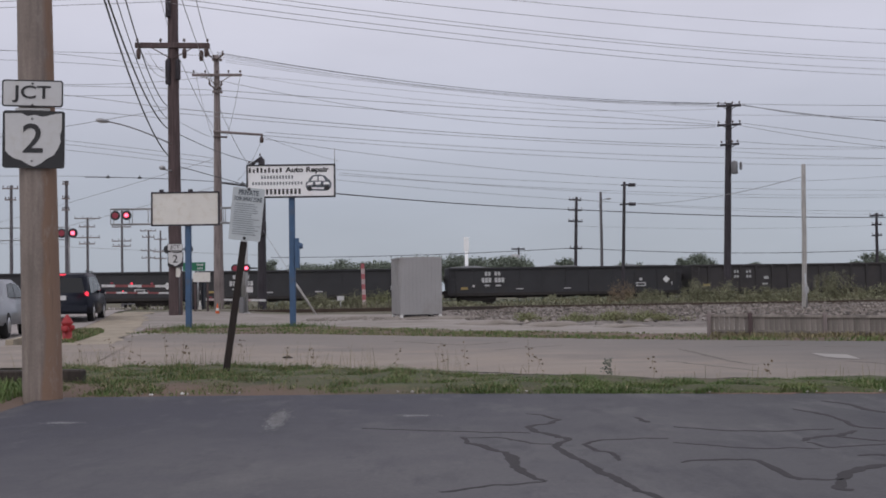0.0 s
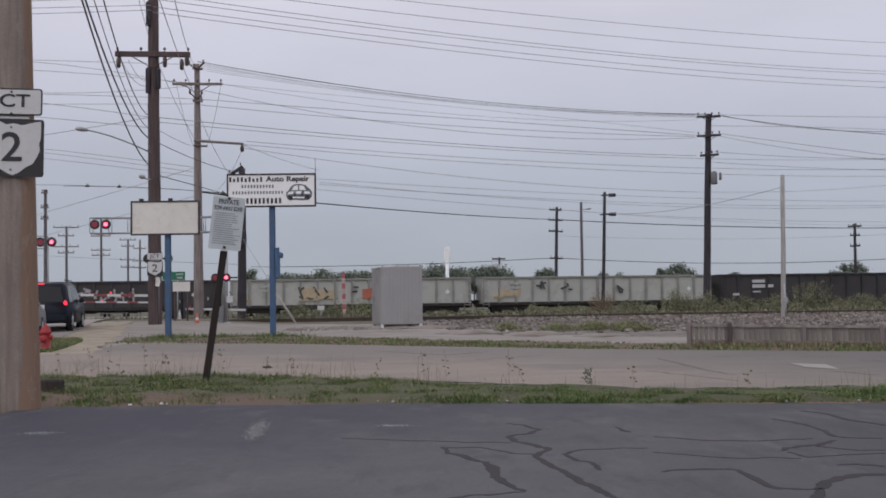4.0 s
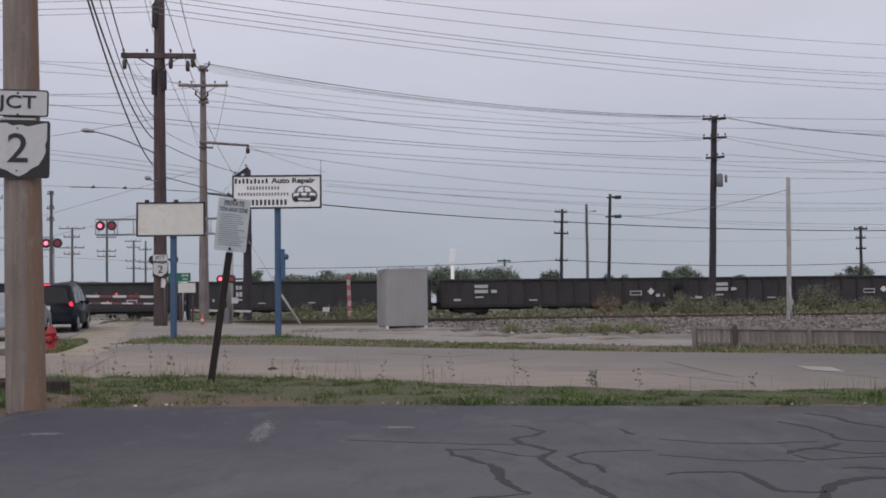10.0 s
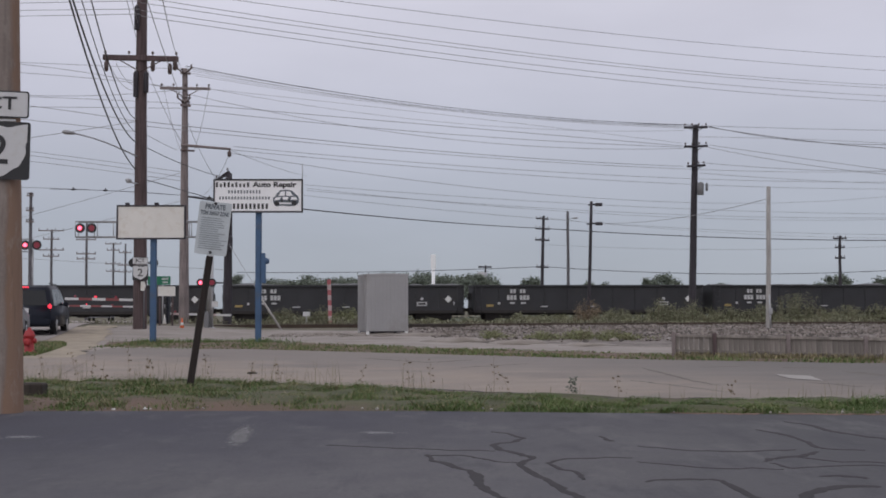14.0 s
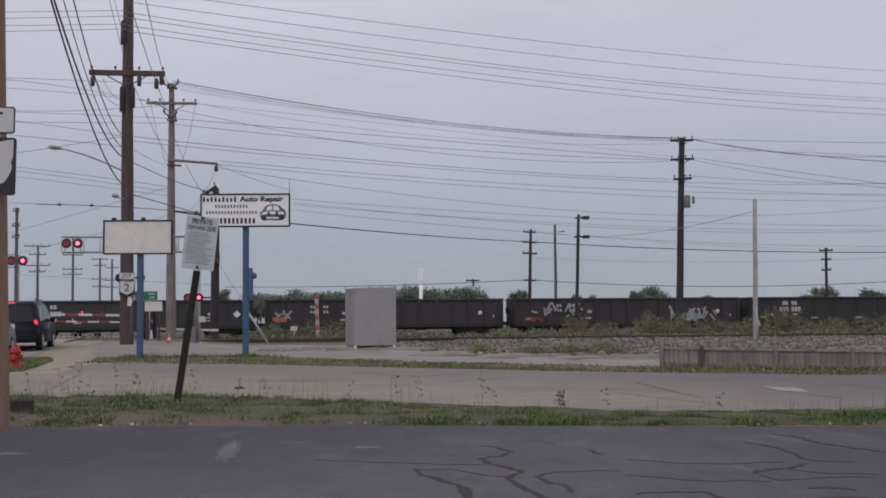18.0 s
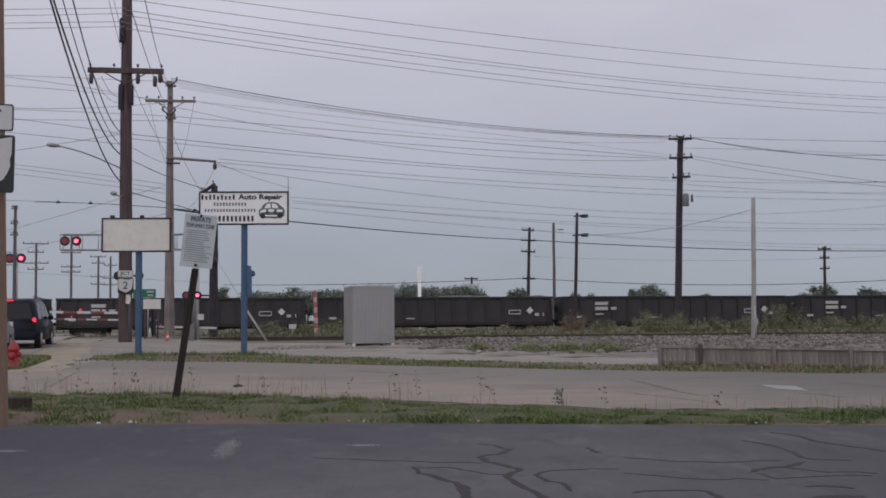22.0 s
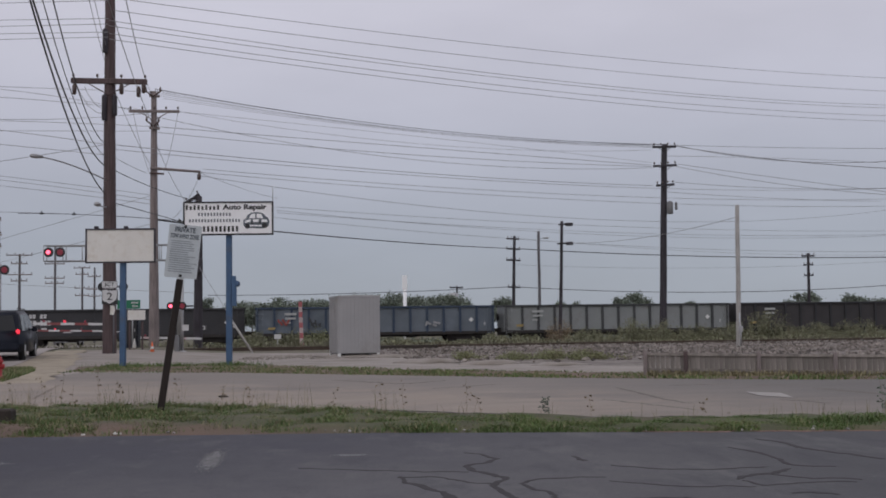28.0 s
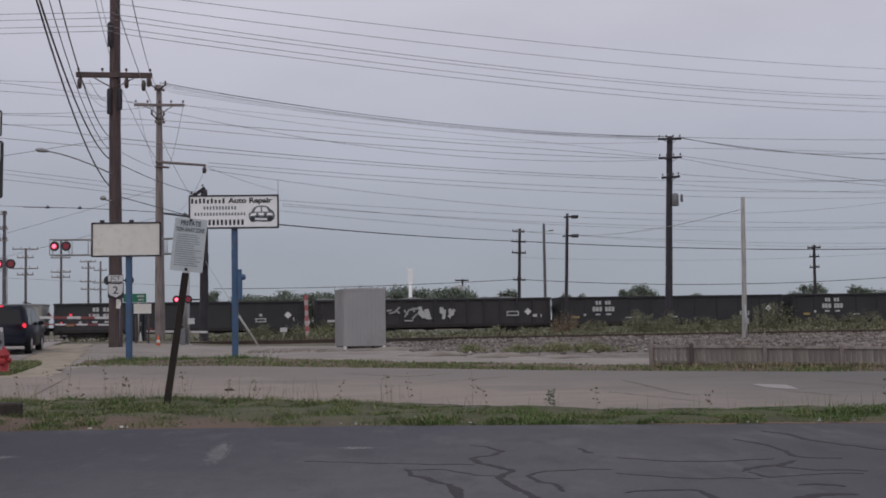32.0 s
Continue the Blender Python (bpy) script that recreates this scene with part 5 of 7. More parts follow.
box(bm, (0, 0, 0.13), (bw - 0.1, bd - 0.1, 0.05))
part("cable_duct", bm, M_INK, bung)
bm = bmesh.new()
box(bm, (-bw / 2 - 0.03, -0.1, 1.9), (0.06, 0.12, 0.12))
box(bm, (-bw / 2 - 0.03, 0.3, 1.15), (0.04, 0.1, 0.14))
part("door_fitting", bm, M_STEEL, bung)

# ---- low board fence ----
fence = thing("low_fence", Matrix(), "low weathered grey board fence with taller posts beside the drive", "fence")
F0, F1 = Vector((5.23, 24.0, 0)), Vector((12.6, 20.6, 0))
fd = (F1 - F0).normalized()
fturn = Matrix.Rotation(math.atan2(fd.y, fd.x), 3, "Z")
flen = (F1 - F0).length
def fence_h(s):
    return 0.455 - 0.012 * s
bmb = []
nb = 84
for i in range(nb):
    s = (i + 0.5) * flen / nb
    h = fence_h(s) * random.uniform(0.92, 0.97)
    bm = bmesh.new()
    box(bm, (0, 0, h / 2 - 0.02), (flen / nb * (0.82 if s < 0.8 else random.uniform(0.93, 1.0)), 0.022, h + 0.04), fturn @ Matrix.Rotation(random.uniform(-0.05, 0.05) if s < 0.8 else random.uniform(-0.006, 0.006), 3, "Y"))
    o = part("board", bm, M_BOARD, fence)
    o.location = F0 + fd * s + fturn @ Vector((0, 0.05 + 0.006 * (i % 2), 0))
for s in (0.0, 0.80, 2.2, 3.6, 5.0, 6.4, 7.8):
    bm = bmesh.new()
    h = fence_h(s) + 0.045
    box(bm, (0, 0, h / 2 - 0.05), (0.075, 0.075, h + 0.1), fturn)
    o = part("post", bevelled(bm, 0.008, 1), M_POLE_RED if 0.5 < s < 1 else M_POLE_MID, fence)
    o.location = F0 + fd * s
for z in (0.44, 0.14):
    bm = bmesh.new()
    box(bm, (0, 0, 0), (flen, 0.035, 0.05), fturn @ Matrix.Rotation(0.012, 3, "Y"))
    o = part("rail", bm, M_BOARD, fence)
    o.location = (F0 + F1) / 2 + fturn @ Vector((0, 0.02, z - 0.05))


# ---- vehicles ----
def vehicle(name, m, label, category, paint, length, width, profile, glass, wheel_r, axles, roof_in):
    """A car body from a side profile (x forward, z up), narrowing to the roof, with its windows, wheels and lamps."""
    th = thing(name, m, label, category)
    bm = bmesh.new()
    rows = []
    half = width / 2
    for s, inset in ((-1, 1), (1, 1)):
        rows.append([bm.verts.new((x, s * (half - roof_in * max(0, (z - 0.85)) / 0.8), z)) for x, z in profile])
    bm.faces.new(rows[0])
    bm.faces.new(rows[1][::-1])
    k = len(profile)
    for i in range(k):
        bm.faces.new((rows[0][(i + 1) % k], rows[0][i], rows[1][i], rows[1][(i + 1) % k]))
    bmesh.ops.recalc_face_normals(bm, faces=bm.faces[:])
    bmesh.ops.bevel(bm, geom=bm.edges[:], offset=0.06, segments=3, affect="EDGES", clamp_overlap=True)
    for f in bm.faces:
        f.smooth = True
    body = part("body", bm, paint, th)
    for pts in glass["side"]:
        for s in (-1, 1):
            bm = bmesh.new()
            v = [bm.verts.new((x, s * (half + 0.006 - roof_in * max(0, (z - 0.85)) / 0.8), z)) for x, z in pts]
            w = [bm.verts.new((x, s * (half - 0.02 - roof_in * max(0, (z - 0.85)) / 0.8), z)) for x, z in pts]
            bm.faces.new(v)
            bm.faces.new(w[::-1])
            for i in range(len(pts)):
                bm.faces.new((v[(i + 1) % len(pts)], v[i], w[i], w[(i + 1) % len(pts)]))
            part("side_window", bm, M_GLASS, th)
    (xa, za), (xb, zb) = glass["rear"]
    bm = bmesh.new()
    ya, yb = half - 0.14 - roof_in * (za - 0.85) / 0.8, half - 0.16 - roof_in * (zb - 0.85) / 0.8
    v = [bm.verts.new(p) for p in ((xa - 0.008, -ya, za), (xa - 0.008, ya, za), (xb - 0.008, yb, zb), (xb - 0.008, -yb, zb))]
    w = [bm.verts.new(p.co + Vector((0.03, 0, -0.005))) for p in v]
    bm.faces.new(v)
    bm.faces.new(w[::-1])
    for i in range(4):
        bm.faces.new((v[(i + 1) % 4], v[i], w[i], w[(i + 1) % 4]))
    part("rear_window", bm, M_GLASS, th)
    for x in axles:
        for s in (-1, 1):
            bm = bmesh.new()
            lathe(bm, (x, s * (half - 0.09), wheel_r), [(wheel_r * 0.6, -0.1), (wheel_r * 0.95, -0.1), (wheel_r, -0.06), (wheel_r, 0.06), (wheel_r * 0.95, 0.105), (wheel_r * 0.6, 0.105)], 20, "Y")
            wh = part("wheel", bm, M_RUBBER, th)
            bm = bmesh.new()
            lathe(bm, (x, s * (half - 0.085), wheel_r), [(0.05, -0.10), (wheel_r * 0.62, -0.10), (wheel_r * 0.62, 0.11), (0.05, 0.115)], 14, "Y")
            part("rim", bm, M_CHROME, wh)
    return th


VAN_TURN = 98.8
van = vehicle("minivan", Matrix.Translation((-13.12, 41.9, 0.09)) @ pose(0, 0, 0, 0, 0, VAN_TURN), "dark navy minivan with lit brake lights waiting at the crossing", "minivan", M_CAR_NAVY, 4.8, 1.9,
    [(-0.12, 0.30), (-0.16, 0.62), (-0.08, 0.95), (0.22, 1.62), (0.45, 1.72), (2.4, 1.74), (3.0, 1.62), (3.75, 1.08), (4.55, 0.92), (4.72, 0.55), (4.66, 0.28)],
    {"side": [[(0.45, 1.02), (0.62, 1.56), (1.35, 1.60), (1.35, 1.02)], [(1.45, 1.02), (1.45, 1.60), (2.35, 1.60), (2.35, 1.02)], [(2.45, 1.02), (2.45, 1.58), (2.85, 1.52), (3.4, 1.08)]], "rear": ((-0.045, 1.03), (0.17, 1.55))}, 0.34, (0.95, 3.85), 0.16)
for s in (-1, 1):
    bm = bmesh.new()
    box(bm, (-0.06, s * 0.84, 0.98), (0.10, 0.13, 0.21))
    part("tail_light", bevelled(bm, 0.045, 3), M_TAIL, van, "lit red tail light")
bm = bmesh.new()
box(bm, (0.20, 0, 1.66), (0.06, 0.22, 0.05))
part("high_brake_light", bm, M_TAIL, van)
bm = bmesh.new()
box(bm, (-0.155, 0, 0.86), (0.02, 0.34, 0.16))
part("number_plate", bm, M_SIGN, van, "white blank number plate")
bm = bmesh.new()
box(bm, (-0.14, 0, 0.48), (0.14, 1.78, 0.22))
part("rear_bumper", bevelled(bm, 0.04, 2), M_CAR_NAVY, van)
for s in (-1, 1):
    bm = bmesh.new()
    tube(bm, (0.6, s * 0.72, 1.79), (2.5, s * 0.72, 1.79), 0.02, seg=6)
    part("roof_rail", bm, M_INK, van)
    bm = bmesh.new()
    box(bm, (2.95, s * 1.02, 1.08), (0.14, 0.2, 0.16))
    part("door_mirror", bevelled(bm, 0.03, 2), M_CAR_NAVY, van)
bm = bmesh.new()
box(bm, (-0.02, 0.25, 1.08), (0.03, 0.7, 0.02), Matrix.Rotation(radians(12), 3, "X"))
part("rear_wiper", bm, M_INK, van)

SEDAN_STOP = Matrix.Translation((-12.42, 35.4, 0.02)) @ pose(0, 0, 0, 0, 0, 100)
sedan = vehicle("sedan", SEDAN_STOP, "silver-grey sedan waiting behind the minivan", "car", M_CAR_SILVER, 4.6, 1.78,
    [(-0.1, 0.32), (-0.14, 0.62), (-0.05, 0.92), (0.55, 0.98), (1.2, 1.36), (1.6, 1.42), (2.5, 1.42), (2.9, 1.34), (3.6, 0.98), (4.4, 0.85), (4.55, 0.55), (4.5, 0.28)],
    {"side": [[(0.95, 0.98), (1.35, 1.30), (1.95, 1.34), (1.95, 0.98)], [(2.05, 0.98), (2.05, 1.34), (2.75, 1.30), (3.35, 0.98)]], "rear": ((0.62, 1.0), (1.18, 1.33))}, 0.31, (0.9, 3.6), 0.22)
for s in (-1, 1):
    bm = bmesh.new()
    box(bm, (-0.08, s * 0.68, 0.80), (0.08, 0.34, 0.15))
    part("tail_light", bevelled(bm, 0.02, 2), M_TAIL_DULL, sedan, "dull red tail light")
bm = bmesh.new()
box(bm, (-0.12, 0, 0.48), (0.12, 1.7, 0.22))
part("rear_bumper", bevelled(bm, 0.04, 2), M_CAR_SILVER, sedan)

far_van = vehicle("white_van", Matrix.Translation(((238 - 784) * 108 / 2154, 108, -0.1)) @ pose(0, 0, 0, 0, 0, 97), "pale van waiting beyond the tracks", "van", M_CAR_SILVER, 4.8, 1.9,
    [(-0.12, 0.30), (-0.16, 0.62), (-0.1, 0.95), (0.0, 1.75), (0.2, 1.9), (2.8, 1.9), (3.3, 1.7), (3.95, 1.1), (4.65, 0.95), (4.8, 0.55), (4.7, 0.28)],
    {"side": [[(1.9, 1.1), (1.9, 1.7), (2.7, 1.7), (3.3, 1.1)]], "rear": ((-0.085, 1.08), (-0.01, 1.65))}, 0.34, (0.95, 3.85), 0.12)
for s in (-1, 1):
    bm = bmesh.new()
    box(bm, (-0.10, s * 0.85, 1.05), (0.08, 0.12, 0.34))
    part("tail_light", bevelled(bm, 0.02, 2), M_TAIL, far_van, "lit red tail light")

# ---- hydrant ----
hyd = thing("fire_hydrant", Matrix.Translation((-8.21, 26.6, 0.04)) @ Matrix.Scale(0.92, 4), "red cast-iron fire hydrant on the grass island", "hydrant")
bm = bmesh.new()
lathe(bm, (0, 0, 0), [(0.155, 0), (0.155, 0.04), (0.115, 0.06), (0.115, 0.38), (0.14, 0.40), (0.14, 0.43), (0.12, 0.45), (0.10, 0.52), (0.045, 0.56), (0.035, 0.61), (0.0, 0.61)], 14)
part("barrel", bm, M_HYDRANT, hyd)
for s in (-1, 1):
    bm = bmesh.new()
    lathe(bm, (s * 0.125, 0, 0.30), [(0.05, -0.05), (0.065, -0.03), (0.065, 0.03), (0.03, 0.05)], 10, "X")
    part("side_cap", bm, M_HYDRANT, hyd)
bm = bmesh.new()
lathe(bm, (0, -0.15, 0.27), [(0.04, -0.06), (0.085, -0.03), (0.085, 0.04), (0.06, 0.05)], 12, "Y")
part("front_cap", bm, M_HYDRANT, hyd)


# ---- crossing signals ----
FLASHING = []


def lamp_pair(th, o, gap, r):
    """Two round signal heads with black backgrounds, which flash in turn."""
    for s in (-1, 1):
        bm = bmesh.new()
        lathe(bm, o + Vector((s * gap, 0, 0)), [(r, -0.02), (r, 0.02), (r * 0.7, 0.12), (r * 0.4, 0.2)], 18, "Y")
        head = part("signal_head", bm, M_INK, th)
        bm = bmesh.new()
        lathe(bm, o + Vector((s * gap, -0.03, 0)), [(r * 0.62, -0.02), (r * 0.62, 0.02), (r * 0.5, 0.03)], 16, "Y")
        part("lens", bm, M_LAMP_DIM, head)
    # one glowing disc that changes from lens to lens, as the lamps flash in turn
    bm = bmesh.new()
    lathe(bm, (0, 0, 0), [(r * 0.42, -0.01), (r * 0.34, 0.01)], 14, "Y")
    flash = part("lit_lens", bm, M_LAMP_ON, th, "lit pinkish red lens")
    FLASHING.append((flash, o + Vector((-gap, -0.065, 0)), o + Vector((gap, -0.065, 0))))


def gate_bars(bm_white, bm_red, o, d, length, n, h=0.14, t=0.04):
    for i in range(n):
        c = o + d * (length * (i + 0.5) / n)
        box(bm_white if i % 2 else bm_red, c, (length / n, t, h), Matrix.Rotation(math.atan2(d.y, d.x), 3, "Z"))


mast = thing("crossing_signal", Matrix.Translation((-8.06, 50.0, 0.1)), "crossing signal mast with flashing red lamps", "crossing signal", "crossing signals")
bm = bmesh.new()
tube(bm, (0, 0, 0), (0, 0, 3.3), 0.06, seg=10)
lathe(bm, (0, 0, 0), [(0.2, 0), (0.2, 0.1), (0.08, 0.14)], 10)
part("mast", bm, M_STEEL, mast)
bm = bmesh.new()
box(bm, (0, 0, 1 + (520 - 475) * 50 / 2154 - 0.1), (0.9, 0.05, 0.06))
part("lamp_arm", bm, M_INK, mast)
lamp_pair(mast, Vector((-0.21, -0.12, 2.05 - 0.1)), 0.23, 0.17)
bm = bmesh.new()
box(bm, (0.14, -0.1, 1.07), (0.26, 0.02, 0.24))
part("small_plate", bm, M_SIGN, mast)
bm = bmesh.new()
box(bm, (-0.20, 0, 0.42), (0.2, 0.3, 0.7))
part("gate_mechanism", bevelled(bm, 0.02, 1), M_CAN, mast)


def gate(name, root, tip, label, lamps=3, red=None):
    root, tip = Vector(root), Vector(tip)
    th = thing(name, Matrix.Translation(root), label, "crossing gate", "crossing gates")
    d = tip - root
    ln = d.length
    d.normalize()
    n = max(5, int(ln / 0.62))
    for i in range(n):
        bm = bmesh.new()
        box(bm, d * (ln * (i + 0.5) / n), (ln / n, 0.05, 0.105), d.to_track_quat("X", "Z").to_matrix())
        part("stripe", bm, (red or M_GATE_RED) if i % 2 else M_SIGN, th)
    for i in range(lamps):
        bm = bmesh.new()
        lathe(bm, d * (ln * (0.25 + 0.3 * i)) + Vector((0, 0, 0.12)), [(0.03, -0.06), (0.05, -0.05), (0.05, 0.01), (0.03, 0.03)], 10)
        part("gate_lamp", bm, M_TAIL if i == 1 else M_LAMP_DIM, th)
    bm = bmesh.new()
    box(bm, Vector((0.2, 0.05, -root.z / 2 + 0.1)), (0.3, 0.3, root.z + 0.1))
    part("gate_mechanism", bevelled(bm, 0.03, 1), M_CAN, th)
    return th


gate("crossing_gate", (-11.72, 52.00, 1.37), (-14.57, 52.00, 1.43), "lowered red and white striped crossing gate")
gate("crossing_gate", (-12.36, 60.00, 0.77), (-8.74, 60.00, 0.66), "lowered striped gate arm across the walk", 1, M_STRIPE_PALE)
gate("crossing_gate", (-17.52, 78.00, 1.12), (-22.94, 78.00, 1.23), "lowered striped gate at the far tracks")


def cantilever(x, y, d, xl, xr, yt, yb, label):
    """A signal bridge arm reaching over the street, with a lamp pair."""
    k = d / 2154
    hz = 526.6 - x * 0.0148
    def w(px, py, dy=0.0):
        return Vector(((px - 784) * k, d + dy, 1 + (hz - py) * k))
    th = thing("cantilever_signal", Matrix.Translation(w(xr, hz) - Vector((0, 0, 1))), label, "crossing signal", "crossing signals")
    o = th.matrix_world.translation
    bm = bmesh.new()
    for dy in (0.0, 0.5):
        for py in (yt, yb):
            tube(bm, w(xl, py, dy) - o, w(xr, py, dy) - o, 0.03, seg=6)
        n = max(3, int((xr - xl) / 30))
        for i in range(n + 1):
            px = xl + (xr - xl) * i / n
            tube(bm, w(px, yt, dy) - o, w(px, yb, dy) - o, 0.02, seg=5)
    part("truss", bm, M_STEEL, th)
    bm = bmesh.new()
    tube(bm, Vector((0, 0.25, 0)), w(xr, yt, 0.25) - o, 0.11, 0.09, 10)
    part("mast", bm, M_STEEL, th)
    lamp_pair(th, w(x, y, -0.15) - o, 10 * k, 8.5 * k)


cantilever(217, 382, 51.5, 197, 430, 370, 397, "cantilever signal arm with a pair of red lamps over the street")
cantilever(121, 413, 95, -50, 121, 402, 424, "far cantilever signal arm with a pair of red lamps")
back = thing("crossing_signal", Matrix.Translation(((331 - 784) * 47 / 2154, 47.5, 0.2)), "dark round signal heads seen from behind beside the tall pole", "crossing signal", "crossing signals")
bm = bmesh.new()
tube(bm, (0, 0, 0), (0, 0, 2.77 - 0.2), 0.05, seg=8)
part("mast", bm, M_INK, back)
bm = bmesh.new()
box(bm, (-19 * 47 / 2154, -0.05, 2.77 - 0.2), (0.8, 0.05, 0.06))
part("lamp_arm", bm, M_INK, back)
for x in (-37, 0):
    bm = bmesh.new()
    lathe(bm, Vector((x * 47 / 2154, -0.1, 2.77 - 0.2)), [(0.17, -0.02), (0.17, 0.02), (0.1, 0.15)], 16, "Y")
    part("signal_head", bm, M_INK, back)

# street name sign and small things near the crossing
sn = thing("street_sign", Matrix.Translation((-10.46, 52, 0.3)), "green street name sign on a thin post", "street sign")
bm = bmesh.new()
tube(bm, (0, 0, -0.3), (0, 0, 2.34 - 0.3), 0.03, seg=6)
part("post", bm, M_STEEL, sn)
bm = bmesh.new()
box(bm, (-0.15, -0.04, 2.19 - 0.3), (0.96, 0.02, 0.36))
plate = part("plate", bm, M_GREEN, sn)
bm = bmesh.new()
for i in range(5):
    box(bm, (-0.02 + i * 0.06, -0.056, 2.26 - 0.3), (0.035, 0.01, 0.09))
for i in range(4):
    box(bm, (0.02 + i * 0.06, -0.056, 2.11 - 0.3), (0.035, 0.01, 0.08))
part("name_bars", bm, M_SIGN, plate)
wb = thing("white_sign", Matrix.Translation((-10.10, 51, 0.25)), "small white sign board on two thin brown posts", "sign", "signs on posts")
bm = bmesh.new()
box(bm, (0, 0, 1.72 - 0.25), (0.72, 0.03, 0.40))
part("plate", bm, M_SIGN_BLANK, wb)
for x in (-0.28, 0.24):
    bm = bmesh.new()
    box(bm, (x, 0.04, 0.45), (0.07, 0.07, 1.5))
    part("post", bm, M_POLE_RED, wb)


def cone(p, k, orange=True):
    th = thing("traffic_cone", Matrix.Translation(p), "orange traffic cone with a white band" if orange else "pale weathered traffic cone", "traffic cone", "traffic cones")
    bm = bmesh.new()
    box(bm, (0, 0, 0.02), (0.36 * k, 0.36 * k, 0.04))
    part("base", bevelled(bm, 0.01, 1), M_ORANGE if orange else M_DUST, th)
    bm = bmesh.new()
    lathe(bm, (0, 0, 0), [(0.14 * k, 0.04), (0.10 * k, 0.28 * k), (0.07 * k, 0.44 * k), (0.03 * k, 0.70 * k)], 14)
    part("cone", bm, M_ORANGE if orange else M_SIGN_BLANK, th)
    bm = bmesh.new()
    lathe(bm, (0, 0, 0), [(0.106 * k, 0.28 * k), (0.076 * k, 0.44 * k)], 14)
    part("band", bm, M_WHITE, th)


dark_case = thing("equipment_case", Matrix.Translation((-10.88, 54.0, 0.3)), "dark blue-black steel equipment case beside the crossing", "equipment cabinet")
bm = bmesh.new()
box(bm, (0, 0, 0.72), (0.62, 0.6, 1.35))
part("body", bevelled(bm, 0.03, 2), M_CAR_NAVY, dark_case)
bm = bmesh.new()
box(bm, (0, -0.31, 0.75), (0.5, 0.02, 1.1))
part("door", bm, M_INK, dark_case)
bm = bmesh.new()
box(bm, (0.18, -0.33, 0.8), (0.03, 0.03, 0.16))
part("handle", bm, M_STEEL, dark_case)
cone((-8.99, 48.50, 0.14), 0.70)
cone((-10.38, 52.00, 0.31), 0.62, False)

# striped marker post by the tracks
mk = thing("marker_post", Matrix.Translation((-3.88, 60.0, height(-3.88, 60.0))), "faded red and white striped marker post", "marker post")
for i in range(9):
    bm = bmesh.new()
    box(bm, (-0.008 * i, 0, 0.1 + i * 0.255), (0.17, 0.09, 0.255))
    part("stripe", bm, M_STRIPE_RED if i % 2 == 0 else M_STRIPE_PALE, mk)
# white antenna beyond the train
M_BRIGHT = mat("fresh_white_panel", (0.94, 0.95, 0.97), 0.35, vary=0.03, bump=0)
tw = thing("white_antenna", Matrix.Translation((2.97, 150, -0.2)), "white panel antenna on a slim pole far beyond the tracks", "antenna")
bm = bmesh.new()
tube(bm, (0, 0, 0), (0, 0, 5.83 + 0.2), 0.24, 0.22, 10)
part("mast", bm, M_BRIGHT, tw)
bm = bmesh.new()
box(bm, (0, 0, 6.70 + 0.2), (0.66, 0.4, 1.75))
part("panel", bevelled(bm, 0.06, 2), M_BRIGHT, tw)
# old tie lying behind the near pole
bm = bmesh.new()
box(bm, (0, 0, 0.075), (1.05, 0.2, 0.19), Matrix.Rotation(radians(-4), 3, "Z"))
solid("timber_beam", bevelled(bm, 0.02, 1), M_TIE, "dark rotting timber beam lying in the grass", "timber", Matrix.Translation((-4.62, 13.9, 0.0)))
# guy post leaning by the blue post
bm = bmesh.new()
tube(bm, (-4.41, 42.00, 0.29), (-5.06, 42.00, 1.31), 0.038, 0.038, 8)
solid("guy_guard", bm, M_POLE_PALE, "pale guard over a slanting guy wire", "guy guard")

# loose bits on the ground
def lump(name, x, y, r, h, material, label, category, seed):
    rng = random.Random(seed)
    bm = bmesh.new()
    bmesh.ops.create_icosphere(bm, subdivisions=2, radius=1.0)
    for v in bm.verts:
        k = 1 + 0.35 * noise.noise(v.co * 1.8 + Vector((seed, 0, 0)))
        v.co = Vector((v.co.x * r * k, v.co.y * r * 0.7 * k, max(-0.02, v.co.z) * h * k))
    for f in bm.faces:
        f.smooth = True
    solid(name, bm, material, label, category, Matrix.Translation((x, y, height(x, y) + 0.01)))


for i, (x, y, r, h) in enumerate(((1.35, 35.3, 1.1, 0.14), (2.9, 32.9, 0.9, 0.12), (-1.2, 44.5, 1.3, 0.10), (4.6, 31.6, 0.8, 0.07), (0.4, 43.0, 1.0, 0.12))):
    lump("dust_mound", x, y, r, h, M_DUST, "low heap of pale limestone dust", "heap", 20 + i)
lump("tar_clod", -2.38, 18.6, 0.08, 0.035, M_TIE, "dark clod of debris on the drive", "debris", 31)
lump("paper_scrap", -2.6, 12.12, 0.024, 0.022, M_WHITE, "crumpled white paper scrap at the verge", "litter", 32)
lump("paper_scrap", -2.9, 12.08, 0.02, 0.015, M_WHITE, "small white paper scrap at the verge", "litter", 33)
for i, (x, y, a) in enumerate(((0.7, 50.9, 8), (1.6, 51.1, 2), (-0.2, 50.6, 14))):
    bm = bmesh.new()
    box(bm, (0, 0, 0.09), (1.5, 0.22, 0.17), Matrix.Rotation(radians(a), 3, "Z"))
    solid("loose_tie", bevelled(bm, 0.02, 1), M_TIE, "old dark tie lying beside the track", "railway tie", Matrix.Translation((x, y, height(x, y) + 0.03)), "loose ties")
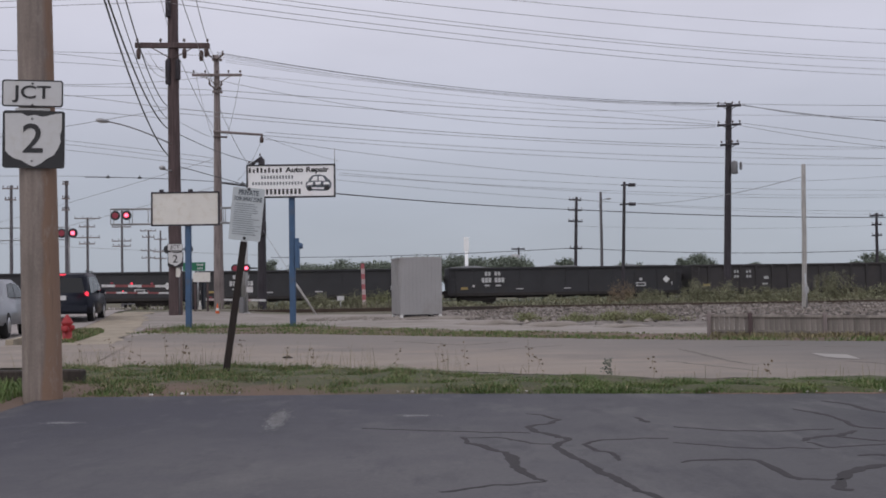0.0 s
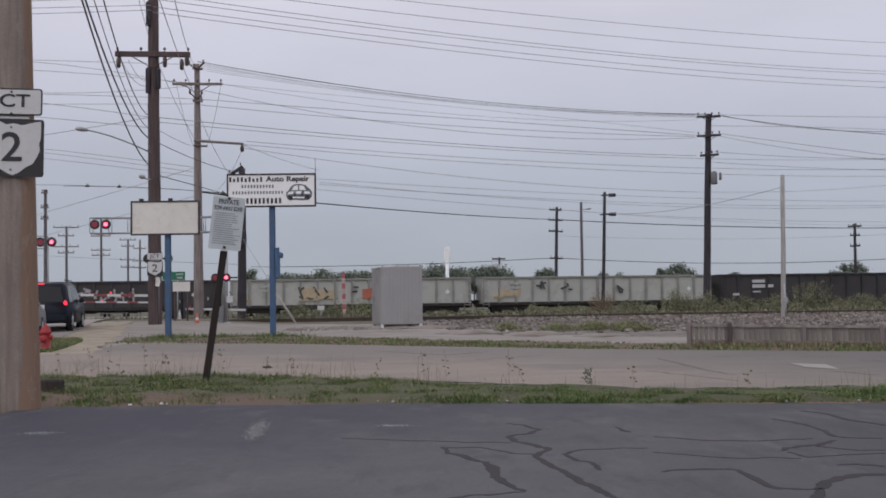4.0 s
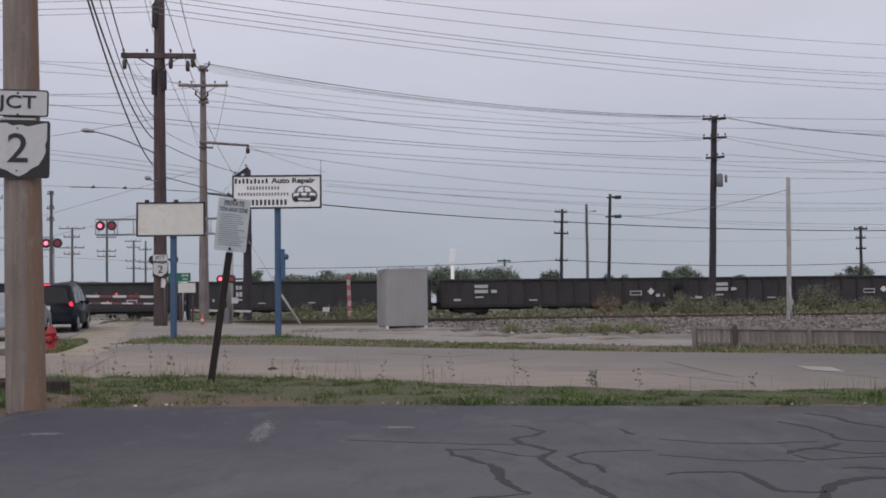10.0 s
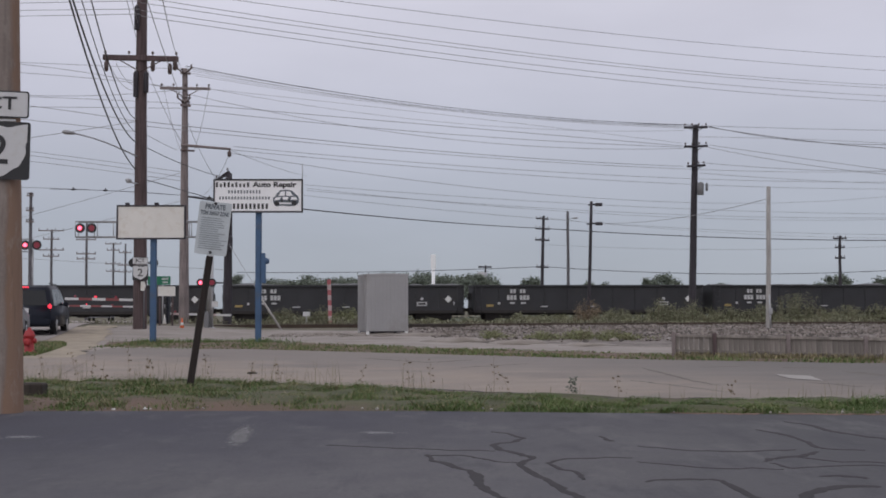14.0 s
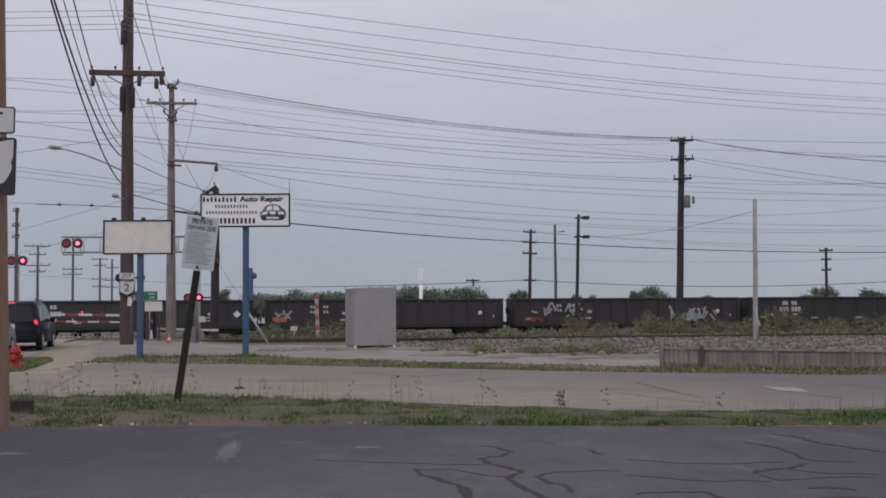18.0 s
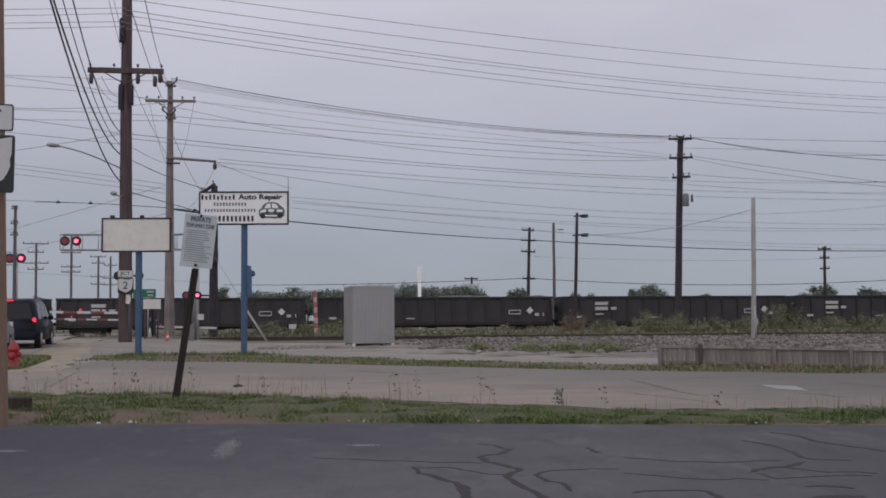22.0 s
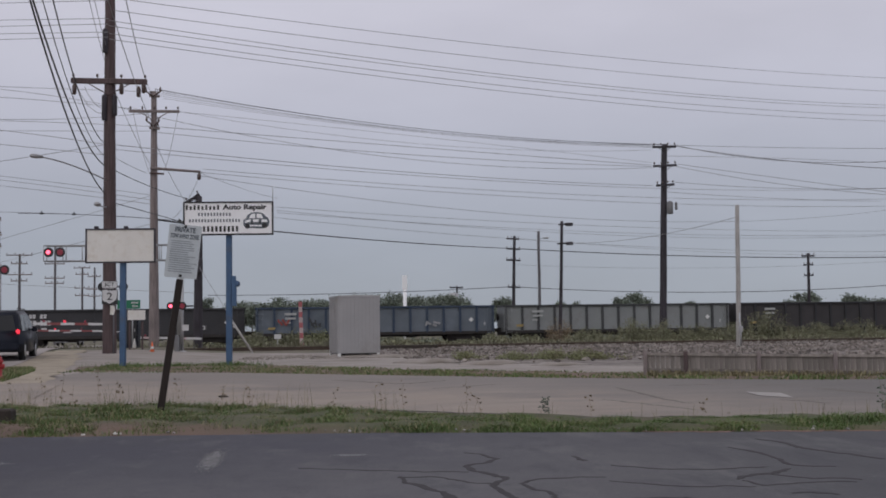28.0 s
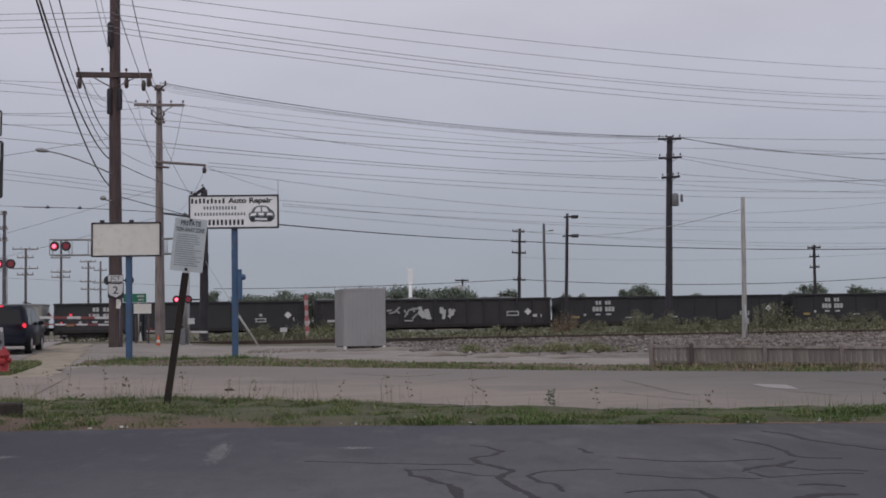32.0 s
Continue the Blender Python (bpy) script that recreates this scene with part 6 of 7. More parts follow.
mp_ = thing("track_marker", Matrix.Translation((-5.05, 60, height(-5, 60))), "small white marker plate on a short stake", "marker")
bm = bmesh.new()
box(bm, (0, 0, 0.71 - height(-5, 60)), (0.34, 0.02, 0.22))
part("plate", bm, M_SIGN, mp_)
bm = bmesh.new()
box(bm, (0, 0.03, 0.25), (0.05, 0.04, 0.55))
part("stake", bm, M_STEEL, mp_)


# ---- overhead wires ----
def wire(p0, p1, sag, r=0.014, material=None, lo=0.0, hi=1.0, label="thin grey overhead wire"):
    """A hanging wire between two places; lo and hi carry the same curve on past them."""
    p0, p1 = Vector(p0), Vector(p1)
    n = 26
    pts = []
    for i in range(n + 1):
        k = lo + (hi - lo) * i / n
        p = p0.lerp(p1, k)
        p.z -= 4 * sag * k * (1 - k)
        pts.append(p)
    verts, faces = [], []
    for i, p in enumerate(pts):
        d = (pts[min(n, i + 1)] - pts[max(0, i - 1)]).normalized()
        a = d.cross(Vector((0, 0, 1))).normalized() if abs(d.z) < 0.95 else Vector((1, 0, 0))
        b = a.cross(d)
        verts += [tuple(p + (a * math.cos(q) + b * math.sin(q)) * r) for q in (0, 2.094, 4.189)]
    for i in range(n):
        for j in range(3):
            faces.append((3 * i + j, 3 * i + (j + 1) % 3, 3 * i + 3 + (j + 1) % 3, 3 * i + 3 + j))
    ob = raw("overhead_wire", verts, faces, material or M_WIRE_PALE, label, "overhead wire")
    ob["group"] = "overhead wires"
    return ob


HIGH = [
    ((3.01, 52.00, 13.48), (25.87, 70.00, 15.73), 0.12), ((-1.72, 48.00, 12.54), (25.85, 70.00, 14.93), 0.19), ((-4.56, 45.00, 11.73), (25.83, 70.00, 14.05), 0.30),
    ((-4.56, 45.00, 11.56), (25.82, 70.00, 13.88), 0.28), ((-4.56, 45.00, 11.27), (25.81, 70.00, 13.42), 0.28), ((-4.56, 45.00, 11.06), (25.80, 70.00, 13.09), 0.28),
]
for (a, b, s), lo in zip(HIGH, (-0.54, -0.27, -0.15, -0.15, -0.15, -0.15)):
    wire(a, b, s, 0.0125, lo=lo, hi=1.5)
# the same conductors beyond the tall pole, running level down the street
for a, b in (((-9.16, 41.40, 11.69), (-13.80, 44.00, 12.30)), ((-9.16, 41.40, 11.50), (-13.80, 44.00, 12.07)), ((-9.17, 41.40, 11.22), (-13.80, 44.00, 11.80)), ((-9.17, 41.40, 11.05), (-13.80, 44.00, 11.59)), ((-9.29, 42.00, 12.48), (-13.79, 44.00, 12.92))):
    wire(a, b, 0.0, 0.012, hi=3.0)
for a, b in (((-10.00, 42.00, 12.63), (-10.50, 46.80, 11.41)), ((-9.82, 42.00, 12.63), (-10.45, 46.80, 11.98))):
    wire(a, b, 0.05, 0.012, lo=-0.6)
# heavy cable and conductors between the crossing poles and the yard pole
for a, b, s, r in (
    ((-11.02, 60.00, 12.98), (16.42, 70.00, 11.59), 0.58, 0.0165), ((-11.02, 60.00, 12.87), (16.52, 70.00, 11.56), 0.65, 0.010), ((-11.02, 60.00, 12.78), (16.09, 70.00, 11.50), 0.50, 0.010),
    ((-10.59, 60.00, 12.50), (16.02, 70.00, 11.40), 0.44, 0.009), ((-11.02, 60.00, 12.92), (16.35, 70.00, 11.56), 0.53, 0.009), ((-11.02, 60.00, 12.67), (16.22, 70.00, 11.46), 0.49, 0.009), ((-9.81, 60.00, 11.84), (16.02, 70.00, 11.27), 0.70, 0.009), ((-10.32, 60.00, 11.88), (15.87, 70.00, 10.52), -0.06, 0.009),
    ((-10.97, 60.00, 11.10), (16.06, 70.00, 10.35), 0.02, 0.015), ((-10.88, 60.00, 10.81), (15.87, 70.00, 10.29), 0.26, 0.014), ((-12.14, 60.00, 11.87), (16.00, 70.00, 10.22), 0.97, 0.013),
    ((-10.28, 47.00, 8.23), (15.91, 70.00, 9.17), 0.25, 0.015),
):
    wire(a, b, s, r, M_WIRE if r > 0.016 else None, label="dark heavy overhead cable" if r > 0.016 else "thin grey overhead wire")
for a, b, s in (
    ((-10.94, 50.00, 8.50), (29.35, 80.00, 9.95), 0.51), ((-8.66, 60.00, 8.98), (30.07, 82.00, 9.49), 0.41), ((-8.80, 60.00, 8.82), (30.06, 82.00, 9.03), 0.40),
    ((-6.49, 75.00, 8.60), (34.77, 95.00, 8.35), 0.32), ((-6.32, 75.00, 8.25), (34.76, 95.00, 7.99), 0.41), ((-6.32, 75.00, 8.39), (34.75, 95.00, 7.82), 0.57),
    ((-6.67, 75.00, 7.97), (34.72, 95.00, 6.71), 0.47), ((16.66, 70.00, 10.90), (29.41, 80.00, 12.01), -0.04), ((16.62, 70.00, 8.80), (29.34, 80.00, 9.28), 0.05),
    ((-8.81, 60.00, 8.65), (30.11, 90.00, 8.84), 0.91), ((13.69, 125.00, 7.48), (44.66, 125.00, 7.07), 0.32), ((13.75, 125.00, 10.27), (44.69, 125.00, 8.18), 0.33),
):
    wire(a, b, s, 0.013, hi=1.5)
wire((-9.27, 64.00, 6.61), (13.73, 125.00, 9.16), 0.19, 0.042, M_WIRE, label="dark sagging overhead cable")
wire((13.73, 125.00, 9.16), (44.68, 125.00, 7.89), 0.22, 0.05, M_WIRE, hi=1.6, label="dark sagging overhead cable")
wire((-19.71, 140.00, 5.13), (13.65, 125.00, 5.21), 0.24, 0.036, M_WIRE, label="dark low overhead cable")
wire((13.65, 125.00, 5.21), (44.59, 125.00, 4.52), 0.40, 0.036, M_WIRE, hi=1.6, label="dark low overhead cable")
wire((11.43, 76.00, 6.31), (14.92, 50.00, 5.50), 0.37, 0.013)
for a, b, s, r in (
    ((17.01, 70.00, 11.55), (25.75, 70.00, 11.32), 0.02, 0.013), ((17.33, 70.00, 11.48), (22.79, 62.00, 9.33), 0.08, 0.022), ((17.33, 70.00, 11.54), (22.79, 62.00, 9.39), 0.20, 0.015),
    ((17.37, 70.00, 10.43), (22.76, 62.00, 8.31), 0.01, 0.014), ((17.30, 70.00, 10.30), (22.75, 62.00, 8.02), 0.10, 0.014), ((16.96, 70.00, 9.39), (25.69, 70.00, 8.90), 0.09, 0.013),
):
    wire(a, b, s, r, hi=1.7)
# service drops down to the tall pole
for a, b, s, r in (
    ((-7.20, 26.00, 7.37), (-10.56, 47.00, 6.39), 0.25, 0.024), ((-7.12, 26.00, 7.37), (-10.53, 47.00, 7.42), 0.25, 0.024), ((-7.47, 28.00, 7.85), (-10.53, 47.00, 7.79), 0.25, 0.014),
    ((-7.26, 28.00, 7.85), (-10.52, 47.00, 8.28), 0.25, 0.018),
):
    wire(a, b, 0.5, r, M_WIRE, lo=-0.5, label="black service cable hanging to the tall pole")
for a, b, s, r in (((-7.23, 34.00, 9.29), (-11.00, 60.00, 10.96), 0.25, 0.014), ((-6.83, 34.00, 9.29), (-11.23, 60.00, 12.85), 0.25, 0.014)):
    wire(a, b, 0.2, r, lo=-0.4)
# lines running off behind the near pole
for a, b, s in (
    ((-27.40, 60.00, 13.48), (-11.04, 60.00, 12.82), 0.01), ((-27.40, 60.00, 13.31), (-12.14, 60.00, 11.93), -0.49), ((-27.40, 60.00, 12.92), (-11.55, 60.00, 11.92), -0.23), ((-27.40, 60.00, 12.47), (-10.32, 60.00, 11.90), 0.68),
    ((-27.40, 60.00, 11.62), (-11.02, 60.00, 11.10), -0.09), ((-27.40, 60.00, 11.62), (-10.39, 47.00, 8.21), -0.23), ((-27.40, 60.00, 11.00), (-10.94, 60.00, 10.87), 0.00), ((-27.40, 60.00, 11.06), (-10.40, 47.00, 7.81), -0.06),
    ((-31.96, 70.00, 11.03), (-11.08, 60.00, 7.70), -0.16), ((-31.96, 70.00, 10.77), (-11.08, 60.00, 7.45), -0.21), ((-31.96, 70.00, 10.44), (-11.08, 60.00, 7.25), -0.16),
    ((-25.11, 55.00, 7.65), (-10.46, 47.00, 8.23), 0.08), ((-32.81, 80.00, 5.02), (-11.08, 60.00, 7.73), 0.11), ((-36.91, 90.00, 4.26), (-11.09, 60.00, 6.33), 0.16), ((-38.96, 95.00, 5.55), (-9.48, 64.00, 3.01), 0.06),
    ((-27.39, 60.00, 6.91), (-9.45, 64.00, 6.71), -0.31),
):
    wire(a, b, s, 0.013)
wire((-17.62, 60.00, 6.87), (-9.45, 64.00, 6.68), -0.12, 0.016, M_WIRE, label="dark cable with small clips")
for x, r in ((-16.6, 0.05), (-15.2, 0.05), (-13.6, 0.05), (-10.4, 0.06), (-9.9, 0.06)):
    f = (x + 17.62) / 8.17
    th = thing("cable_clip", Matrix.Translation((x, 60.0 + 4.0 * f, 6.87 - 0.19 * f + 0.48 * f * (1 - f))), "small dark clip on an overhead cable", "clip", "cable clips")
    bm = bmesh.new()
    lathe(bm, (0, 0, 0), [(0.02, -0.12), (r, -0.08), (r, 0.06), (0.03, 0.11)], 7, "X")
    box(bm, (0, 0, 0.05), (0.04, 0.04, 0.14))
    part("clamp", bm, M_WIRE, th)
for a, b, s in (
    ((-12.08, 60.00, 11.82), (-11.29, 60.00, 8.85), 0.25), ((-9.90, 60.00, 11.78), (-10.57, 60.00, 8.84), 0.25), ((-10.95, 60.00, 10.25), (-9.82, 63.00, 7.45), 0.25), ((-10.50, 47.00, 7.95), (-11.41, 60.00, 8.80), 0.06),
    ((-10.48, 47.00, 11.15), (-11.18, 60.00, 9.13), 0.25), ((-8.86, 60.00, 8.59), (-10.59, 63.00, 6.87), 0.25), ((-8.86, 60.00, 8.82), (-6.31, 75.00, 9.12), 0.10), ((-11.58, 47.00, 10.45), (-10.49, 47.00, 9.47), 0.35), ((-11.32, 47.00, 10.49), (-10.49, 47.00, 9.64), 0.26),
):
    wire(a, b, s, 0.012)
for a, b, s, r in (((-10.18, 47.00, 7.24), (-9.44, 64.00, 7.84), 0.16, 0.018), ((-10.13, 47.00, 5.96), (-9.45, 64.00, 6.47), -0.01, 0.020), ((-11.20, 60.00, 6.55), (-10.00, 63.00, 6.57), -0.00, 0.05)):
    wire(a, b, s, r, M_WIRE, label="dark cable between the crossing poles")
# guy wire in its guard
wire((-9.47, 64.00, 4.41), (-4.37, 42.00, 0.23), 0.0, 0.014, M_WIRE_PALE)

# ---- sealed cracks in the lot ----
def ribbon(name, pts, w, material, lift, label, category, seed=0, edge=0.5):
    """A wavering flat band along points of the ground."""
    rng = random.Random(seed)
    fine = []
    for (x0, y0), (x1, y1) in zip(pts, pts[1:]):
        n = max(1, int(math.dist((x0, y0), (x1, y1)) / 0.03))
        fine += [(x0 + (x1 - x0) * i / n, y0 + (y1 - y0) * i / n) for i in range(n)]
    fine.append(pts[-1])
    verts, faces = [], []
    for i, (x, y) in enumerate(fine):
        a, b = fine[max(0, i - 1)], fine[min(len(fine) - 1, i + 1)]
        d = Vector((b[0] - a[0], b[1] - a[1], 0))
        s = Vector((-d.y, d.x, 0)).normalized() if d.length > 1e-6 else Vector((0, 1, 0))
        taper = min(1.0, 0.25 + 4.0 * i / len(fine), 0.25 + 4.0 * (len(fine) - i) / len(fine))
        k = w * taper * (0.8 + 0.4 * noise.noise(Vector((x * 3, y * 3, seed)))) + rng.uniform(0, 0.006)
        k *= 1 + edge * noise.noise(Vector((x * 14, y * 14, seed + 9))) + rng.uniform(-edge, edge) * 0.4
        wx = 0.05 * noise.noise(Vector((x * 5, y * 5, seed + 3))) + 0.03 * noise.noise(Vector((x * 15, y * 15, seed + 4)))
        wy = 0.16 * noise.noise(Vector((x * 4, y * 4, seed + 5))) + 0.07 * noise.noise(Vector((x * 11, y * 11, seed + 6)))
        x, y = x + wx * edge * 1.6, y + wy * edge * 1.6
        z = height(x, y)
        for q, up in ((-1, -0.004), (-0.8, 0), (0.8, 0), (1, -0.004)):
            verts.append((x + s.x * k * q, y + s.y * k * q, z + lift + up))
    for i in range(len(fine) - 1):
        for j in range(3):
            faces.append((4 * i + j, 4 * i + 4 + j, 4 * i + 5 + j, 4 * i + 1 + j))
    ob = raw(name, verts, faces, material, label, category)
    ob["group"] = "sealed cracks"
    return ob


def curve_through(pts, n=7):
    """A smooth line through points."""
    out = []
    for i in range(len(pts) - 1):
        p = [Vector(pts[max(0, min(len(pts) - 1, i + k))]) for k in (-1, 0, 1, 2)]
        for j in range(n):
            t = j / n
            q = 0.5 * (2 * p[1] + (p[2] - p[0]) * t + (2 * p[0] - 5 * p[1] + 4 * p[2] - p[3]) * t * t + (3 * p[1] - p[0] - 3 * p[2] + p[3]) * t ** 3)
            out.append((q.x, q.y))
    return out + [pts[-1]]


CRACKS = [
    ([(0.65, 9.83), (0.79, 9.59), (0.85, 9.29), (0.76, 9.03), (0.62, 8.86), (0.63, 8.58), (0.75, 8.24), (0.82, 8.10), (0.76, 7.96), (0.71, 7.85), (0.71, 7.57), (0.83, 6.84), (0.90, 6.29), (1.00, 5.85), (1.08, 5.34)], 0.030),
    ([(0.12, 8.31), (0.16, 7.97), (0.29, 7.67), (0.38, 7.35), (0.40, 6.84), (0.45, 6.52), (0.52, 6.36)], 0.034), ([(0.52, 6.36), (0.32, 6.25), (0.14, 6.18), (-0.03, 6.03)], 0.016),
    ([(0.12, 8.25), (0.35, 8.25), (0.56, 7.93), (0.72, 7.88)], 0.012), ([(1.33, 6.92), (1.47, 7.06), (1.65, 7.14), (1.76, 7.03), (1.79, 6.74), (1.80, 6.43), (1.89, 6.29), (1.99, 6.24)], 0.028),
    ([(1.99, 6.24), (2.15, 6.50), (2.30, 6.64), (2.59, 6.74)], 0.05), ([(2.04, 6.27), (1.93, 6.00), (1.98, 5.93)], 0.035), ([(1.45, 8.03), (1.08, 8.04), (0.90, 7.88), (0.92, 7.60), (1.00, 7.33), (1.01, 7.04)], 0.016),
    ([(2.28, 7.81), (2.41, 8.00), (2.58, 8.07), (2.80, 8.33)], 0.03), ([(2.30, 7.75), (2.37, 7.52), (2.64, 7.59), (2.96, 7.53)], 0.015), ([(2.80, 9.87), (2.91, 9.50), (2.92, 9.00), (2.90, 8.56), (3.16, 8.42)], 0.022),
    ([(3.25, 10.50), (3.36, 10.18), (3.37, 9.69), (3.50, 9.32), (3.66, 8.78)], 0.032), ([(1.47, 9.37), (1.49, 9.04)], 0.028), ([(1.64, 8.73), (2.00, 8.44), (2.38, 8.42), (2.68, 8.48)], 0.016),
    ([(1.47, 7.85), (1.85, 7.52), (2.28, 7.45)], 0.010), ([(-0.61, 8.92), (-0.03, 8.70), (0.60, 8.48)], 0.010), ([(2.39, 7.08), (2.54, 7.12), (2.66, 7.01)], 0.03), ([(2.58, 8.07), (2.72, 7.84), (3.04, 7.72)], 0.014),
]
for i, (pts, w) in enumerate(CRACKS):
    ribbon("sealed_crack", curve_through(pts), w * 1.08, M_TAR, 0.0075, "dark tar sealed crack wandering across the asphalt", "crack", i, 0.38)
M_SCUFF = mat("pale_scuff", (0.27, 0.268, 0.275), 0.85, vary=0.4, scale=8, fine=60)
rng = random.Random(5)
for i, (cx, cy, rx, ry, n) in enumerate(((*(-1.32, 9.64), 0.065, 0.62, 2600), (*(-0.24, 9.78), 0.12, 0.08, 300), (*(-3.01, 9.62), 0.14, 0.09, 300))):
    # many small worn flecks, thickest in the middle
    verts, faces = [], []
    for _ in range(n):
        v = rng.gauss(0, 0.5)
        x, y, r = cx + rng.gauss(0, 0.5) * rx - 0.07 * v * ry, cy + v * ry, rng.uniform(0.002, 0.006)
        b = len(verts)
        for q in range(5):
            a = q * 1.2566 + rng.uniform(-0.4, 0.4)
            verts.append((x + math.cos(a) * r * 1.4, y + math.sin(a) * r * 2.0, height(x, y) + 0.006 + 0.0002 * (len(faces) % 5)))
        faces.append(tuple(range(b, b + 5)))
    raw("pale_scuff", verts, faces, M_SCUFF, "pale worn scuff on the asphalt", "scuff", "stuff")
for i, (pts, w) in enumerate((([(3.80, 19.79), (3.81, 16.31), (3.92, 15.30)], 0.05), ([(4.78, 20.07), (5.88, 20.32)], 0.06), ([(3.74, 14.08), (3.49, 14.96), (3.01, 16.51)], 0.03), ([(6.05, 19.66), (6.77, 19.62)], 0.10), ([(5.27, 15.93), (5.61, 14.89)], 0.07),
        ([(-0.96, 24.34), (0.35, 22.15), (1.24, 23.29)], 0.10), ([(0.89, 20.30), (2.14, 21.56)], 0.05), ([(6.65, 18.54), (7.00, 16.55)], 0.12))):
    ribbon("drive_crack", pts, w, M_CRACK_DIRT, 0.010, "dirt-filled crack in the drive", "crack", 60 + i)
# dark strip painting the shadow under the drive's edge
ribbon("verge_shadow_line", [(-0.3, 15.06), (0.1, 14.74), (1.3, 13.84), (2.5, 12.98), (3.4, 13.02)], 0.075, M_TIE, 0.028, "dark painted shadow line between the drive and the verge", "crack", 90)
M_SOIL = mat("red_brown_soil", (0.20, 0.125, 0.098), 0.95, vary=0.4, scale=3, fine=30, bump=0.5)
ribbon("soil_fringe", [(2.2, 11.47), (3.0, 11.36), (4.1, 11.18), (6.0, 11.10), (9.0, 11.03)], 0.065, M_SOIL, 0.011, "red-brown soil along the lot's edge", "soil", 91)["group"] = ""
# paler slab let into the drive
sheet("pale_slab", [(5.24, 16.74), (5.52, 16.13)], [(5.35, 17.76), (5.73, 17.34)], M_PATCH, 0.014, 6, 3, label="pale concrete patch in the drive", category="patch")

# ---- grass, weeds, stones ----
def blades(name, n, where, tall, material, label, width=0.006, lean=0.5, seed=1):
    """Loose grass: where(rng) gives x, y and a size, or None."""
    rng = random.Random(seed)
    verts, faces = [], []
    for _ in range(n):
        p = where(rng)
        if p is None:
            continue
        x, y, k = p
        z = height(x, y)
        h = rng.uniform(*tall) * k
        a, w = rng.uniform(0, 6.283), width * rng.uniform(0.7, 1.5)
        dx, dy = math.cos(a) * h * lean * rng.uniform(0.1, 1.0), math.sin(a) * h * lean * rng.uniform(0.1, 1.0)
        c, s = math.cos(a + 1.57 + rng.uniform(-0.6, 0.6)) * w, math.sin(a + 1.57) * w
        b = len(verts)
        verts += [(x - c, y - s, z), (x + c, y + s, z), (x + dx * 0.4 + c * 0.8, y + dy * 0.4 + s * 0.8, z + h * 0.6), (x + dx * 0.4 - c * 0.8, y + dy * 0.4 - s * 0.8, z + h * 0.6), (x + dx, y + dy, z + h)]
        faces += [(b, b + 1, b + 2, b + 3), (b + 3, b + 2, b + 4)]
    return raw(name, verts, faces, material, label, "grass", "stuff")


def line_y(line, x):
    for (x0, y0), (x1, y1) in zip(line, line[1:]):
        if x0 <= x <= x1:
            return y0 + (y1 - y0) * (x - x0) / (x1 - x0)
    return line[-1][1]


def on_verge(rng):
    x = rng.uniform(-5.4, 11.5)
    lo, hi = line_y(LOT_EDGE, max(x, -3.95)) + 0.03, line_y(VERGE_BACK, x)
    y = lo + (hi - lo) * rng.random() ** 0.9
    if x < -3.9 and y < 12.2:
        return None
    q = noise.noise(Vector((x * 0.9, y * 1.3, 4)))
    thin = 1 - 0.8 * smooth(-0.4, 0.8, x)
    bare = smooth(-3.2, -2.4, x) * (1 - smooth(-0.6, 0.4, x)) * (1 - smooth(lo + 0.35, lo + 0.9, y))
    if rng.random() < bare * (0.62 + 0.9 * q) + thin * (max(0, -q - 0.08) * 2.2 + max(0, noise.noise(Vector((x * 2.6, y * 2.0, 14))) - 0.1) * 1.6) + 0.6 * (1 - smooth(lo, lo + 0.25, y)) * (0.55 + noise.noise(Vector((x * 2.0, 3, 8))) * 1.5):
        return None
    clump = smooth(-0.25, 0.35, noise.noise(Vector((x * 3.1, y * 2.2, 21))))
    if rng.random() > (0.45 if x < 0 else 0.65) + 0.55 * clump:
        return None
    back = smooth(hi - 0.9, hi - 0.1, y) * smooth(-0.9, 0.3, x)
    return x, y, (0.5 + 0.75 * clump + 0.4 * max(0, q)) * (1 - 0.68 * back)


blades("verge_grass", 290000, on_verge, (0.015, 0.06), M_BLADE, "short green and yellowing grass on the verge", 0.0036, 1.3, 11)
blades("wispy_grass", 420, lambda r: (lambda x: (x, line_y(VERGE_BACK, x) - abs(r.gauss(0, 0.7)), 1.0) if noise.noise(Vector((x * 1.1, 1, 3))) > -0.25 else None)(-5.4 + 5.6 * r.random() ** 1.2), (0.14, 0.42), M_DRYBLADE, "thin wispy seeding grass at the verge's back", 0.0016, 0.55, 33)
blades("wispy_rim", 160, lambda r: (lambda x: (x, line_y(VERGE_BACK, x) - abs(r.gauss(0, 0.3)), 1.0))(r.uniform(0, 10)), (0.08, 0.25), M_DRYBLADE, "thin seeding grass along the drive", 0.0022, 0.6, 34)
blades("verge_tufts", 16000, lambda r: (lambda p: p if p and noise.noise(Vector((p[0] * 1.7, p[1] * 1.7, 7))) > 0.12 else None)(on_verge(r)), (0.04, 0.11), M_BLADE, "taller tufts of grass on the verge", 0.0042, 1.0, 31)
blades("verge_straw_thick", 34000, lambda r: (lambda p: p if p and p[0] < 0.5 + r.gauss(0, 1.2) else None)(on_verge(r)), (0.03, 0.09), M_DRYBLADE, "dry straw matted in the verge's street end", 0.004, 1.1, 36)
blades("verge_straw", 16000, on_verge, (0.02, 0.08), M_DRYBLADE, "dry straw among the verge's grass", 0.004, 1.2, 32)


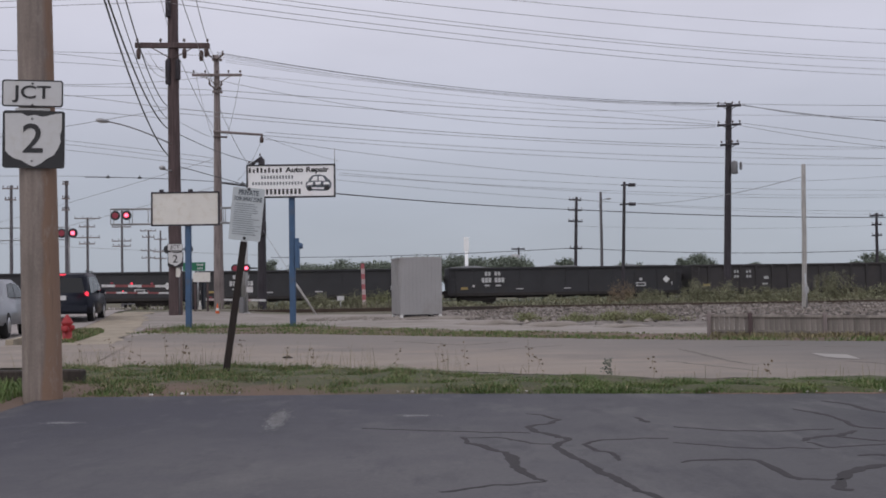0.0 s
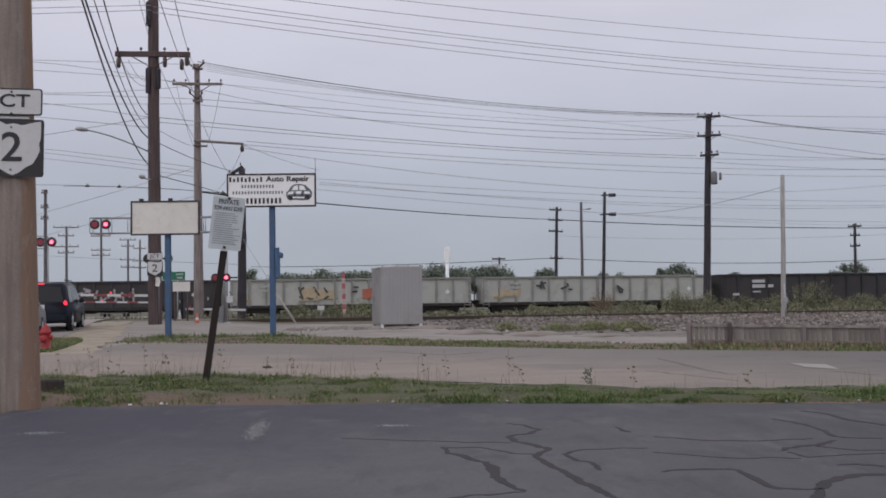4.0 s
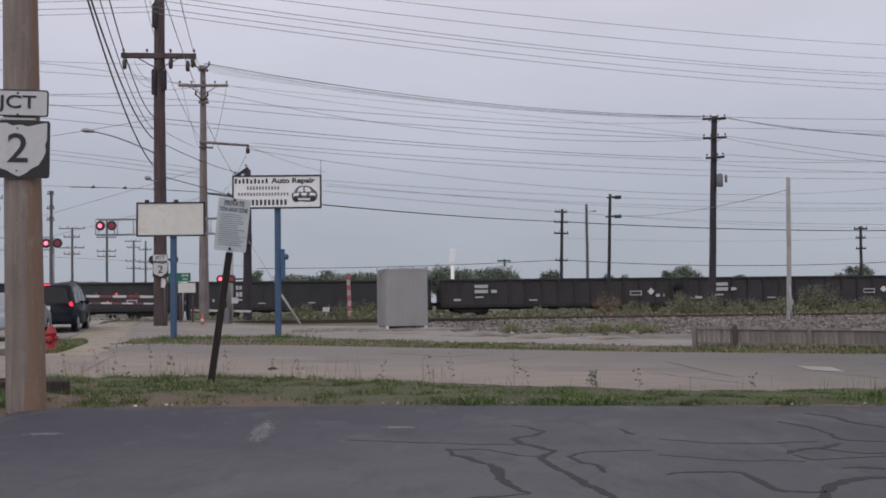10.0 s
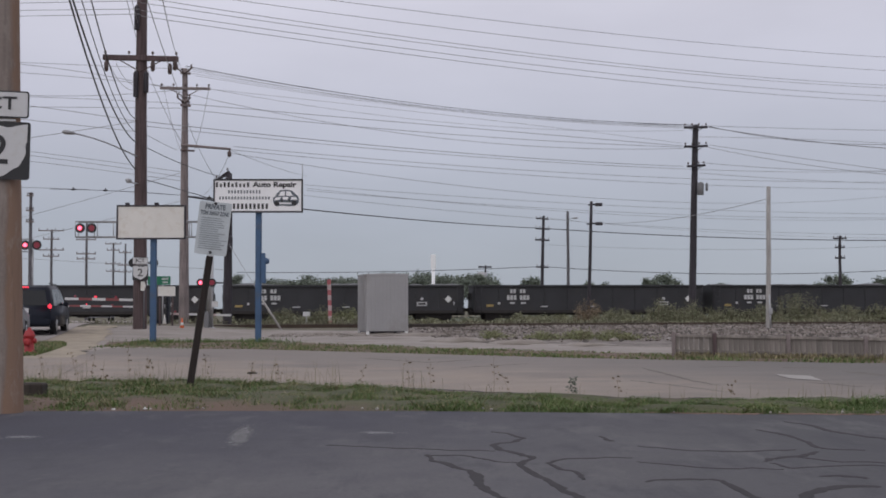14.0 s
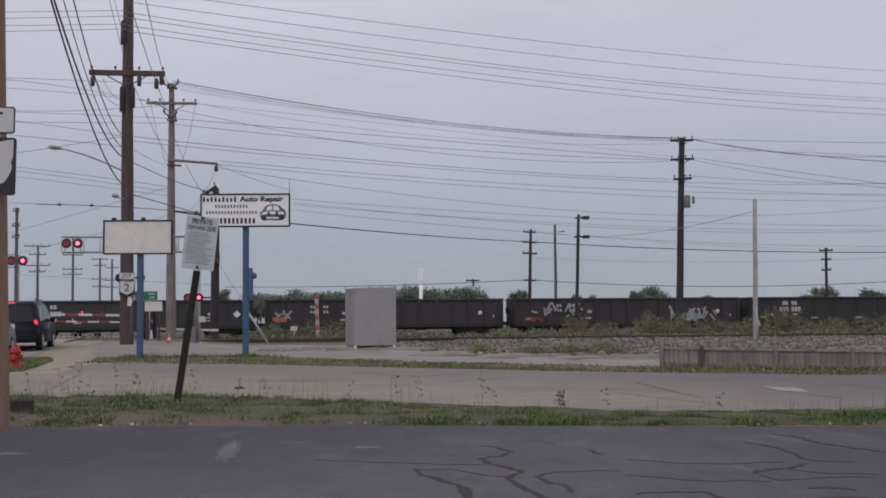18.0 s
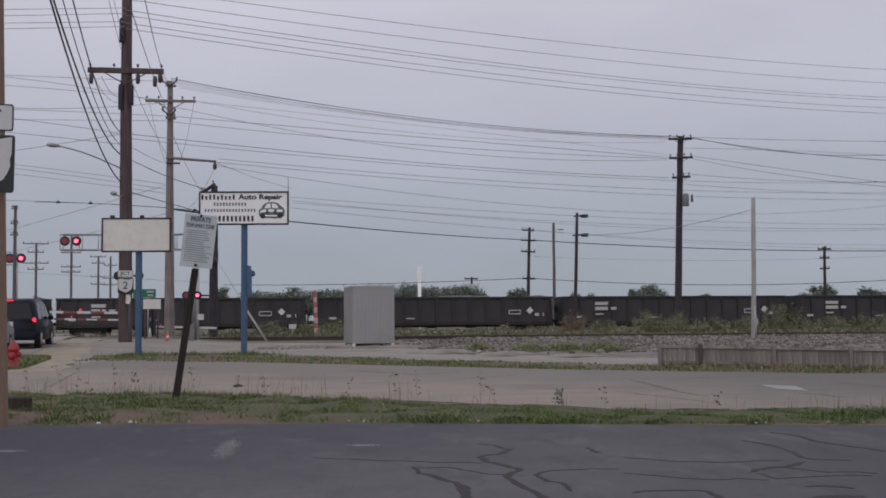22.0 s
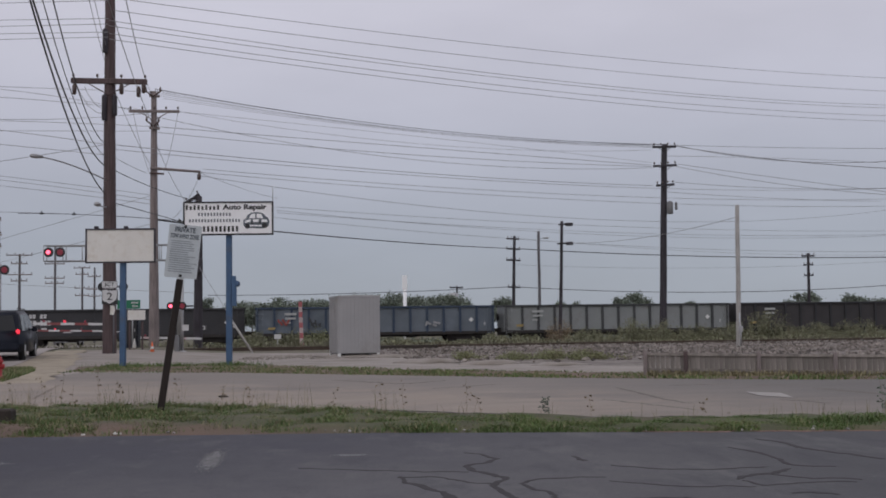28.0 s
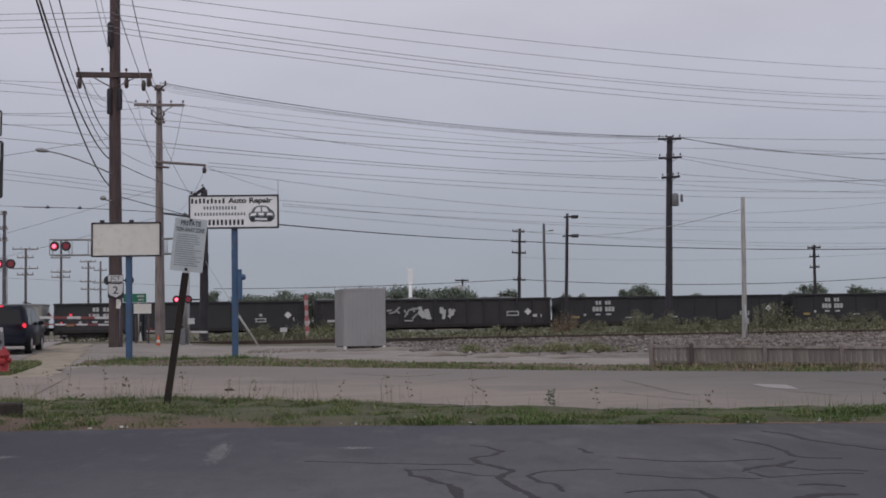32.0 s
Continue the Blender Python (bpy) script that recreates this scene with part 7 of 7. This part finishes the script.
def clover(name, n, where, size, material, label, seed, lift=(0.01, 0.08)):
    """Broad low leaves, each a small tilted rhomb."""
    rng = random.Random(seed)
    verts, faces = [], []
    for _ in range(n):
        p = where(rng)
        if p is None:
            continue
        x, y, k = p
        c = Vector((x, y, height(x, y) + rng.uniform(*lift) * k))
        r = size * rng.uniform(0.6, 1.4)
        u = Vector((rng.gauss(0, 1), rng.gauss(0, 1), rng.gauss(0, 0.5))).normalized()
        v = u.cross(Vector((rng.gauss(0, 0.6), rng.gauss(0, 0.6), 1))).normalized()
        b = len(verts)
        verts += [tuple(c - u * r), tuple(c - v * r * 0.5), tuple(c + u * r), tuple(c + v * r * 0.5)]
        faces.append((b, b + 1, b + 2, b + 3))
    return raw(name, verts, faces, material, label, "grass", "stuff")


clover("verge_clover", 150000, on_verge, 0.0075, M_BLADE, "low broad-leaved weeds among the grass", 12)


def on_far_verge(rng):
    x = rng.uniform(-8.2, 13)
    lo = line_y([(-8.4, 31.0), (-3.9, 29.7), (0.2, 26.3), (3.5, 23.6), (6.3, 22.0), (7.7, 21.2), (16, 19.4)], x)
    hi = line_y([(-8.6, 38.5), (-4.9, 38.0), (0.2, 31.0), (3.8, 27.2), (7, 24.6), (9, 23.6), (18, 22)], x)
    y = lo + (hi - lo) * rng.betavariate(1.3, 1.6)
    q = noise.noise(Vector((x * 0.6, y * 0.6, 9)))
    return None if rng.random() < 0.25 - q else (x, y, 0.8 + 0.5 * max(0, q))


blades("far_verge_grass", 8000, on_far_verge, (0.02, 0.08), M_DRYBLADE, "thin dry grass along the drive's far side", 0.011, 0.8, 13)
blades("far_verge_green", 17000, on_far_verge, (0.02, 0.08), M_BLADE, "green grass along the drive's far side", 0.011, 0.8, 14)


def by_posts(rng):
    x, y = rng.choice(((-7.48, 35.7), (-4.37, 35.3), (-6.0, 35.0)))
    return x + rng.gauss(0, 0.45), y + rng.gauss(0, 0.3), 1.0


blades("post_grass", 900, by_posts, (0.05, 0.20), M_BLADE, "straggling grass round the sign posts", 0.007, 0.9, 44)


def on_island(rng):
    y = 26 + 9.2 * rng.random() ** 1.2
    x = rng.uniform(kerb_x(y) + 0.2, line_y([(26, -7.9), (29.5, -8.5), (33, -9.2), (35.6, -10.0)], y))
    q = noise.noise(Vector((x * 1.4, y * 0.7, 6)))
    return None if rng.random() < 0.15 - q or y > 33.5 + 2.5 * rng.random() else (x, y, 0.8 + 0.5 * max(0, q))


blades("island_straw", 2500, on_island, (0.04, 0.15), M_DRYBLADE, "dry grass between kerb and walk", 0.010, 0.8, 35)
blades("island_grass", 6000, on_island, (0.04, 0.13), M_BLADE, "grass between kerb and walk", 0.012, 0.8, 15)
blades("fence_grass", 2600, lambda r: ((lambda s: (F0.x + fd.x * s + r.uniform(-0.1, 0.05), F0.y + fd.y * s - r.uniform(0.0, 0.45), 1.0))(r.uniform(0, flen))), (0.04, 0.16), M_DRYBLADE, "grass grown up along the fence", 0.010, 0.8, 16)
blades("side_verge_grass", 9000, lambda r: (lambda y: (-1.9 - 0.19 * y - r.uniform(0.05, 1.9), y, 1.0))(r.uniform(6.5, 13.5)), (0.05, 0.15), M_BLADE, "grass at the lot's corner", 0.006, 0.9, 17)


def between_tracks(rng):
    u, d = rng.uniform(-45, 52), rng.uniform(3.2, 29.6)
    p = track_point(NEAR_TRACK, u, d)
    if p.x < -8 and rng.random() < 0.8:
        return None
    q = noise.noise(Vector((p.x * 0.16, p.y * 0.16, 2)))
    return p.x, p.y, 0.75 + 0.9 * max(-0.4, q)


M_TRACK_GRASS = mat("dull_track_grass", (0.15, 0.145, 0.102), 0.85, vary=0.3, scale=0.7, fine=18, bump=0, island=0.35, stain=(0.12, 0.13, 0.075), stain_amount=0.8, stain_scale=0.3)
blades("track_grass", 46000, between_tracks, (0.12, 0.38), M_TRACK_GRASS, "tall dry grass and weeds between the tracks", 0.022, 0.6, 18)
clover("track_weeds", 24000, between_tracks, 0.075, M_WEED, "leafy weeds between the tracks", 19, (0.05, 0.35))


# scrub added behind the far track to darken the view under the cars
def beyond_train(rng):
    p = track_point(FAR_TRACK, rng.uniform(-50, 70), rng.uniform(4.5, 22))
    if p.x < -14:
        return None
    return p.x, p.y, 0.7 + 0.6 * noise.noise(Vector((p.x * 0.12, p.y * 0.12, 5)))


blades("far_scrub", 14000, beyond_train, (0.4, 0.9), M_WEED, "added dull green scrub beyond the train", 0.05, 0.5, 41)
clover("far_scrub_leaves", 14000, beyond_train, 0.11, M_LEAF, "added leafy scrub beyond the train", 42, (0.1, 0.8))


def weed_bush(x, y, w, h, n, material, seed, label, size=1.0):
    """A stand of tall weeds: upright stems with leaves all the way up, thinning to the top."""
    rng = random.Random(seed)
    th = thing("weed_bush", Matrix.Translation((x, y, height(x, y))), label, "bush", "weed bushes")
    bm = bmesh.new()
    leaf_v, leaf_f = [], []
    for i in range(max(14, int(w * 16))):
        bx, by = rng.gauss(0, w * 0.28), rng.gauss(0, 0.45)
        hh = h * rng.uniform(0.45, 1.0) * math.exp(-(bx / (w * 0.62)) ** 2)
        tip = Vector((bx + rng.uniform(-0.25, 0.25), by + rng.uniform(-0.2, 0.2), hh))
        tube(bm, (bx, by, -0.05), tip, 0.012, 0.005, 4, False)
        for _ in range(n):
            k = rng.uniform(0.15, 1.05)
            c = Vector((bx, by, 0)).lerp(tip, k) + Vector((rng.gauss(0, 0.12), rng.gauss(0, 0.12), rng.gauss(0, 0.05)))
            r = rng.uniform(0.05, 0.12) * (1.2 - 0.4 * k) * size
            a = Vector((rng.gauss(0, 1), rng.gauss(0, 1), rng.gauss(0, 0.8))).normalized()
            b = a.cross(Vector((rng.gauss(0, 1), rng.gauss(0, 1), rng.gauss(0, 1)))).normalized()
            q = len(leaf_v)
            leaf_v += [tuple(c - a * r), tuple(c - b * r * 0.4), tuple(c + a * r), tuple(c + b * r * 0.4)]
            leaf_f.append((q, q + 1, q + 2, q + 3))
    part("stem_tangle", bm, M_BARK, th)["kind"] = "stuff"
    raw("leaves", leaf_v, leaf_f, material, parent=th)["kind"] = "stuff"


M_WEED_GREEN = mat("young_weed_leaves", (0.21, 0.225, 0.115), 0.8, vary=0.3, scale=0.9, fine=12, bump=0, island=0.5, stain=(0.16, 0.135, 0.08), stain_amount=0.7, stain_scale=0.6)
M_WEED_DRY = mat("browned_weed_leaves", (0.23, 0.175, 0.115), 0.8, vary=0.3, scale=0.9, fine=12, bump=0, island=0.5, stain=(0.14, 0.15, 0.08), stain_amount=0.8, stain_scale=0.6)
for i, (x, d, w, h, m, label) in enumerate((
    (1103, 72, 1.5, 1.35, M_WEED_DRY, "tall browned weeds round the slim pole"), (1150, 70, 2.4, 0.9, M_WEED, "green weeds between the tracks"),
    (1235, 68, 2.6, 1.25, M_WEED, "dense green weeds between the tracks"), (1290, 69, 2.8, 1.15, M_WEED, "green weeds round a pole's foot"), (1345, 70, 2.4, 1.0, M_WEED, "low green weeds between the tracks"),
    (1470, 70, 3.2, 1.55, M_WEED, "tall bushy green weeds between the tracks"), (1415, 68, 2.2, 0.95, M_WEED, "low green weeds between the tracks"), (1560, 72, 3.0, 1.0, M_WEED, "green weeds between the tracks"), (1640, 72, 3.0, 1.2, M_WEED, "green weeds between the tracks"),
    (676, 66, 1.6, 0.95, M_WEED_GREEN, "ragged green weeds by the bungalow"), (625, 66, 2.0, 0.9, M_WEED, "low weeds by the tracks"), (560, 67, 2.0, 0.8, M_WEED, "low weeds by the tracks"),
    (1040, 68, 2.4, 0.6, M_WEED, "low green weeds between the tracks"), (815, 64, 1.6, 0.35, M_WEED, "low green weeds by the track"), (980, 66, 2.0, 0.6, M_WEED, "low weeds by the track"),
)):
    weed_bush((x - 784) * d / 2154, d, w * 1.15, h * 1.3, 110, m, 100 + i, label, 0.6)
for i, (x, d, w, h) in enumerate(((1080, 36.5, 1.6, 0.32), (1150, 36.5, 1.4, 0.30), (1020, 37.5, 1.1, 0.25), (930, 38.5, 0.9, 0.26))):
    weed_bush((x - 784) * d / 2154, d, w, h, 110, M_WEED_GREEN, 140 + i, "low green weed clump in the gravel", 0.4)


def stalk(x, y, h, seed, leafy=6, material=None):
    """A single thin weed with a few leaves and a seed head."""
    rng = random.Random(seed)
    th = thing("weed_stalk", Matrix.Translation((x, y, height(x, y))), "single thin dry weed stalk standing in the verge", "weed", "weed stalks")
    bm = bmesh.new()
    p = Vector((0, 0, 0))
    d = Vector((rng.uniform(-0.25, 0.25), rng.uniform(-0.2, 0.2), 1)).normalized()
    pts = [p.copy()]
    for i in range(5):
        p = p + d * h / 5
        d = (d + Vector((rng.uniform(-0.15, 0.15), rng.uniform(-0.15, 0.15), 0))).normalized()
        pts.append(p.copy())
    for a, b in zip(pts, pts[1:]):
        tube(bm, a, b, 0.0019, 0.0013, 4, False)
    part("stem", bm, M_WEED_DRY, th)
    bm = bmesh.new()
    for i in range(leafy):
        c = pts[rng.randint(2, 5)] + Vector((rng.uniform(-0.04, 0.04), rng.uniform(-0.04, 0.04), rng.uniform(-0.02, 0.03)))
        box(bm, c, (rng.uniform(0.01, 0.028), 0.006, rng.uniform(0.008, 0.018)), Matrix.Rotation(rng.uniform(-1, 1), 3, "Y"))
    part("leaves", bm, material or M_DRYBLADE, th)


for i, (x, y, h) in enumerate(((-4.6, 15.6, 0.5), (-4.25, 15.9, 0.42), (-4.0, 15.4, 0.5), (-3.75, 15.2, 0.38), (-3.6, 15.9, 0.55), (-3.35, 15.6, 0.42), (-3.15, 15.1, 0.35), (-2.6, 15.6, 0.42), (-1.6, 15.4, 0.3), (-0.6, 14.9, 0.3),
        (0.0, 14.3, 0.42), (0.25, 14.2, 0.38), (0.95, 13.6, 0.45), (1.1, 13.4, 0.3), (2.2, 12.8, 0.25), (-5.0, 15.2, 0.3), (-2.1, 16.0, 0.28), (3.4, 12.9, 0.2))):
    stalk(x, y, h, 200 + i, 8, M_WEED_DRY)
for i, (x, y, h) in enumerate(((1.75, 13.55, 0.22), (1.82, 13.5, 0.16), (5.25, 12.6, 0.42), (5.35, 12.65, 0.3), (5.2, 12.5, 0.34))):
    stalk(x, y, h, 240 + i, 24, M_LEAF)


def stones(name, n, where, size, material, label, seed):
    """Broken stones, each a squashed uneven octahedron."""
    rng = random.Random(seed)
    verts, faces = [], []
    for _ in range(n):
        p = where(rng)
        if p is None:
            continue
        x, y, z = p
        r = size * rng.uniform(0.5, 1.5)
        b = len(verts)
        a = rng.uniform(0, 3.14)
        for i in range(4):
            q = a + i * 1.57 + rng.uniform(-0.4, 0.4)
            verts.append((x + math.cos(q) * r * rng.uniform(0.7, 1.2), y + math.sin(q) * r * rng.uniform(0.7, 1.2), z + rng.uniform(-0.2, 0.3) * r))
        verts += [(x + rng.uniform(-0.4, 0.4) * r, y, z + r * rng.uniform(0.5, 0.9)), (x, y, z - r * 0.6)]
        for i in range(4):
            faces += [(b + i, b + (i + 1) % 4, b + 4), (b + (i + 1) % 4, b + i, b + 5)]
    return raw(name, verts, faces, material, label, "ballast", "stuff")


def on_ballast(rng):
    u, d = rng.uniform(-3, 26), rng.triangular(-21, -1.4, -3)
    p = track_point(NEAR_TRACK, u, d)
    front = line_y([(-1.2, 49.3), (0.5, 45.4), (0.9, 38.9), (2.1, 34.9), (4.9, 31.6), (9, 28.9), (18, 26.9), (34, 25.9)], p.x)
    if p.y < front + 0.2 or p.x < -1.0:
        return None
    top = 0.02 + 0.10 * smooth(-4.0, -1.9, d)
    return p.x, p.y, max(top - 0.02, height(p.x, p.y) + 0.03)


stones("ballast_stones", 12000, on_ballast, 0.075, M_BALLAST, "loose grey ballast stones beside the rails", 21)
stones("shoulder_stones", 7000, lambda r: (lambda p, d: (p.x, p.y, 0.09))(track_point(NEAR_TRACK, r.uniform(-22, 26), r.uniform(-2.6, -0.8)), 0), 0.05, M_BALLAST, "ballast stones along the near rail", 22)
stones("verge_pebbles", 50, lambda r: (lambda x: (x, line_y(LOT_EDGE, x) + r.uniform(-0.06, 0.35), 0.02))(r.uniform(-3.0, 9)), 0.016, M_STONE, "pale pebbles along the asphalt's edge", 23)
stones("yard_stones", 900, lambda r: (r.uniform(-5, 1.5), r.uniform(42, 50), 0.03), 0.045, M_DUST, "loose stones round the bungalow", 24)


# ---- trees beyond the tracks ----
def tree(x, y, w, h, seed, low=0.15):
    rng = random.Random(seed)
    th = thing("tree", Matrix.Translation((x, y, -0.2)), "distant dark green leafy tree beyond the tracks", "tree", "trees on the horizon")
    bm = bmesh.new()
    tube(bm, (0, 0, 0), (0.1, 0, h * 0.55), 0.16, 0.08, 7)
    limbs = []
    for i in range(6):
        a = i * 1.05 + rng.uniform(-0.3, 0.3)
        q = Vector((math.cos(a) * w * rng.uniform(0.18, 0.36), math.sin(a) * w * 0.25, h * rng.uniform(0.5, 0.85)))
        tube(bm, (0, 0, h * rng.uniform(0.25, 0.45)), q, 0.07, 0.025, 5)
        limbs.append(q)
    part("trunk", bm, M_BARK, th)
    v, f = [], []
    centres = limbs + [Vector((0, 0, h * 0.8)), Vector((w * 0.2, 0, h * 0.6)), Vector((-w * 0.25, 0, h * 0.5)), Vector((0, 0, h * 0.45))]
    for c in centres:
        rad = w * rng.uniform(0.16, 0.27)
        for _ in range(260):
            p = c + Vector((rng.gauss(0, 0.5), rng.gauss(0, 0.5), rng.gauss(0, 0.42))) * rad
            if p.z > h or p.z < h * low:
                continue
            r = rng.uniform(0.08, 0.24)
            a = Vector((rng.gauss(0, 1), rng.gauss(0, 1), rng.gauss(0, 1))).normalized()
            b = a.cross(Vector((rng.gauss(0, 1), rng.gauss(0, 1), rng.gauss(0, 1)))).normalized()
            q = len(v)
            v += [tuple(p - a * r), tuple(p - b * r * 0.6), tuple(p + a * r), tuple(p + b * r * 0.6)]
            f.append((q, q + 1, q + 2, q + 3))
    raw("crown", v, f, M_LEAF, parent=th)


rng = random.Random(77)
for i in range(30):
    x = 535 + i * 13.6 + rng.uniform(-6, 6)
    top = 458 - 5 * math.exp(-((x - 860) / 60) ** 2) + rng.uniform(-3, 9) + (7 if x < 690 else 1)
    d = rng.uniform(190, 240)
    tree((x - 784) * d / 2154, d, rng.uniform(4.2, 6.8), 1.2 + (514 - top) * d / 2154 * 1.16, 300 + i)
for i, (x, top, w) in enumerate(((1000, 460, 3), (992, 466, 2.5), (1228, 451, 4.5), (1245, 452, 4.0), (1215, 460, 2.6), (1100, 463, 2.0), (1132, 465, 2.2), (1334, 463, 1.6), (1516, 460, 2.2), (1545, 448, 3.6), (1556, 452, 3), (1620, 458, 3), (1634, 452, 3), (1655, 458, 4), (1690, 460, 3), (477, 462, 3))):
    d = 205 + 7 * (i % 4)
    tree((x - 784) * d / 2154, d, w * 1.2, 1.2 + (526.6 - x * 0.0148 - top) * d / 2154 * 1.12, 360 + i)


def motions():
    """The train runs steadily to the left for the whole time."""
    for car, start in train_cars:
        rows = []
        for t in (0.0, 8.0, 16.0, 24.0, 32.0):
            p = track_point(FAR_TRACK, start - SPEED * t)
            rows.append((t, Matrix.Translation((p.x, p.y, 0.02)) @ TRACK_TURN.to_4x4()))
        walk(car, rows)
    # the sedan rolls up behind the minivan and stops
    rows = [(t, SEDAN_STOP @ Matrix.Translation((-back, 0, 0))) for t, back in ((0.0, 7.3), (0.5, 5.2), (1.0, 3.2), (1.5, 1.5), (2.0, 0.4), (2.4, 0.0), (16.0, 0.0), (32.0, 0.0))]
    walk(sedan, rows)
    # the signals flash in turn, 0.682 s on each side
    for flash, left, right in FLASHING:
        rows = [(0.0, Matrix.Translation(right))]
        for i in range(46):
            t, a, b = 0.341 + 0.682 * i, *((right, left) if i % 2 == 0 else (left, right))
            rows += [(t - 0.017, Matrix.Translation(a)), (t + 0.017, Matrix.Translation(b))]
        walk(flash, rows + [(32.0, Matrix.Translation(left))])


motions()
